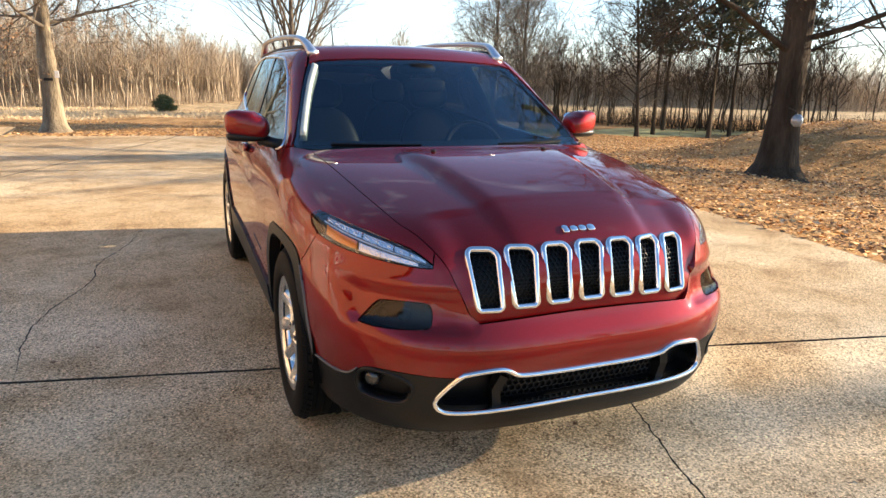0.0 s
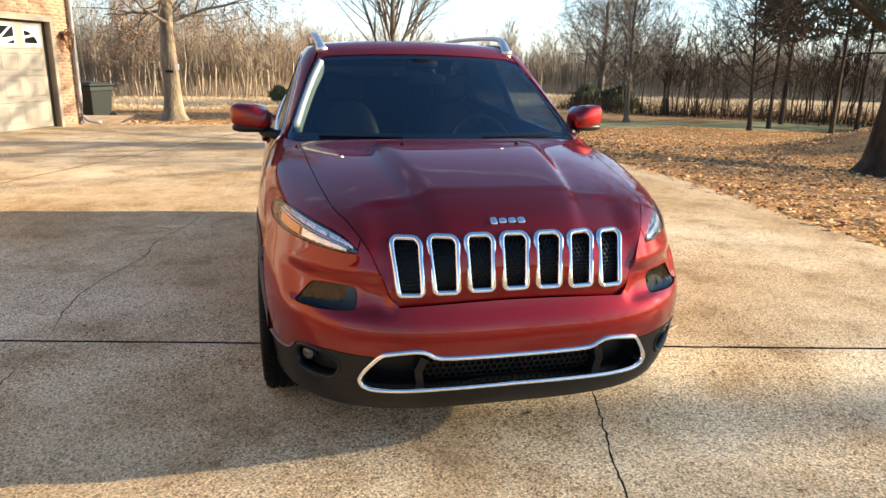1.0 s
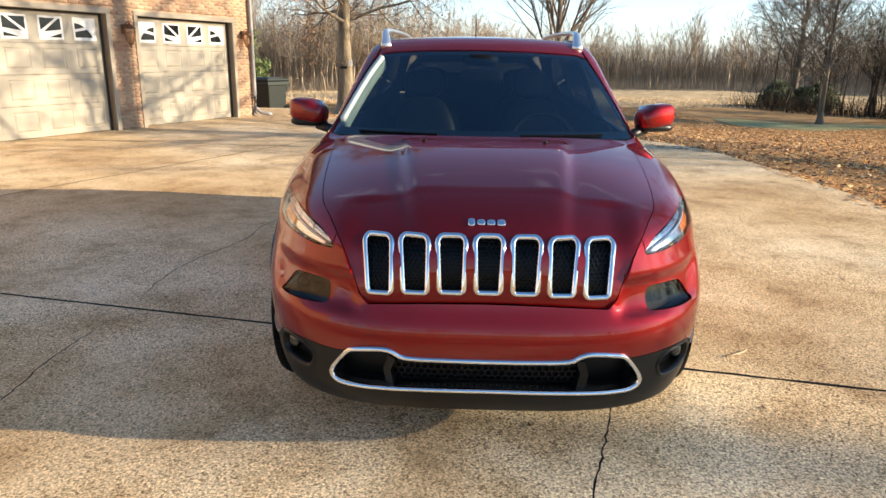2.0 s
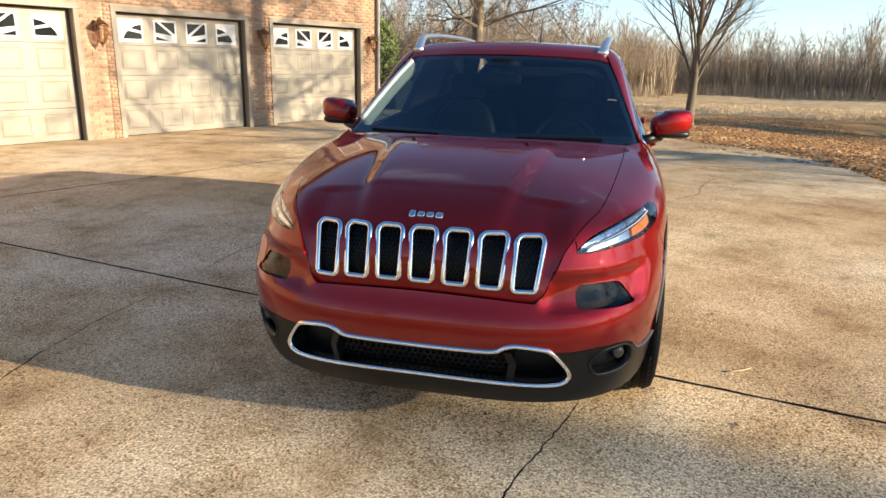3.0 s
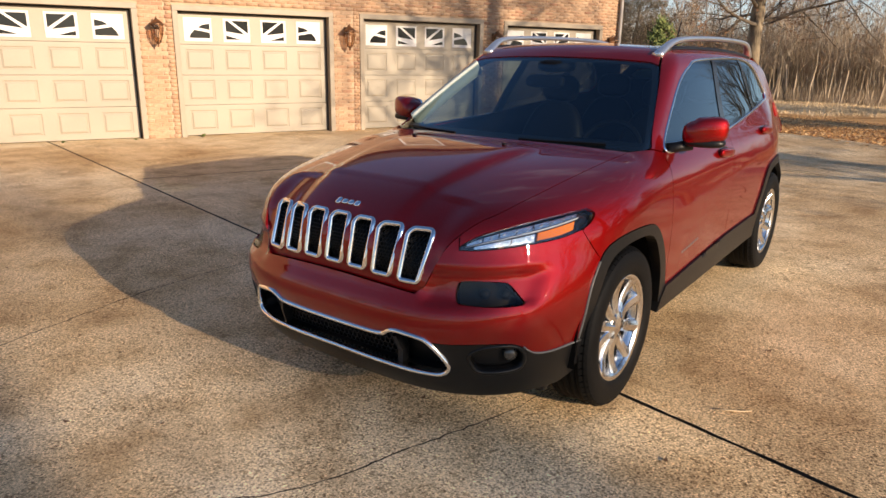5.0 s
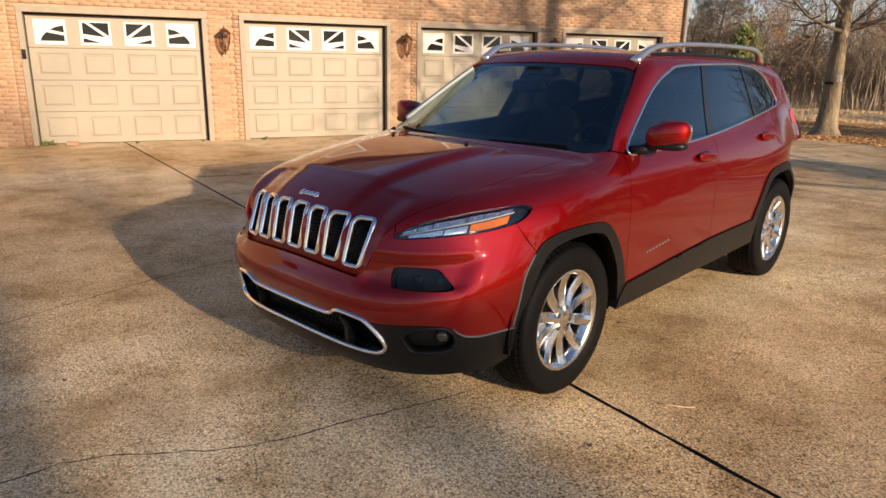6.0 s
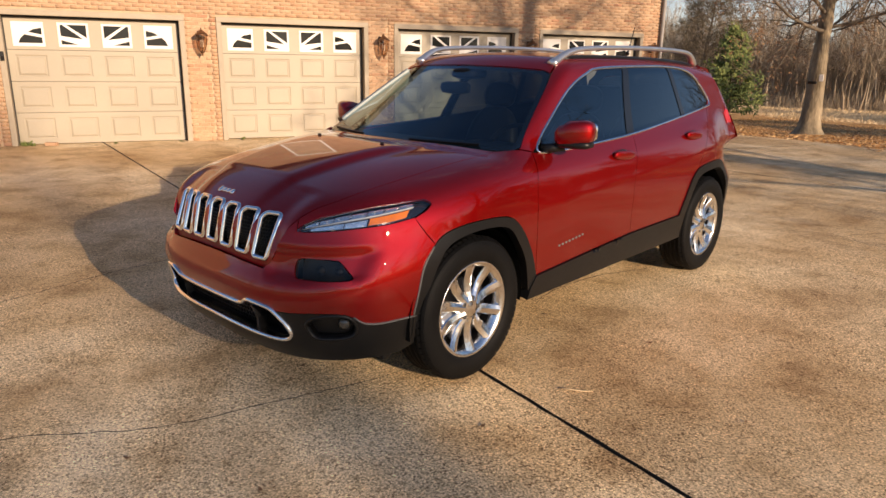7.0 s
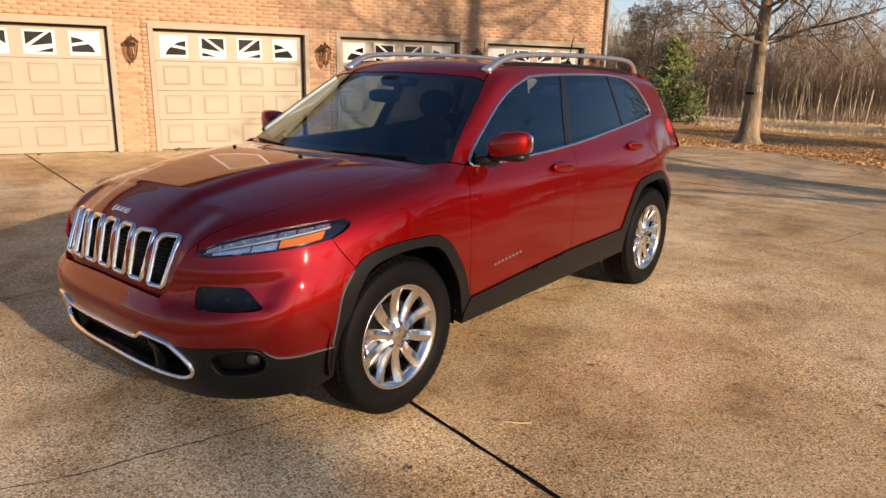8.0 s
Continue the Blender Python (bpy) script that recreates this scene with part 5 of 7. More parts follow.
J1, J2, J3 = (0.208, 1.0, -0.27), (WN[0], WN[1], 6.02), (0.086, 1.0, -7.99)
neg = lambda l: tuple(-v for v in l)
front, rest = cut(YARD, *neg(J1)), cut(YARD, *J1)
near, far = cut(rest, *neg(J3)), cut(rest, *J3)
slabs = [front, cut(near, *J2), cut(near, *neg(J2)), cut(far, *J2), cut(far, *neg(J2))]
CRACKS = {
    0: [[(0.62, -0.02), (0.60, -0.25), (0.56, -0.46), (0.48, -0.72), (0.40, -0.95), (0.36, -1.13), (0.26, -1.38), (0.09, -1.60), (-0.09, -1.87), (-0.12, -2.12), (-0.2, -2.6), (-0.38, -3.3)],
        [(-2.085, 0.62), (-2.13, 0.1), (-2.11, -0.41), (-2.06, -0.75), (-1.95, -1.24), (-1.86, -1.67), (-1.8, -2.6), (-1.9, -3.6)]],
    1: [[(-1.60, 3.9), (-1.67, 3.44), (-1.86, 2.8), (-1.88, 2.32), (-2.06, 1.76), (-2.12, 1.3), (-2.088, 0.80)],
        [(1.40, 4.75), (1.50, 4.98), (1.73, 5.33), (1.80, 5.75), (1.98, 6.36), (2.38, 7.27)],
        [(0.46, 1.11), (0.41, 1.49), (0.44, 1.94), (0.53, 2.19), (0.66, 2.56)],
        [(-2.75, 5.45), (-2.46, 5.50), (-1.92, 5.79), (-1.44, 6.27)]],
}
rng = random.Random(7)


def crack_loop(line, width):
    pts = catmull(line, 0.045)
    mids, n = [], len(pts)
    for i, (x, y) in enumerate(pts):
        f = 0 if i in (0, n - 1) else 1
        mids.append((x + f * rng.uniform(-0.007, 0.007), y + f * rng.uniform(-0.007, 0.007)))
    left, right = [], []
    for i, p in enumerate(mids):
        a, b = mids[max(i - 1, 0)], mids[min(i + 1, n - 1)]
        t = Vector((b[0] - a[0], b[1] - a[1])).normalized()
        w = width * rng.uniform(0.5, 1.3) * min(1, 0.25 + 4 * min(i, n - 1 - i) / n)
        left.append((p[0] - t.y * w, p[1] + t.x * w))
        right.append((p[0] + t.y * w, p[1] - t.x * w))
    return left + right[::-1]


def build_slab(index, poly, parent):
    from mathutils.geometry import delaunay_2d_cdt
    out2 = even(np.array(poly), 0.11, -0.012)
    out2 = out2 + np.array([(rng.uniform(-0.0035, 0.0035), rng.uniform(-0.0035, 0.0035)) for _ in out2])
    holes2 = [np.array(crack_loop(c, 0.0042)) for c in CRACKS.get(index, [])]
    pts, edges, k = np.vstack([out2] + holes2), [], 0
    for loop in [out2] + holes2:
        edges += [(k + i, k + (i + 1) % len(loop)) for i in range(len(loop))]
        k += len(loop)
    v2, _, tris, *_ = delaunay_2d_cdt([Vector(p) for p in pts], edges, [], 0, 1e-6)
    v2, tris = np.array([tuple(v) for v in v2]), np.array(tris)
    mid = v2[tris].mean(1)
    ok = inside(mid, out2)
    for h in holes2:
        ok &= ~inside(mid, h)
    tris = tris[ok]
    a, b, c = (v2[tris[:, i]] for i in range(3))
    flip = ((b[:, 0] - a[:, 0]) * (c[:, 1] - a[:, 1]) - (b[:, 1] - a[:, 1]) * (c[:, 0] - a[:, 0])) < 0
    tris[flip] = tris[flip][:, ::-1]
    n = len(v2)
    v = [(x, y, 0.0) for x, y in v2] + [(x, y, -0.05) for x, y in v2]
    have = {(t[i], t[(i + 1) % 3]) for t in tris for i in range(3)}
    f = [tuple(t) for t in tris] + [(q, p, p + n, q + n) for p, q in have if (q, p) not in have]
    me = raw_mesh("slab", v, f, CONCRETE)
    # slab sides take the dark soil colour: shade inside cracks and joints painted in
    me.materials.append(JOINT_SOIL_SHADE)
    me.polygons.foreach_set("material_index", [0] * len(tris) + [1] * (len(f) - len(tris)))
    return put("slab", me, parent)


bed_v = [(x * 1.0, y, -0.016) for x, y in YARD]
yard = tagged(put("driveway", raw_mesh("driveway", bed_v, [tuple(range(len(bed_v)))], JOINT_SOIL_SHADE)), "weathered tan concrete driveway with dark joints and cracks", "driveway", kind="structure")
for i, poly in enumerate(slabs):
    build_slab(i, poly, yard)

# ---- the garage wing ----
WALL = Matrix.Rotation(radians(-22), 4, "Z")         # x: out of the wall, y: along it
FACE, END, EAVE = -10.03, 10.95, 5.6
DOORS = [-2.97 + 3.47 * k for k in range(4)]          # outer left edge of each door's trim
OPEN_W, OPEN_H, TRIM = 2.74, 2.15, 0.09
garage = thing("garage_wing", "two-storey tan and red brick garage wing with four doors", "building", m=WALL)

# core wall with openings, behind the bricks
bm = bmesh.new()
lefts = [-16.0] + [d + TRIM + OPEN_W for d in DOORS]
rights = [d + TRIM for d in DOORS] + [END]
for a, b in zip(lefts, rights):
    box(bm, FACE - 0.30, a, -0.3, FACE - 0.012, b, OPEN_H)
box(bm, FACE - 0.30, -16.0, OPEN_H, FACE - 0.012, END, EAVE)
box(bm, FACE - 7.0, END - 0.3, -0.4, FACE - 0.30, END - 0.012, EAVE)
box(bm, FACE - 7.0, -16.0, -0.4, FACE - 6.7, END - 0.3, EAVE)
part("wall", bm, MORTAR, garage)
bm = bmesh.new()
v = [(FACE + 0.5, -16.4, EAVE), (FACE + 0.5, END + 0.4, EAVE), (FACE - 3.5, END + 0.4, EAVE + 2.6), (FACE - 3.5, -16.4, EAVE + 2.6), (FACE - 7.5, END + 0.4, EAVE), (FACE - 7.5, -16.4, EAVE)]
put("roof", raw_mesh("roof", v, [(0, 1, 2, 3), (3, 2, 4, 5), (0, 3, 5), (1, 4, 2), (0, 5, 4, 1)], SHINGLE), garage, "grey shingled roof")

BL, BH, BJ = 0.203, 0.057, 0.010
UPPER = [(0.9, 3.55), (4.35, 3.55), (7.8, 3.55), (-2.55, 3.55)]       # upper windows: left edge, sill height
UW, UH = 1.15, 1.45


def brick_block(y0, y1, z0, z1, x1, x0=FACE - 0.02):
    e = 0.003
    return [(x0, y0, z0), (x0, y1, z0), (x0, y1, z1), (x0, y0, z1), (x1, y0 + e, z0 + e), (x1, y1 - e, z0 + e), (x1, y1 - e, z1 - e), (x1, y0 + e, z1 - e)]


BRICK_FACES = [(4, 5, 6, 7), (0, 1, 5, 4), (1, 2, 6, 5), (2, 3, 7, 6), (3, 0, 4, 7)]
joined_v, joined_f, singles = [], [], []
for row in range(int(EAVE / (BH + BJ))):
    z0 = 0.005 + row * (BH + BJ)
    y = -15.9 - (0.5 * (BL + BJ) if row % 2 else 0)
    while y < END - 0.02:
        y0, y1 = max(y, -15.9), min(y + BL, END)
        y += BL + BJ
        pieces = [(y0, y1)]
        for lo, hi in [(d, d + 2 * TRIM + OPEN_W) for d in DOORS if z0 < OPEN_H + TRIM] + [(u, u + UW) for u, sill in UPPER if z0 + BH > sill and z0 < sill + UH] + [(d - 0.134, d - 0.130) for d in DOORS if z0 < OPEN_H + 0.16]:
            nxt = []
            for p, q in pieces:
                if q <= lo or p >= hi:
                    nxt.append((p, q))
                else:
                    if lo - p > 0.03:
                        nxt.append((p, lo - 0.004))
                    if q - hi > 0.03:
                        nxt.append((hi + 0.004, q))
            pieces = nxt
        for p, q in pieces:
            if q - p < 0.03:
                continue
            pilaster = any(d - 0.132 < (p + q) / 2 < d for d in DOORS) and z0 < OPEN_H + 0.16
            course = any(d - 0.132 < (p + q) / 2 < d + 2 * TRIM + OPEN_W + 0.08 for d in DOORS) and OPEN_H + TRIM <= z0 < OPEN_H + TRIM + 0.075
            x1 = FACE + rng.uniform(-0.002, 0.002) + (0.012 if pilaster or course else 0.0)
            if q - p > 0.15 and z0 < 2.25 and (-0.06 < p < 0.36 or 3.41 < p < 3.83) and len(singles) < 290:
                singles.append((p, q, z0, x1))
            else:
                b = len(joined_v)
                joined_v += brick_block(p, q, z0, z0 + BH, x1)
                joined_f += [tuple(b + i for i in f) for f in BRICK_FACES]
ob = put("brickwork", fast_mesh("brickwork", joined_v, joined_f, BRICK), garage)
tagged(ob, "tan and red running-bond brickwork", kind="stuff")
end_v, end_f = [], []
for row in range(int(EAVE / (BH + BJ))):
    z0 = 0.005 + row * (BH + BJ)
    for i in range(32):
        x0 = FACE - (i + (0.5 if row % 2 else 0)) * (BL + BJ)
        b = len(end_v)
        e = 0.003
        end_v += [(x0, END - 0.02, z0), (x0 - BL, END - 0.02, z0), (x0 - BL, END - 0.02, z0 + BH), (x0, END - 0.02, z0 + BH), (x0 - e, END, z0 + e), (x0 - BL + e, END, z0 + e), (x0 - BL + e, END, z0 + BH - e), (x0 - e, END, z0 + BH - e)]
        end_f += [tuple(b + k for k in f) for f in BRICK_FACES]
tagged(put("end_brickwork", fast_mesh("end_brickwork", end_v, end_f, BRICK), garage), "running-bond brickwork", kind="stuff")


def upper_window(y0, z0):
    w = new("window")
    w.parent = garage
    bm = bmesh.new()
    for a, b, c, d in ((y0, y0 + UW, z0, z0 + 0.07), (y0, y0 + UW, z0 + UH - 0.07, z0 + UH), (y0, y0 + 0.07, z0 + 0.07, z0 + UH - 0.07), (y0 + UW - 0.07, y0 + UW, z0 + 0.07, z0 + UH - 0.07)):
        box(bm, FACE - 0.05, a, c, FACE + 0.02, b, d)
    part("window_frame", bm, WHITE, w)
    bm = bmesh.new()
    for i in range(1, 4):
        y = y0 + UW * i / 4
        box(bm, FACE - 0.04, y - 0.011, z0 + 0.07, FACE - 0.016, y + 0.011, z0 + UH - 0.07)
    for i in range(1, 4):
        z = z0 + UH * i / 4
        box(bm, FACE - 0.042, y0 + 0.07, z - 0.011, FACE - 0.018, y0 + UW - 0.07, z + 0.011)
    part("muntins", bm, WHITE, w)
    bm = bmesh.new()
    box(bm, FACE - 0.06, y0, z0, FACE - 0.045, y0 + UW, z0 + UH)
    part("pane", bm, DARK_PANE, w)


for u, sill in UPPER:
    upper_window(u, sill)


def burst_cell(y0, z0, w, h, kind, parent):
    """One light of the sunburst row: a white insert with dark glass between its rays."""
    win = new("window_light")
    win.parent = parent
    bm = bmesh.new()
    box(bm, -0.014, y0, z0, 0.004, y0 + w, z0 + h, 0.003)
    part("insert", bm, WHITE, win, "white sunburst insert")
    m = 0.035
    a0, b0, a1, b1 = y0 + m, z0 + m, y0 + w - m, z0 + h - m
    ww, hh = a1 - a0, b1 - b0
    quads = []
    if kind in (0, 3):
        arc = [(math.cos(radians(t)), math.sin(radians(t))) for t in (90, 72, 55, 38, 20, 0)]
        top = [(1 - 0.86 * c, 0.74 * s_) for c, s_ in arc]
        quads = [[(1, 0.08), (0.14, 0.08)] + [(p, 0.08 + q * 0.32 / 0.74) for p, q in top[::-1] if q < 0.5] + [(0.40, 0.46), (1, 0.32)],
                 [(1, 0.48), (0.50, 0.60), (0.70, 0.74), (1, 0.82)]]
        quads[0] = [(1, 0.06), (0.12, 0.06), (0.20, 0.28), (0.36, 0.48), (1, 0.34)]
    else:
        quads = [[(1, 0.0), (1, 0.16), (0.02, 0.30), (0.02, 0.0)], [(0.02, 0.44), (0.02, 0.98), (0.10, 1.0), (0.86, 0.30)], [(0.26, 1.0), (1, 1.0), (1, 0.36)]]
        quads[0] = [(0.02, 0.02), (0.66, 0.02), (0.02, 0.24)]
    flip = kind in (2, 3)
    for q in quads:
        pts = [((a1 - p * ww) if flip else (a0 + p * ww), b0 + r * hh) for p, r in q]
        if flip:
            pts = pts[::-1]
        n = len(pts)
        v = [(0.0055, y, z) for y, z in pts] + [(-0.005, y, z) for y, z in pts]
        f = [tuple(range(n)), tuple(range(2 * n - 1, n - 1, -1))] + [(i, i + n, (i + 1) % n + n, (i + 1) % n) for i in range(n)]
        me = raw_mesh("pane", v, f, DARK_PANE)
        bmn = bmesh.new()
        bmn.from_mesh(me)
        bmesh.ops.recalc_face_normals(bmn, faces=bmn.faces)
        bmn.to_mesh(me)
        bmn.free()
        put("pane", me, win)


def raised_panel(bm, y0, z0, w, h):
    """A raised field with a sunk moulding round it."""
    g, r = 0.018, 0.03
    rings = [(0.0, 0.0), (g, -0.009), (g + 0.006, -0.009), (g + 0.006 + r, 0.005)]
    loops = []
    for inset_by, x in rings:
        loops.append([bm.verts.new((x, y, z)) for y, z in ((y0 + inset_by, z0 + inset_by), (y0 + w - inset_by, z0 + inset_by), (y0 + w - inset_by, z0 + h - inset_by), (y0 + inset_by, z0 + h - inset_by))])
    for p, q in zip(loops, loops[1:]):
        for i in range(4):
            bm.faces.new((p[i], p[(i + 1) % 4], q[(i + 1) % 4], q[i]))
    bm.faces.new(loops[-1])


def build_door():
    d = thing("garage_door", "almond raised-panel sectional garage door with sunburst windows", "garage door", "garage doors")
    rows = [0.01, 0.55, 1.075, 1.60, OPEN_H]
    cw, m = 0.475, 0.115
    pitch = (OPEN_W - 2 * m - cw) / 3
    for r in range(4):
        z0, z1 = rows[r] + 0.004, rows[r + 1] - 0.004
        h = 0.36 if r < 3 else 0.40
        zc = (z0 + z1) / 2 - h / 2 - (0.02 if r == 3 else 0)
        cells = [m + i * pitch for i in range(4)]
        bm = bmesh.new()
        ys = sorted([0.004, OPEN_W - 0.004] + cells + [c + cw for c in cells])
        zs = [z0, zc, zc + h, z1]
        vs = {(i, j): bm.verts.new((0, y, z)) for i, y in enumerate(ys) for j, z in enumerate(zs)}
        for i in range(len(ys) - 1):
            for j in range(3):
                if j == 1 and i % 2 == 1 and r < 3:
                    continue
                bm.faces.new((vs[i, j], vs[i + 1, j], vs[i + 1, j + 1], vs[i, j + 1]))
        n = len(ys)
        for a, b in [((i, 0), (i + 1, 0)) for i in range(n - 1)]:
            p, q = vs[a].co, vs[b].co
            bm.faces.new([bm.verts.new(t) for t in ((p.x, p.y, p.z), (-0.03, p.y, p.z - 0.004), (-0.03, q.y, q.z - 0.004), (q.x, q.y, q.z))])
        for a, b in [((i, 3), (i + 1, 3)) for i in range(n - 1)]:
            p, q = vs[a].co, vs[b].co
            bm.faces.new([bm.verts.new(t) for t in ((p.x, p.y, p.z), (q.x, q.y, q.z), (-0.03, q.y, q.z + 0.004), (-0.03, p.y, p.z + 0.004))])
        sec = part("section", bm, DOOR_PAINT, d)
        for i, c in enumerate(cells):
            if r < 3:
                bm = bmesh.new()
                raised_panel(bm, c, zc, cw, h)
                part("raised_panel", bm, DOOR_PAINT, sec)
            else:
                burst_cell(c, zc, cw, h, i, sec)
    return d


def build_frame():
    f = thing("door_frame", "beige timber trim round a garage door", "door trim", "garage door frames")
    o, w = OPEN_H, OPEN_W
    for nm, (y0, y1, z0, z1) in (("jamb", (-TRIM, 0, 0.0, o)), ("jamb", (w, w + TRIM, 0.0, o)), ("head", (-TRIM, w + TRIM, o, o + TRIM))):
        bm = bmesh.new()
        box(bm, 0.13, y0, z0, 0.185, y1, z1, 0.006)
        box(bm, -0.02, y0 + (0.0 if y0 < w else 0.0), z0, 0.13, y1, z1)
        part(nm, bm, TRIM_PAINT, f)
    bm = bmesh.new()
    box(bm, 0.004, w - 0.022, 0.0, 0.05, w - 0.001, o - 0.02)
    box(bm, 0.004, 0.001, o - 0.03, 0.05, w - 0.001, o - 0.001)
    box(bm, 0.004, 0.001, 0.0, 0.05, 0.016, o - 0.03)
    part("seal", bm, SEAL, f, "dark rubber weather seal")
    return f


door0, frame0 = build_door(), build_frame()
for i, d in enumerate(DOORS):
    m = WALL @ Matrix.Translation((FACE - 0.16, d + TRIM, 0.0))
    if i == 0:
        door0.matrix_basis = m
        frame0.matrix_basis = m
    else:
        copy_thing(door0, m)
        copy_thing(frame0, m)


def build_lantern():
    l = thing("wall_lantern", "weathered copper wall lantern with clear glass", "lamp", "wall lanterns")
    bm = bmesh.new()
    box(bm, 0.0, -0.055, -0.06, 0.02, 0.055, 0.12, 0.012)
    part("back_plate", bm, COPPER, l)
    v, f = tube(catmull([(0.015, 0, 0.02), (0.06, 0, 0.10), (0.12, 0, 0.155), (0.165, 0, 0.15), (0.17, 0, 0.12)], 0.02), 0.011, 8)
    put("arm", raw_mesh("arm", v, f, COPPER, True), l)
    place = Matrix.Translation((0.17, 0, -0.08))
    v, f = lathe([(0.0, 0.26), (0.008, 0.255), (0.014, 0.235), (0.006, 0.225), (0.03, 0.205), (0.05, 0.195), (0.105, 0.145), (0.125, 0.125), (0.118, 0.118), (0.0, 0.118)], 24)
    put("roof", raw_mesh("roof", v, f, COPPER, True), l, "", place)
    v, f = lathe([(0.098, 0.118), (0.100, 0.06), (0.088, -0.02), (0.064, -0.10), (0.034, -0.165)], 24)
    put("glass", raw_mesh("glass", v, f, LANTERN_GLASS, True), l, "clear flared glass", place)
    for i in range(6):
        a = math.pi * i / 3
        v, f = tube([((r + 0.003) * math.cos(a), (r + 0.003) * math.sin(a), z) for r, z in ((0.100, 0.118), (0.102, 0.06), (0.090, -0.02), (0.066, -0.10), (0.036, -0.165))], 0.006, 6)
        put("rib", raw_mesh("rib", v, f, COPPER, True), l, "", place)
    v, f = lathe([(0.0, -0.235), (0.012, -0.225), (0.016, -0.205), (0.010, -0.19), (0.030, -0.18), (0.042, -0.165), (0.036, -0.155), (0.0, -0.15)], 20)
    put("finial", raw_mesh("finial", v, f, COPPER, True), l, "", place)
    for i in range(3):
        a = 2 * math.pi * i / 3
        v, f = lathe([(0.0, 0.05), (0.006, 0.04), (0.009, 0.02), (0.008, 0.0), (0.008, -0.08)], 8)
        put("candle", raw_mesh("candle", v, f, WHITE, True), l, "", place @ Matrix.Translation((0.025 * math.cos(a), 0.025 * math.sin(a), 0)))
    return l


lantern = build_lantern()
for i, y in enumerate((0.215, 3.69, 7.17, 10.60)):
    m = WALL @ Matrix.Translation((FACE + 0.003, y, 1.86))
    if i == 0:
        lantern.matrix_basis = m
    else:
        copy_thing(lantern, m)

# downspout at the corner, keypad, odds and ends at the door
v, f = tube(catmull([(FACE + 0.07, END - 0.08, EAVE), (FACE + 0.07, END - 0.08, 0.45), (FACE + 0.07, END - 0.08, 0.25), (FACE + 0.16, END - 0.02, 0.10), (FACE + 0.40, END + 0.12, 0.04)], 0.12), 0.045, 8)
spout = put("downspout", raw_mesh("downspout", v, f, SPOUT, True), None, m=WALL)
tagged(spout, "grey metal downspout at the brick corner", "downspout")
keypad = thing("keypad", "small dark garage keypad on the door trim", "keypad", m=WALL @ Matrix.Translation((FACE + 0.026, DOORS[0] + 0.045, 1.49)))
bm = bmesh.new()
box(bm, 0, -0.03, -0.075, 0.025, 0.03, 0.075, 0.006)
part("case", bm, PLASTIC, keypad)
bm = bmesh.new()
box(bm, 0.025, -0.022, -0.06, 0.03, 0.022, 0.0, 0.002)
part("cover", bm, GLOSS_BLACK, keypad)
bm = bmesh.new()
box(bm, 0, 0, 0, 0.20, 0.09, 0.055, 0.005)
tagged(part("loose_brick", bm, BRICK, m=WALL @ pose(FACE + 0.06, DOORS[0] + 0.48, 0.002, 0, 0, 74)), "loose red brick lying at the garage door", "brick")


def weed(at_y, size, seed):
    r = random.Random(seed)
    v, f = [], []
    for i in range(26):
        a, l = r.uniform(0, 6.28), size * r.uniform(0.5, 1.1)
        d = Vector((math.cos(a), math.sin(a), r.uniform(0.5, 1.6))).normalized()
        side = Vector((-math.sin(a), math.cos(a), 0)) * 0.012
        b = len(v)
        v += [side * 0.4, -side * 0.4, d * l * 0.6 - side, d * l - Vector((0, 0, l * 0.25)), d * l * 0.6 + side]
        f.append((b, b + 1, b + 2, b + 3, b + 4))
    me = raw_mesh("weed", v, f, NEEDLES)
    tagged(put("weed", me, None, "", WALL @ Matrix.Translation((FACE + 0.05, at_y, 0.0))), "small green weed growing at the garage door", "weed", "weeds at the doors")


for i, (y, sz) in enumerate(((DOORS[0] + 0.22, 0.16), (DOORS[0] + 0.3, 0.10), (DOORS[1] + 0.35, 0.10), (DOORS[0] + 1.6, 0.05), (DOORS[0] + 2.7, 0.05))):
    weed(y, sz, i)

# bin behind the corner
bin_ob = thing("wheelie_bin", "dark green plastic wheelie bin beside the garage corner", "bin", m=pose(-5.85, 17.6, float(land_z(-5.85, 17.6)), 0, 0, -30))
bm = bmesh.new()
vs = box(bm, -0.37, -0.40, 0.08, 0.37, 0.40, 0.98, 0.04)
for q in bm.verts:
    k = 0.80 + 0.20 * q.co.z
    q.co.x, q.co.y = q.co.x * k, q.co.y * k
box(bm, -0.39, -0.43, 0.86, 0.39, 0.43, 0.98, 0.02)
part("body", bm, BIN_GREEN, bin_ob, smooth=False)
bm = bmesh.new()
box(bm, -0.40, -0.45, 0.985, 0.40, 0.46, 1.06, 0.03)
box(bm, -0.30, -0.30, 1.05, 0.30, 0.30, 1.09, 0.03)
part("lid", bm, BIN_GREEN, bin_ob)
for x in (-0.33, 0.33):
    v, f = lathe([(0.0, -0.03), (0.13, -0.03), (0.14, 0.0), (0.13, 0.03), (0.0, 0.03)], 20, "x")
    put("bin_wheel", raw_mesh("bin_wheel", v, f, RUBBER, True), bin_ob, "", Matrix.Translation((x, 0.36, 0.14)))


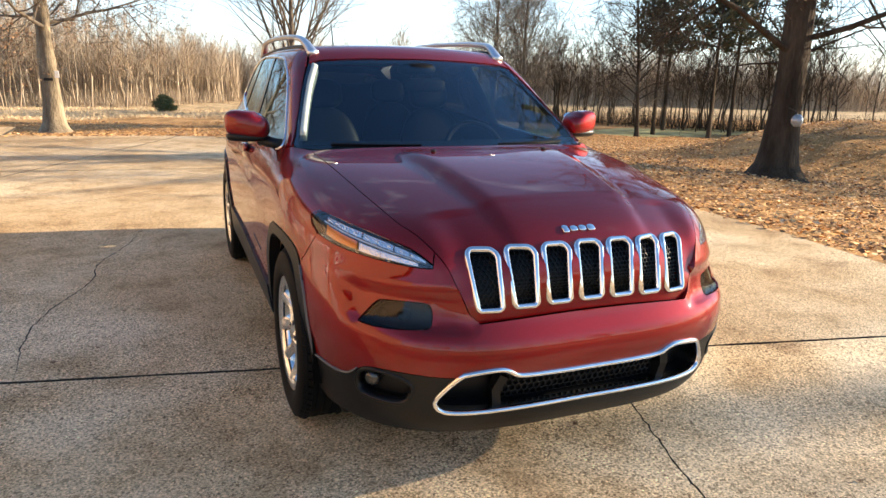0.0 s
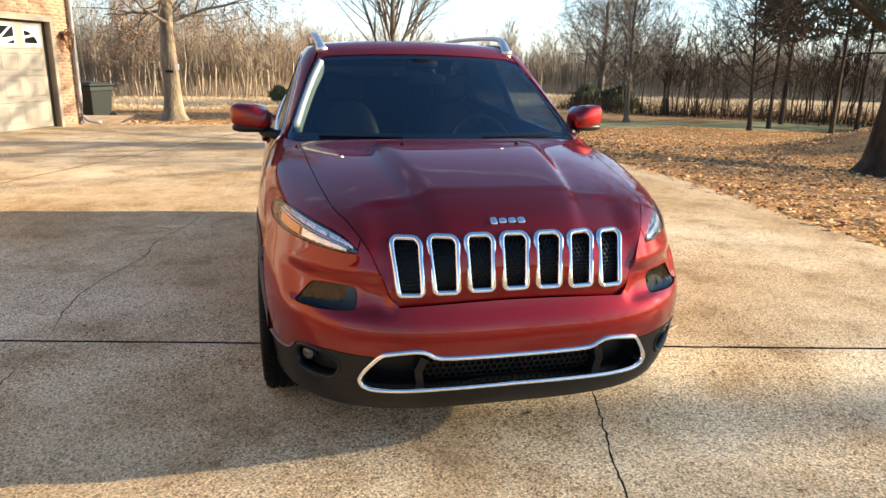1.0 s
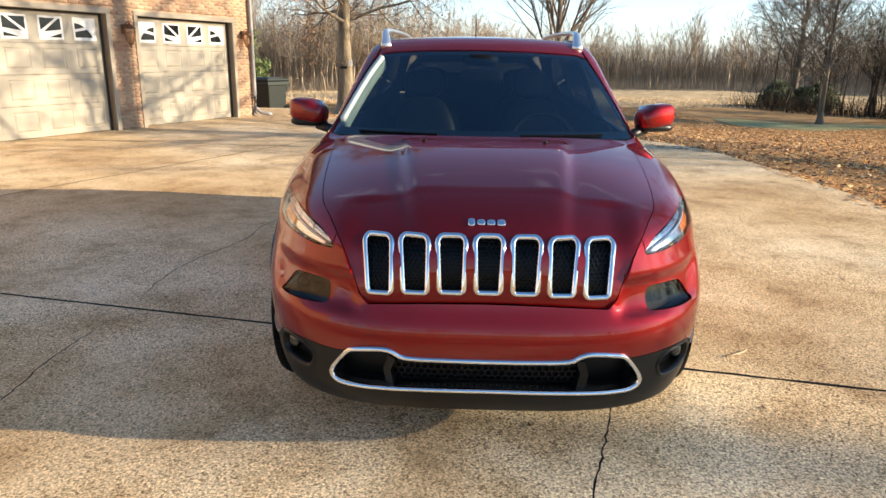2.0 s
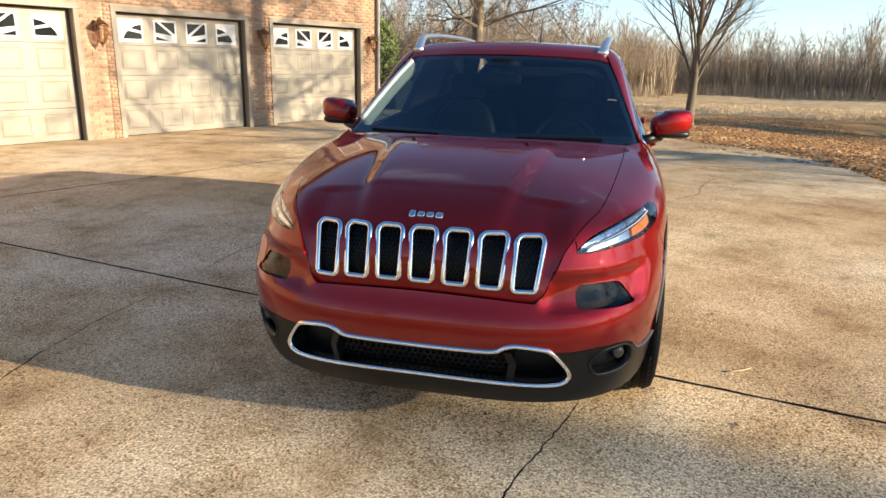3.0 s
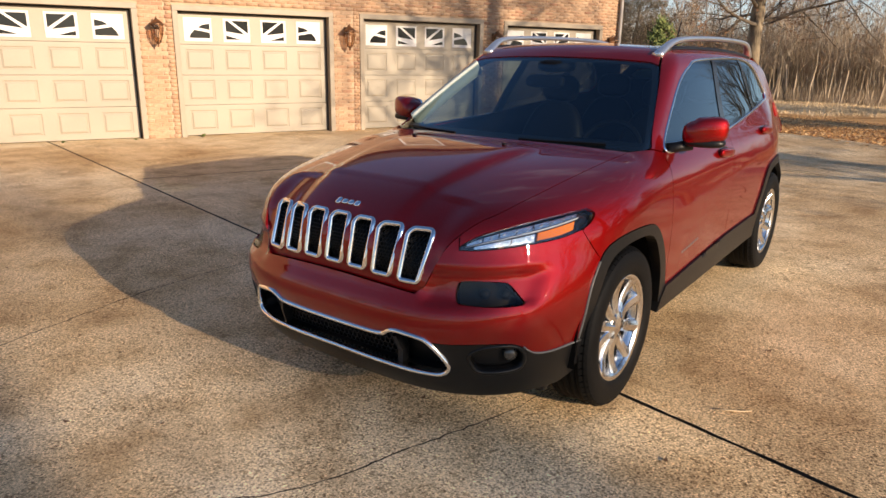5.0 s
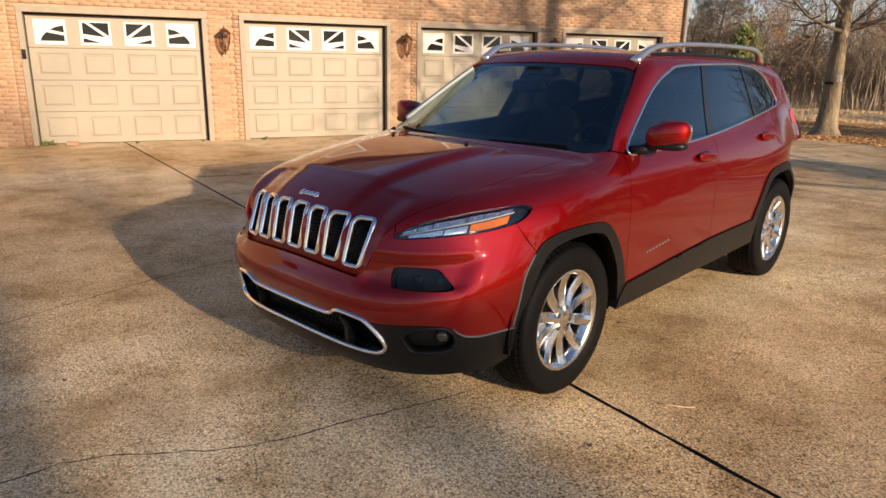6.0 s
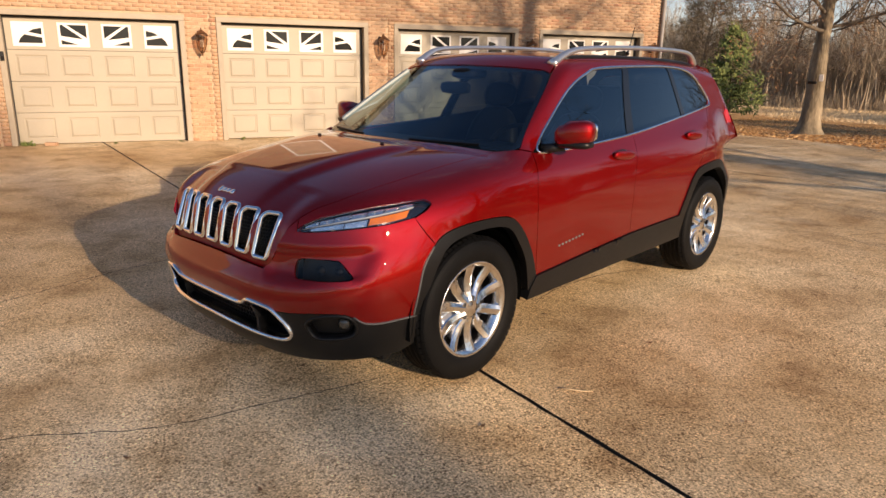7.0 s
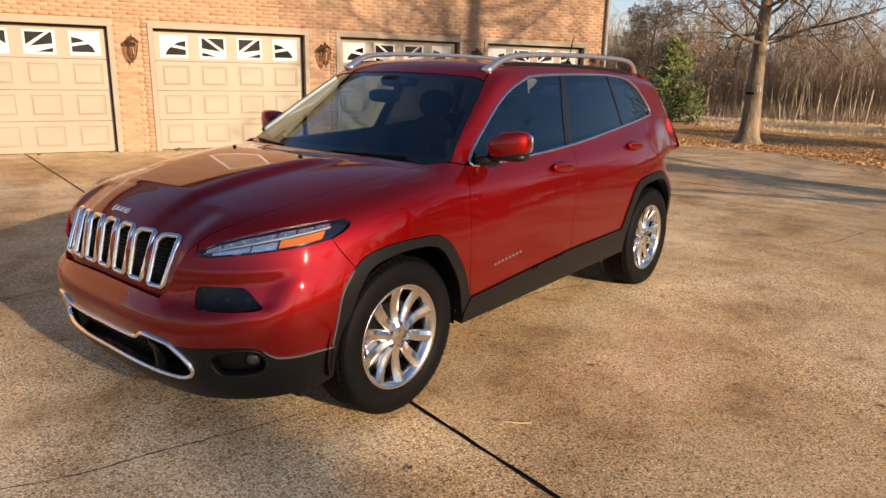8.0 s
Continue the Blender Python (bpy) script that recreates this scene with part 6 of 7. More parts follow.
# ---- trees ----
def grow(seed, height, girth, bole, limbs, levels, rise=(35, 75), droop=0.0, sides=(10, 6, 4, 3, 3), crook=0.16, reach=0.5, lean=(0, 0), kids=(0, 6, 5, 4), segs=(9, 6, 4, 3, 2), thick=0.019):
    """Vertices and quads of a bare tree, and the tips of its twigs."""
    r = random.Random(seed)
    V, F, tips = [], [], []

    def shoot(p, d, length, rad, level):
        n = segs[level]
        k = sides[min(level, len(sides) - 1)]
        pts, rads, q, e = [Vector(p)], [rad], Vector(p), Vector(d)
        for i in range(n):
            w = crook * (0.35 if level == 0 else 1.0)
            e = (e + Vector((r.uniform(-w, w), r.uniform(-w, w), r.uniform(-w, w) + (droop if level > 0 else 0.02)))).normalized()
            q = q + e * (length / n)
            pts.append(q.copy())
            rads.append(rad * (1 - 0.80 * (i + 1) / n) + 0.0035)
        if level == 0:
            # the foot spreads into the ground
            first = pts[1] - pts[0]
            rads[0] = rad * 2.3
            for at, wide_by in ((0.60, 1.05), (0.34, 1.22), (0.18, 1.62)):
                pts.insert(1, pts[0] + first * at)
                rads.insert(1, rad * wide_by)
        v, f = tube(pts, rads, k, cap=False)
        b = len(V)
        V.extend(v)
        F.extend([tuple(b + i for i in t) for t in f])
        if level >= levels:
            tips.append((pts[-1], e.copy()))
            return
        m = limbs if level == 0 else kids[min(level, len(kids) - 1)]
        for i in range(m):
            t = (bole + (1 - bole) * (i + r.random()) / m) if level == 0 else 0.18 + 0.80 * (i + r.random()) / m
            x = 3 + t * (len(pts) - 4) if level == 0 else t * (len(pts) - 1)
            i0 = min(int(x), len(pts) - 2)
            c = pts[i0].lerp(pts[i0 + 1], x - i0)
            rr = rads[i0] + (rads[i0 + 1] - rads[i0]) * (x - i0)
            ax = (pts[i0 + 1] - pts[i0]).normalized()
            az = r.uniform(0, 6.283) if level else 2.4 * i + r.uniform(-0.5, 0.5)
            perp = ax.orthogonal().normalized()
            perp = Matrix.Rotation(az, 3, ax) @ perp
            ang = radians(r.uniform(*rise))
            out = (ax * math.cos(ang) + perp * math.sin(ang)).normalized()
            ln = (height * reach * (1.1 - 0.62 * t) if level == 0 else length * r.uniform(0.35, 0.62) * (1.1 - 0.5 * t))
            shoot(c, out, ln, min(rr * 0.5, ln * thick + 0.003), level + 1)
    shoot(Vector((0, 0, -0.15)), Vector((lean[0], lean[1], 1)).normalized(), height, girth, 0)
    return V, F, tips


def leaf_cards(tips, share, size, seed, per=3):
    r = random.Random(seed)
    V, F = [], []
    for p, d in tips:
        if r.random() > share:
            continue
        for _ in range(per):
            c = p + Vector((r.gauss(0, 0.09), r.gauss(0, 0.09), r.gauss(-0.04, 0.09)))
            a = Vector((r.gauss(0, 1), r.gauss(0, 1), r.gauss(0, 1))).normalized()
            b = a.orthogonal().normalized() * size * r.uniform(0.3, 0.5)
            a = a * size * r.uniform(0.6, 1.1)
            k = len(V)
            V += [c - a * 0.5, c + b, c + a * 0.5, c - b]
            F.append((k, k + 1, k + 2, k + 3))
    return V, F


def plant(name, x, y, label, tree, bark, leaves=None, leaf_mat=None, turn=0.0, scale=1.0, limb=None):
    t = thing(name, label, "tree", m=Matrix.Translation((x, y, float(land_z(x, y)))) @ Matrix.Rotation(turn, 4, "Z") @ Matrix.Scale(scale, 4))
    V, F, _ = tree
    put("trunk", fast_mesh("trunk", V[:130], F[:120], bark, True), t, "grey-brown furrowed trunk")
    put("bare_canopy", fast_mesh("bare_canopy", V[130:], np.array(F[120:]) - 130, limb or bark, True), t, "bare spreading limbs and twigs")
    if leaves and leaves[0]:
        put("crown", fast_mesh("crown", leaves[0], leaves[1], leaf_mat), t, "sparse clinging brown leaves")
    return t


oak_a = grow(11, 12.0, 0.36, 0.19, 32, 4, (60, 88), 0.03, crook=0.14, reach=0.50, lean=(0.025, -0.02), kids=(0, 9, 6, 4), thick=0.011)
plant("oak_tree", 10.76, 8.06, "large oak with few brown leaves on a leafy lawn", oak_a, DARK_BARK, leaf_cards(oak_a[2], 0.16, 0.07, 1, 4), OAK_LEAF)
oak_b = grow(23, 13.0, 0.345, 0.27, 40, 4, (55, 86), 0.02, crook=0.17, reach=0.48, lean=(0.03, 0.0), kids=(0, 10, 7, 4), thick=0.012)
# limbs get a darker bark than the trunk: their shade in the colour
plant("oak_tree", -4.96, 25.9, "tall oak with a pale trunk and clinging brown leaves", oak_b, PALE_BARK, leaf_cards(oak_b[2], 0.6, 0.085, 2, 6), OAK_LEAF, 1.0, limb=BARK)
vase = grow(5, 7.5, 0.19, 0.20, 22, 3, (18, 40), 0.02, crook=0.07, reach=0.80, kids=(0, 12, 8, 4), thick=0.0095)
plant("ornamental_tree", 3.75, 26.3, "bare vase-shaped ornamental tree with upswept branches", vase, BARK)
slim = grow(31, 11.0, 0.15, 0.17, 46, 4, (26, 58), 0.02, crook=0.10, reach=0.42, kids=(0, 11, 7, 4), thick=0.007)
plant("young_tree", 20.3, 36.9, "slender bare lawn tree with fine spreading twigs", slim, BARK)
wide = grow(37, 12.5, 0.32, 0.16, 34, 4, (28, 66), 0.0, crook=0.13, reach=0.52, kids=(0, 10, 7, 3), thick=0.009)
plant("bare_tree", 25.9, 52.8, "broad bare tree at the edge of the field", wide, BARK)
low_tree = grow(43, 8.5, 0.13, 0.2, 34, 4, (40, 80), 0.0, crook=0.14, reach=0.52, kids=(0, 10, 6, 3), thick=0.009)
plant("bare_tree", 24.1, 30.0, "low dark bare tree beyond the lawn", low_tree, DARK_BARK)
# unseen trees on the sunny side, added to cast shade on the yard
shade_tree = grow(53, 22.0, 0.50, 0.64, 16, 3, (25, 60), 0.02, reach=0.17, kids=(0, 6, 4, 3))
for x, y, a, k in ((60.0, -9.75, 0.6, 1.0), (64.0, -11.6, 2.2, 1.02), (36.0, -6.6, 4.0, 0.70), (67.0, -12.6, 5.1, 1.05)):
    plant("unseen_shade_tree", x, y, "tall slender bare tree, unseen, added to shade the drive", shade_tree, BARK, None, None, a, k)
yard_shade_tree = grow(61, 12.0, 0.30, 0.25, 24, 3, (55, 92), 0.0, crook=0.16, reach=0.46, kids=(0, 10, 6, 3))
for x, y, a, k in ((38.0, 1.6, 1.9, 0.9), (22.0, 6.3, 0.4, 0.62), (24.5, 9.0, 3.0, 0.62)):
    plant("unseen_shade_tree", x, y, "broad bare tree, unseen, added to shade the far yard", yard_shade_tree, BARK, None, None, a, k)

russet = leaf_cards(oak_b[2], 0.5, 0.10, 4, 4)
plant("oak_tree", -17.6, 45.5, "oak thick with dull brown leaves before the woods", oak_b, BARK, russet, RUSSET, 2.4, 0.62)

feeder = thing("glass_feeder", "round clear glass feeder hung on the oak trunk", "bird feeder", m=Matrix.Translation((10.60, 7.55, 0.70)))
v, f = lathe([(0.0, -0.13), (0.06, -0.12), (0.11, -0.06), (0.12, 0.0), (0.10, 0.07), (0.05, 0.12), (0.0, 0.13)], 20)
put("globe", raw_mesh("globe", v, f, PLATE, True), feeder)
v, f = tube([(0, 0, 0.12), (0.02, 0.10, 0.2), (0.03, 0.28, 0.24)], 0.008, 6)
put("hook", raw_mesh("hook", v, f, IRON, True), feeder)
sign = thing("tag_plate", "small white tag nailed to the oak trunk", "tag", m=Matrix.Translation((-4.66, 25.45, 1.15)))
bm = bmesh.new()
box(bm, -0.07, -0.02, -0.12, 0.07, 0.02, 0.12, 0.01)
part("plate", bm, WHITE, sign)
bm = bmesh.new()
box(bm, -0.42, -0.10, -0.22, -0.12, -0.04, -0.12, 0.01)
part("strap", bm, PLASTIC, sign, "dark strap round the trunk")


def tuft_tree(seed, height, girth, spread, first, dense, card, flat=0.35):
    """An evergreen: a straight stem and whorls of boughs with needle clumps."""
    r = random.Random(seed)
    V, F = tube([(0, 0, -0.2), (0.02, 0, height * 0.5), (0, 0.02, height)], [girth, girth * 0.6, 0.02], 8)
    F = [f for f in F if len(f) == 4]
    L, G = [], []
    z = height * first
    while z < height * 0.98:
        t = (z - height * first) / (height * (1 - first))
        reach = spread * (1 - t)**0.75 * r.uniform(0.7, 1.1) + 0.12
        for b in range(5):
            a = r.uniform(0, 6.283)
            tip = Vector((math.cos(a) * reach, math.sin(a) * reach, z + reach * flat * r.uniform(0.2, 1.0)))
            v, f = tube([(0, 0, z), tip], [0.02 + 0.02 * (1 - t), 0.006], 3, cap=False)
            k = len(V)
            V += v
            F += [tuple(k + i for i in q) for q in f]
            for _ in range(int(dense * (0.35 + reach))):
                u = r.uniform(0.25, 1.05)
                c = Vector((0, 0, z)).lerp(tip, u) + Vector((r.gauss(0, 0.14), r.gauss(0, 0.14), r.gauss(0, 0.10)))
                d = Vector((r.gauss(0, 1), r.gauss(0, 1), r.gauss(0.3, 0.8))).normalized()
                w = d.orthogonal().normalized() * card * 0.16
                d = d * card * r.uniform(0.6, 1.2)
                k = len(L)
                L += [c - w, c + w, c + d + w * 0.3, c + d - w * 0.3]
                G.append((k, k + 1, k + 2, k + 3))
        z += height * 0.035
    return V, F, L, G


def evergreen(name, x, y, label, made, mat, turn=0.0, scale=1.0):
    V, F, L, G = made
    t = thing(name, label, "tree", m=Matrix.Translation((x, y, float(land_z(x, y)))) @ Matrix.Rotation(turn, 4, "Z") @ Matrix.Scale(scale, 4))
    put("trunk", fast_mesh("trunk", V, F, DARK_BARK, True), t)
    put("crown", fast_mesh("crown", L, G, mat), t)


pine = tuft_tree(3, 5.8, 0.10, 2.3, 0.08, 17, 0.30)
evergreen("pine_tree", -14.6, 42.5, "young green pine in front of bare woods", pine, NEEDLES)
tall_pine = tuft_tree(9, 13.0, 0.17, 2.5, 0.42, 12, 0.42)
for x, y, s_ in ((27.0, 32.2, 0.9), (29.6, 30.2, 1.0), (32.5, 31.5, 0.95), (30.5, 35.5, 1.05), (36.5, 30.5, 0.9)):
    evergreen("pine_tree", x, y, "tall dark pine behind the lawn", tall_pine, FAR_PINE, x, s_)
cedar = tuft_tree(15, 1.9, 0.06, 1.35, 0.03, 40, 0.24, 0.5)
for x, y, s_ in ((-1.0, 61.0, 0.72), (24.7, 52.4, 1.0), (26.4, 51.8, 0.85), (28.0, 52.6, 1.05)):
    evergreen("cedar_bush", x, y, "dark green cedar bush at the edge of the field", cedar, EVERGREEN, x, s_)

# far woods, one thicket of bare stems
def woods_tree(seed, height):
    """A slender forest tree: stem and limbs as bars, twigs as thin slips of wood."""
    r = random.Random(seed)
    V, F = [], []
    bend = [Vector((0, 0, -0.2))]
    for i in range(6):
        bend.append(bend[-1] + Vector((r.gauss(0, 0.13), r.gauss(0, 0.13), height / 6)))
    girth = height * r.uniform(0.0075, 0.0125)
    v, f = tube(bend, [girth * (1 - 0.14 * i) for i in range(7)], 4, cap=False)
    V += v
    F += f

    def slip(p, q, w):
        side = Vector((r.gauss(0, 1), r.gauss(0, 1), 0)).normalized() * w
        k = len(V)
        V.extend([p - side, p + side, q + side * 0.35, q - side * 0.35])
        F.append((k, k + 1, k + 2, k + 3))
    for i in range(13):
        t = 0.34 + 0.64 * (i + r.random()) / 13
        x = t * 6
        i0 = min(int(x), 5)
        p = bend[i0].lerp(bend[i0 + 1], x - i0)
        a, rise = r.uniform(0, 6.283), radians(r.uniform(28, 68))
        ln = height * 0.34 * (1.15 - 0.75 * t) * r.uniform(0.7, 1.25)
        d = Vector((math.cos(a) * math.cos(rise), math.sin(a) * math.cos(rise), math.sin(rise)))
        mid = p + d * ln * 0.5 + Vector((0, 0, -0.03 * ln))
        tip = p + d * ln + Vector((r.gauss(0, 0.1), r.gauss(0, 0.1), 0.12 * ln))
        v, f = tube([p, mid, tip], [girth * 0.42 * (1.1 - 0.6 * t), girth * 0.24, 0.006], 3, cap=False)
        k = len(V)
        V += v
        F += [tuple(k + j for j in q) for q in f]
        for _ in range(10):
            u = r.uniform(0.25, 1.0)
            c = p.lerp(mid, u * 2) if u < 0.5 else mid.lerp(tip, u * 2 - 1)
            e = (d + Vector((r.gauss(0, 0.55), r.gauss(0, 0.55), r.gauss(0.15, 0.4)))).normalized()
            l2 = ln * r.uniform(0.22, 0.5)
            end = c + e * l2
            slip(c, end, 0.015)
            for _ in range(4):
                c2 = c.lerp(end, r.uniform(0.3, 1.0))
                g = (e + Vector((r.gauss(0, 0.6), r.gauss(0, 0.6), r.gauss(0.1, 0.45)))).normalized()
                slip(c2, c2 + g * l2 * r.uniform(0.35, 0.75), 0.011)
    return V, F


kinds = [woods_tree(100 + i, h) for i, h in enumerate((9.5, 10.5, 8.5, 11.0, 10.0, 9.0, 9.8, 8.0))]
kinds = [(np.array([tuple(p) for p in k[0]], np.float32), np.array(k[1], np.int32)) for k in kinds]
r = random.Random(77)
spots = []
for i in range(560):
    x = r.uniform(-75, 6)
    spots.append((x, 66 + r.uniform(0, 20) + 0.05 * abs(x) + max(0, x + 4) * 1.2, r.uniform(0.72, 1.05) * (1 - 0.22 * min(1, max(0, (x + 14) / 18)))))
for i in range(430):
    x = r.uniform(2, 110)
    spots.append((x, 92 - 0.25 * (x - 14) + r.uniform(0, 16), r.uniform(0.60, 0.92)))
hedge_start = len(spots)
for i in range(140):
    u = r.random()
    p = Vector((24, 50)).lerp(Vector((40, 31)), u) if r.random() < 0.6 else Vector((40, 31)).lerp(Vector((75, 28)), u)
    spots.append((p.x + r.gauss(0, 1.2), p.y + r.gauss(0, 1.2), r.uniform(0.4, 0.85)))
hedge_spots, spots = spots[hedge_start:], spots[:hedge_start]
# unseen ring of trees, added to cut sky light and fill car reflections
for i in range(130):
    a = radians(r.uniform(75, 265))
    south = a > radians(125)
    d = r.uniform(45, 65) if south else r.uniform(70, 95)
    spots.append((d * math.sin(a), d * math.cos(a), r.uniform(1.0, 1.35) if south else r.uniform(0.65, 0.9)))


def thicket(name, places, material, label, category):
    """Many bare trees joined into one mesh."""
    allv, allf, base = [], [], 0
    for x, y, s_ in places:
        v, f = kinds[r.randrange(len(kinds))]
        a = r.uniform(0, 6.283)
        c, s = math.cos(a), math.sin(a)
        q = np.stack([(v[:, 0] * c - v[:, 1] * s) * s_ + x, (v[:, 0] * s + v[:, 1] * c) * s_ + y, v[:, 2] * s_ * r.uniform(0.85, 1.1) + float(land_z(x, y))], 1)
        allv.append(q)
        allf.append(f + base)
        base += len(v)
    tagged(put(name, fast_mesh(name, np.vstack(allv), np.vstack(allf), material)), label, category, kind="stuff")


thicket("woods", spots[70:], TWIG_BROWN, "far bare winter woods of thin brown stems, with an added unseen ring", "woods")
thicket("pale_woods", spots[:70], PALE_WOODS, "pale grey bare stems among the far winter woods", "woods")
thicket("hedgerow", hedge_spots, DARK_BARK, "dark bare hedgerow of low trees behind the lawn", "hedgerow")

# brush at the foot of the woods
rs = np.random.RandomState(5)


def ribbons(name, bx, by, ht, wd, lean, material, label, category):
    """Thin upright stems, joined into one mesh."""
    n = len(bx)
    bz = land_z(bx, by)
    lx, ly, az = rs.normal(0, lean, n) * ht, rs.normal(0, lean, n) * ht, rs.uniform(0, math.pi, n)
    cx, cy = np.cos(az) * wd, np.sin(az) * wd
    quad = np.stack([np.stack([bx - cx, by - cy, bz - 0.1], 1), np.stack([bx + cx, by + cy, bz - 0.1], 1), np.stack([bx + lx + cx * 0.3, by + ly + cy * 0.3, bz + ht], 1), np.stack([bx + lx - cx * 0.3, by + ly - cy * 0.3, bz + ht], 1)], 1)
    tagged(put(name, fast_mesh(name, quad.reshape(-1, 3), np.arange(4 * n).reshape(-1, 4), material)), label, category, kind="stuff")


n = 60000
west = rs.rand(n) < 0.66
bx = np.where(west, rs.uniform(-80, 6, n), rs.uniform(4, 110, n))
depth = rs.rand(n)
by = np.where(west, 67 + depth * 22 + np.maximum(0, bx + 4) * 1.2, 90 - 0.25 * (bx - 14) + depth * 14)
tall = rs.rand(n) < 0.5
ribbons("brush", bx, by, np.where(tall & (depth > 0.35), rs.uniform(1.5, 5.5, n), rs.uniform(0.3, 1.6, n)), rs.uniform(0.006, 0.020, n), 0.30, TWIG_BROWN, "brown winter undergrowth and saplings at the foot of the woods", "undergrowth")
n = 26000
bx = rs.uniform(-85, 8, n)
ribbons("back_brush", bx, 86 + rs.rand(n) * 10, rs.uniform(2.5, 7.0, n), rs.uniform(0.015, 0.045, n), 0.16, TWIG_BROWN, "close-set brown stems deep in the winter woods", "undergrowth")
n = 20000
bx = rs.uniform(2, 115, n)
ribbons("far_brush", bx, 104 - 0.25 * (bx - 14) + rs.rand(n) * 8, rs.uniform(2.0, 6.5, n), rs.uniform(0.02, 0.06, n), 0.16, TWIG_BROWN, "close-set brown stems of the woods beyond the field", "undergrowth")
n = 9000
u = rs.rand(n)
hx, hy = np.where(u < 0.5, 22 + u * 40, 42 + (u - 0.5) * 80), np.where(u < 0.5, 52 - u * 42, 31 - (u - 0.5) * 4)
ribbons("hedge_brush", hx + rs.normal(0, 1.1, n), hy + rs.normal(0, 1.1, n), rs.uniform(0.3, 1.5, n), rs.uniform(0.008, 0.024, n), 0.45, DARK_BARK, "dark tangled brush along the hedgerow", "undergrowth")

# a strip of short green grass between the leaves and the hedgerow
def strip_edges(x):
    """Near and far edge of the mown strip."""
    return 30.6 + 0.9 * np.sin(x * 0.21) + 0.5 * np.sin(x * 0.63 + 1) + 0.02 * (x - 14)**1.2, 37.2 + 0.8 * np.sin(x * 0.17 + 2) - 0.03 * (x - 14)


sx, st = np.meshgrid(np.linspace(14, 44, 61), np.linspace(0, 1, 13))
e0, e1 = strip_edges(sx)
sy = e0 + (e1 - e0) * st
k0 = (np.arange(12)[:, None] * 61 + np.arange(60)[None]).ravel()
strip_v = np.stack([sx.ravel(), sy.ravel(), land_z(sx, sy).ravel() + 0.03], 1)
tagged(put("grass_strip", fast_mesh("grass_strip", strip_v, np.stack([k0, k0 + 1, k0 + 62, k0 + 61], 1), MOWN, True)), "strip of short pale green grass beside the leaves", "lawn", kind="structure")

# fallen leaves
n = 240000
lx, ly = rs.uniform(-20, 34, n * 3), rs.uniform(-3, 45, n * 3)
gap = yard_gap(lx, ly)
dens = np.where(gap < -0.12, 0.0, np.clip(1.2 - np.maximum(gap, 0) / 60.0, 0.05, 1))
clump = 0.5 + 0.5 * np.sin(lx * 1.7 + 2 * np.sin(ly * 0.8)) * np.sin(ly * 1.3 + lx * 0.4)
keep = (rs.rand(n * 3) < dens * (0.35 + 0.65 * clump)) & ~((lx * WN[0] + ly * WN[1] < FACE + 0.4) & (lx * WD[0] + ly * WD[1] < END + 0.2))
near_edge, far_edge = strip_edges(np.maximum(lx, 14))
keep &= ~((lx > 13) & (ly > near_edge + 0.6))
lx, ly = lx[keep][:n], ly[keep][:n]
n = len(lx)
size, az = rs.uniform(0.024, 0.052, n), rs.uniform(0, 6.283, n)
lz = land_z(lx, ly) + 0.012 + rs.rand(n) * 0.03
ca, sa_ = np.cos(az) * size, np.sin(az) * size
tip, curl = rs.normal(0, 0.35, n) * size, rs.uniform(0.1, 0.7, n) * size
p = [np.stack([lx - ca, ly - sa_, lz + curl], 1), np.stack([lx + sa_ * 0.5, ly - ca * 0.5, lz + tip * 0.6], 1), np.stack([lx + ca, ly + sa_, lz + curl * 0.7], 1), np.stack([lx - sa_ * 0.5, ly + ca * 0.5, lz - tip * 0.6], 1)]
tagged(put("fallen_leaves", fast_mesh("fallen_leaves", np.stack(p, 1).reshape(-1, 3), np.arange(4 * n).reshape(-1, 4), LEAVES)), "carpet of curled orange and tan oak leaves", "leaves", kind="stuff")

# dry grass of the field
n = 48000
gx, gy = rs.uniform(-60, 60, n), rs.uniform(49, 67, n)
gz = land_z(gx, gy)
ht = rs.uniform(0.04, 0.20, n)
az, ll = rs.uniform(0, math.pi, n), rs.normal(0, 0.12, n)
wd = rs.uniform(0.010, 0.035, n)
cx, cy = np.cos(az) * wd, np.sin(az) * wd
quad = np.stack([np.stack([gx - cx, gy - cy, gz - 0.05], 1), np.stack([gx + cx, gy + cy, gz - 0.05], 1), np.stack([gx + cx * 0.3 + ll, gy + ll, gz + ht], 1), np.stack([gx - cx * 0.3 + ll, gy + ll, gz + ht], 1)], 1)
tagged(put("field_grass", fast_mesh("field_grass", quad.reshape(-1, 3), np.arange(4 * n).reshape(-1, 4), STRAW)), "tall dry straw-coloured field grass", "grass", kind="stuff")

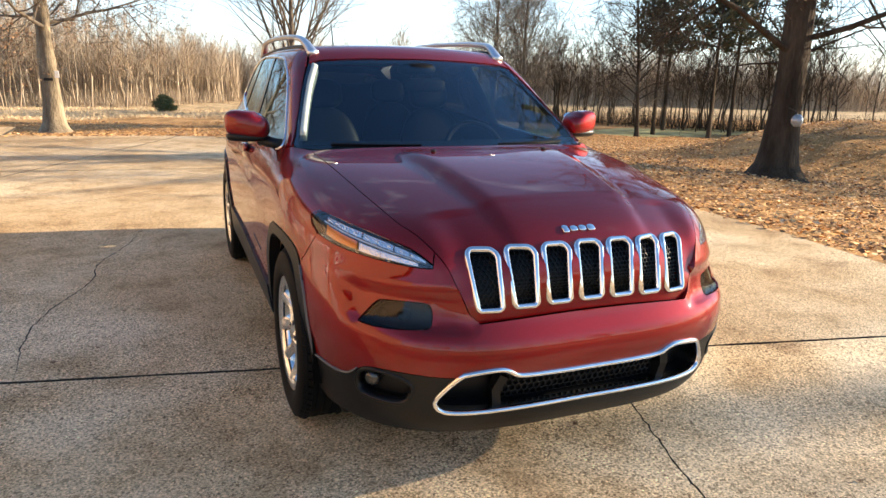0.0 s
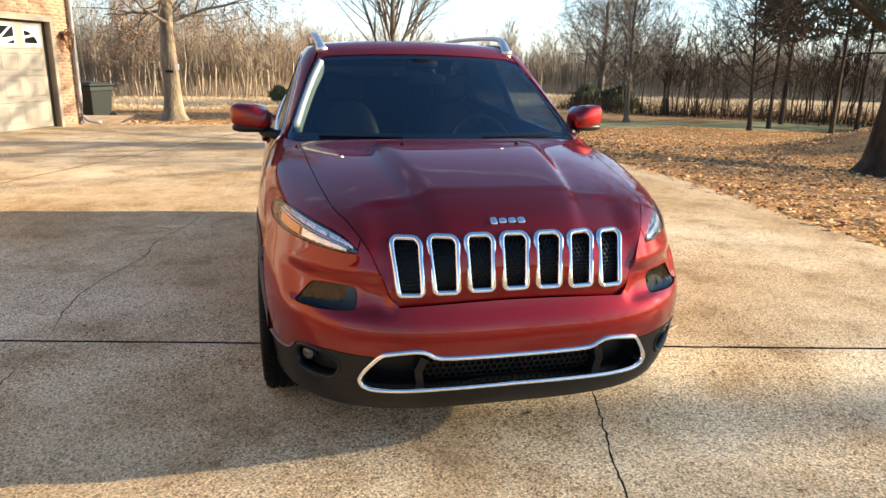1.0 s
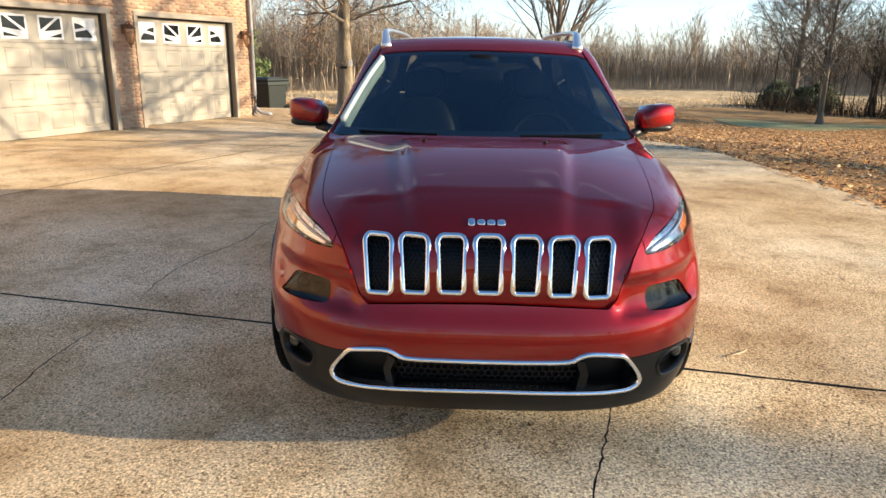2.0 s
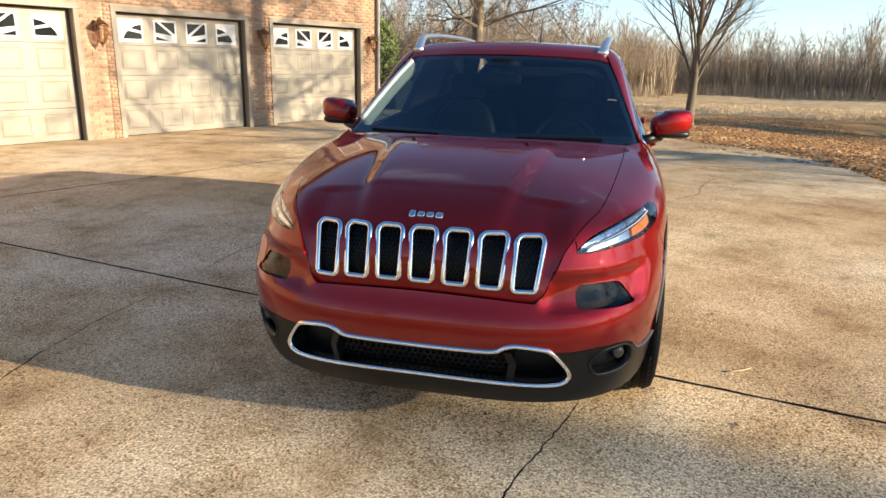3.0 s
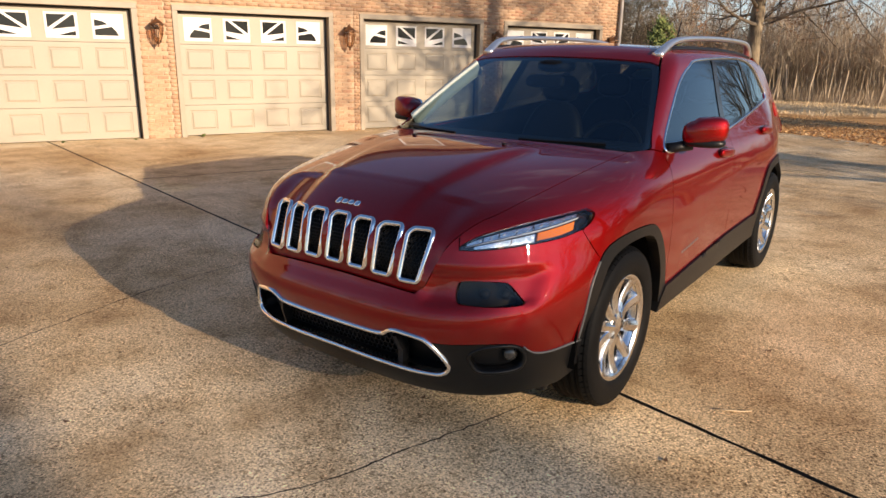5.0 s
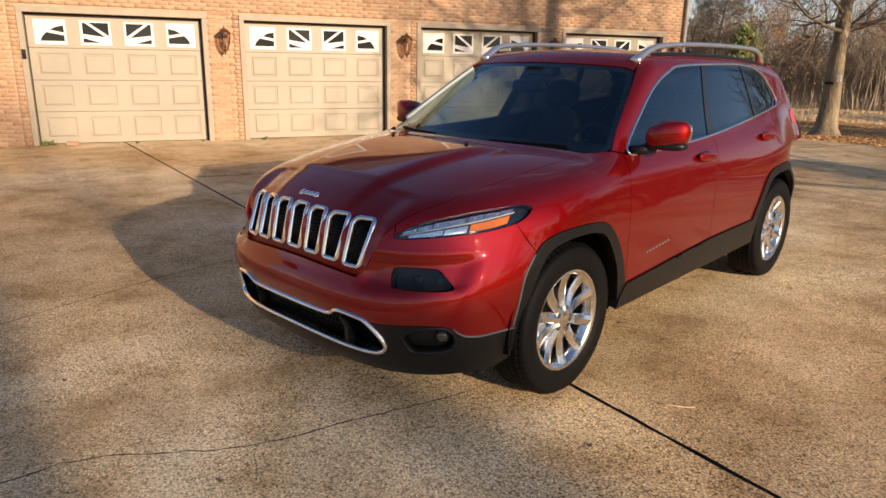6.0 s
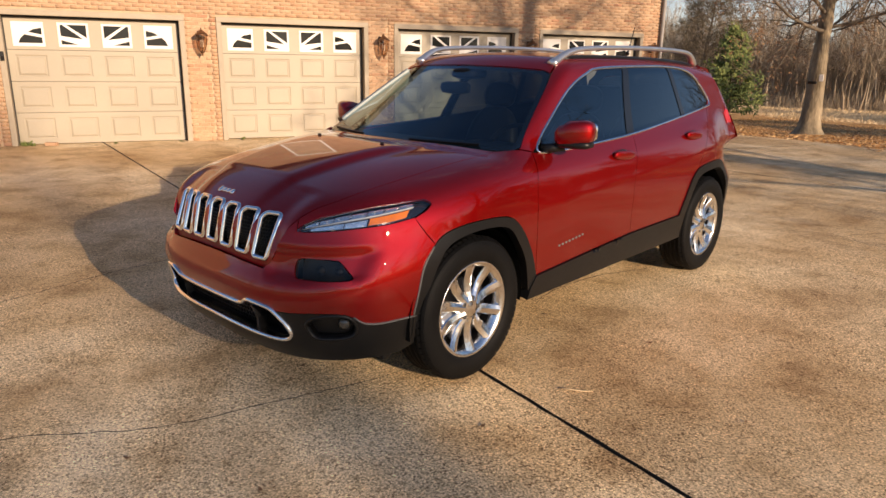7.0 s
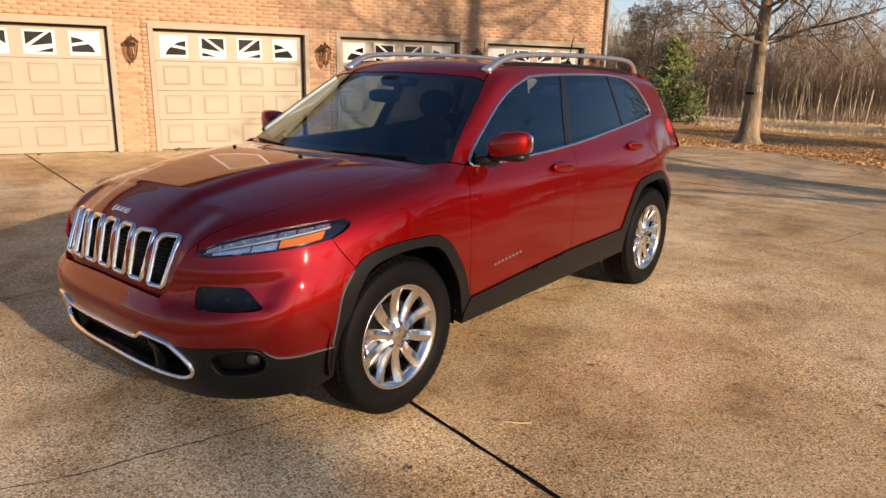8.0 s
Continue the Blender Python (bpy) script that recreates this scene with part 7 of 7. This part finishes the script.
# a far white farmhouse
house = thing("farmhouse", "far white farmhouse with a grey roof", "house", m=pose(23.5, 124.5, -1.6, 0, 0, 20))
bm = bmesh.new()
box(bm, -3.2, -2.2, -1, 3.2, 2.2, 2.4)
part("wall", bm, SIDING, house)
put("roof", raw_mesh("roof", [(-3.5, -2.6, 2.4), (3.5, -2.6, 2.4), (3.5, 2.6, 2.4), (-3.5, 2.6, 2.4), (-3.5, 0, 3.9), (3.5, 0, 3.9)], [(0, 1, 5, 4), (2, 3, 4, 5), (0, 4, 3), (1, 2, 5), (0, 3, 2, 1)], SHINGLE), house)
for x in (-1.8, 1.8):
    bm = bmesh.new()
    box(bm, x - 0.5, -2.24, 0.5, x + 0.5, -2.2, 1.7)
    part("window", bm, DARK_PANE, house)

# small litter on the concrete
stick = put("dry_stick", raw_mesh("dry_stick", *tube([(-0.10, 0.02, 0.012), (-0.03, 0.0, 0.016), (0.06, -0.005, 0.014), (0.13, 0.012, 0.012)], [0.004, 0.006, 0.005, 0.002], 6), STRAW, True), None, "", pose(1.37, 0.235, 0, 0, 0, 35) @ Matrix.Scale(0.7, 4))
tagged(stick, "dry tan leaf stalk lying on the concrete", "stick")
n = 300
qx, qy = rs.uniform(-7, 4.1, n), rs.uniform(-3, 12, n)
size, az = rs.uniform(0.008, 0.022, n), rs.uniform(0, 6.283, n)
ca, sa_ = np.cos(az) * size, np.sin(az) * size
p = [np.stack([qx - ca, qy - sa_, 0.004 + size * 0.2], 1), np.stack([qx + sa_ * 0.5, qy - ca * 0.5, 0 * qx + 0.003], 1), np.stack([qx + ca, qy + sa_, 0.004 + size * 0.3], 1), np.stack([qx - sa_ * 0.5, qy + ca * 0.5, 0 * qx + 0.003], 1)]
tagged(put("yard_litter", fast_mesh("yard_litter", np.stack(p, 1).reshape(-1, 3), np.arange(4 * n).reshape(-1, 4), OAK_LEAF)), "small brown leaf scraps on the concrete", "leaves", kind="stuff")

# bricks of the piers between the doors, nearest the yard
shared = {}
for p, q, z0, x1 in singles:
    key = (round(q - p, 3), round(x1 - FACE, 3))
    if key not in shared:
        shared[key] = raw_mesh("brick", brick_block(0, q - p, 0, BH, key[1], -0.02), BRICK_FACES, BRICK)
    put("brick", shared[key], garage, "", Matrix.Translation((FACE, p, z0)))
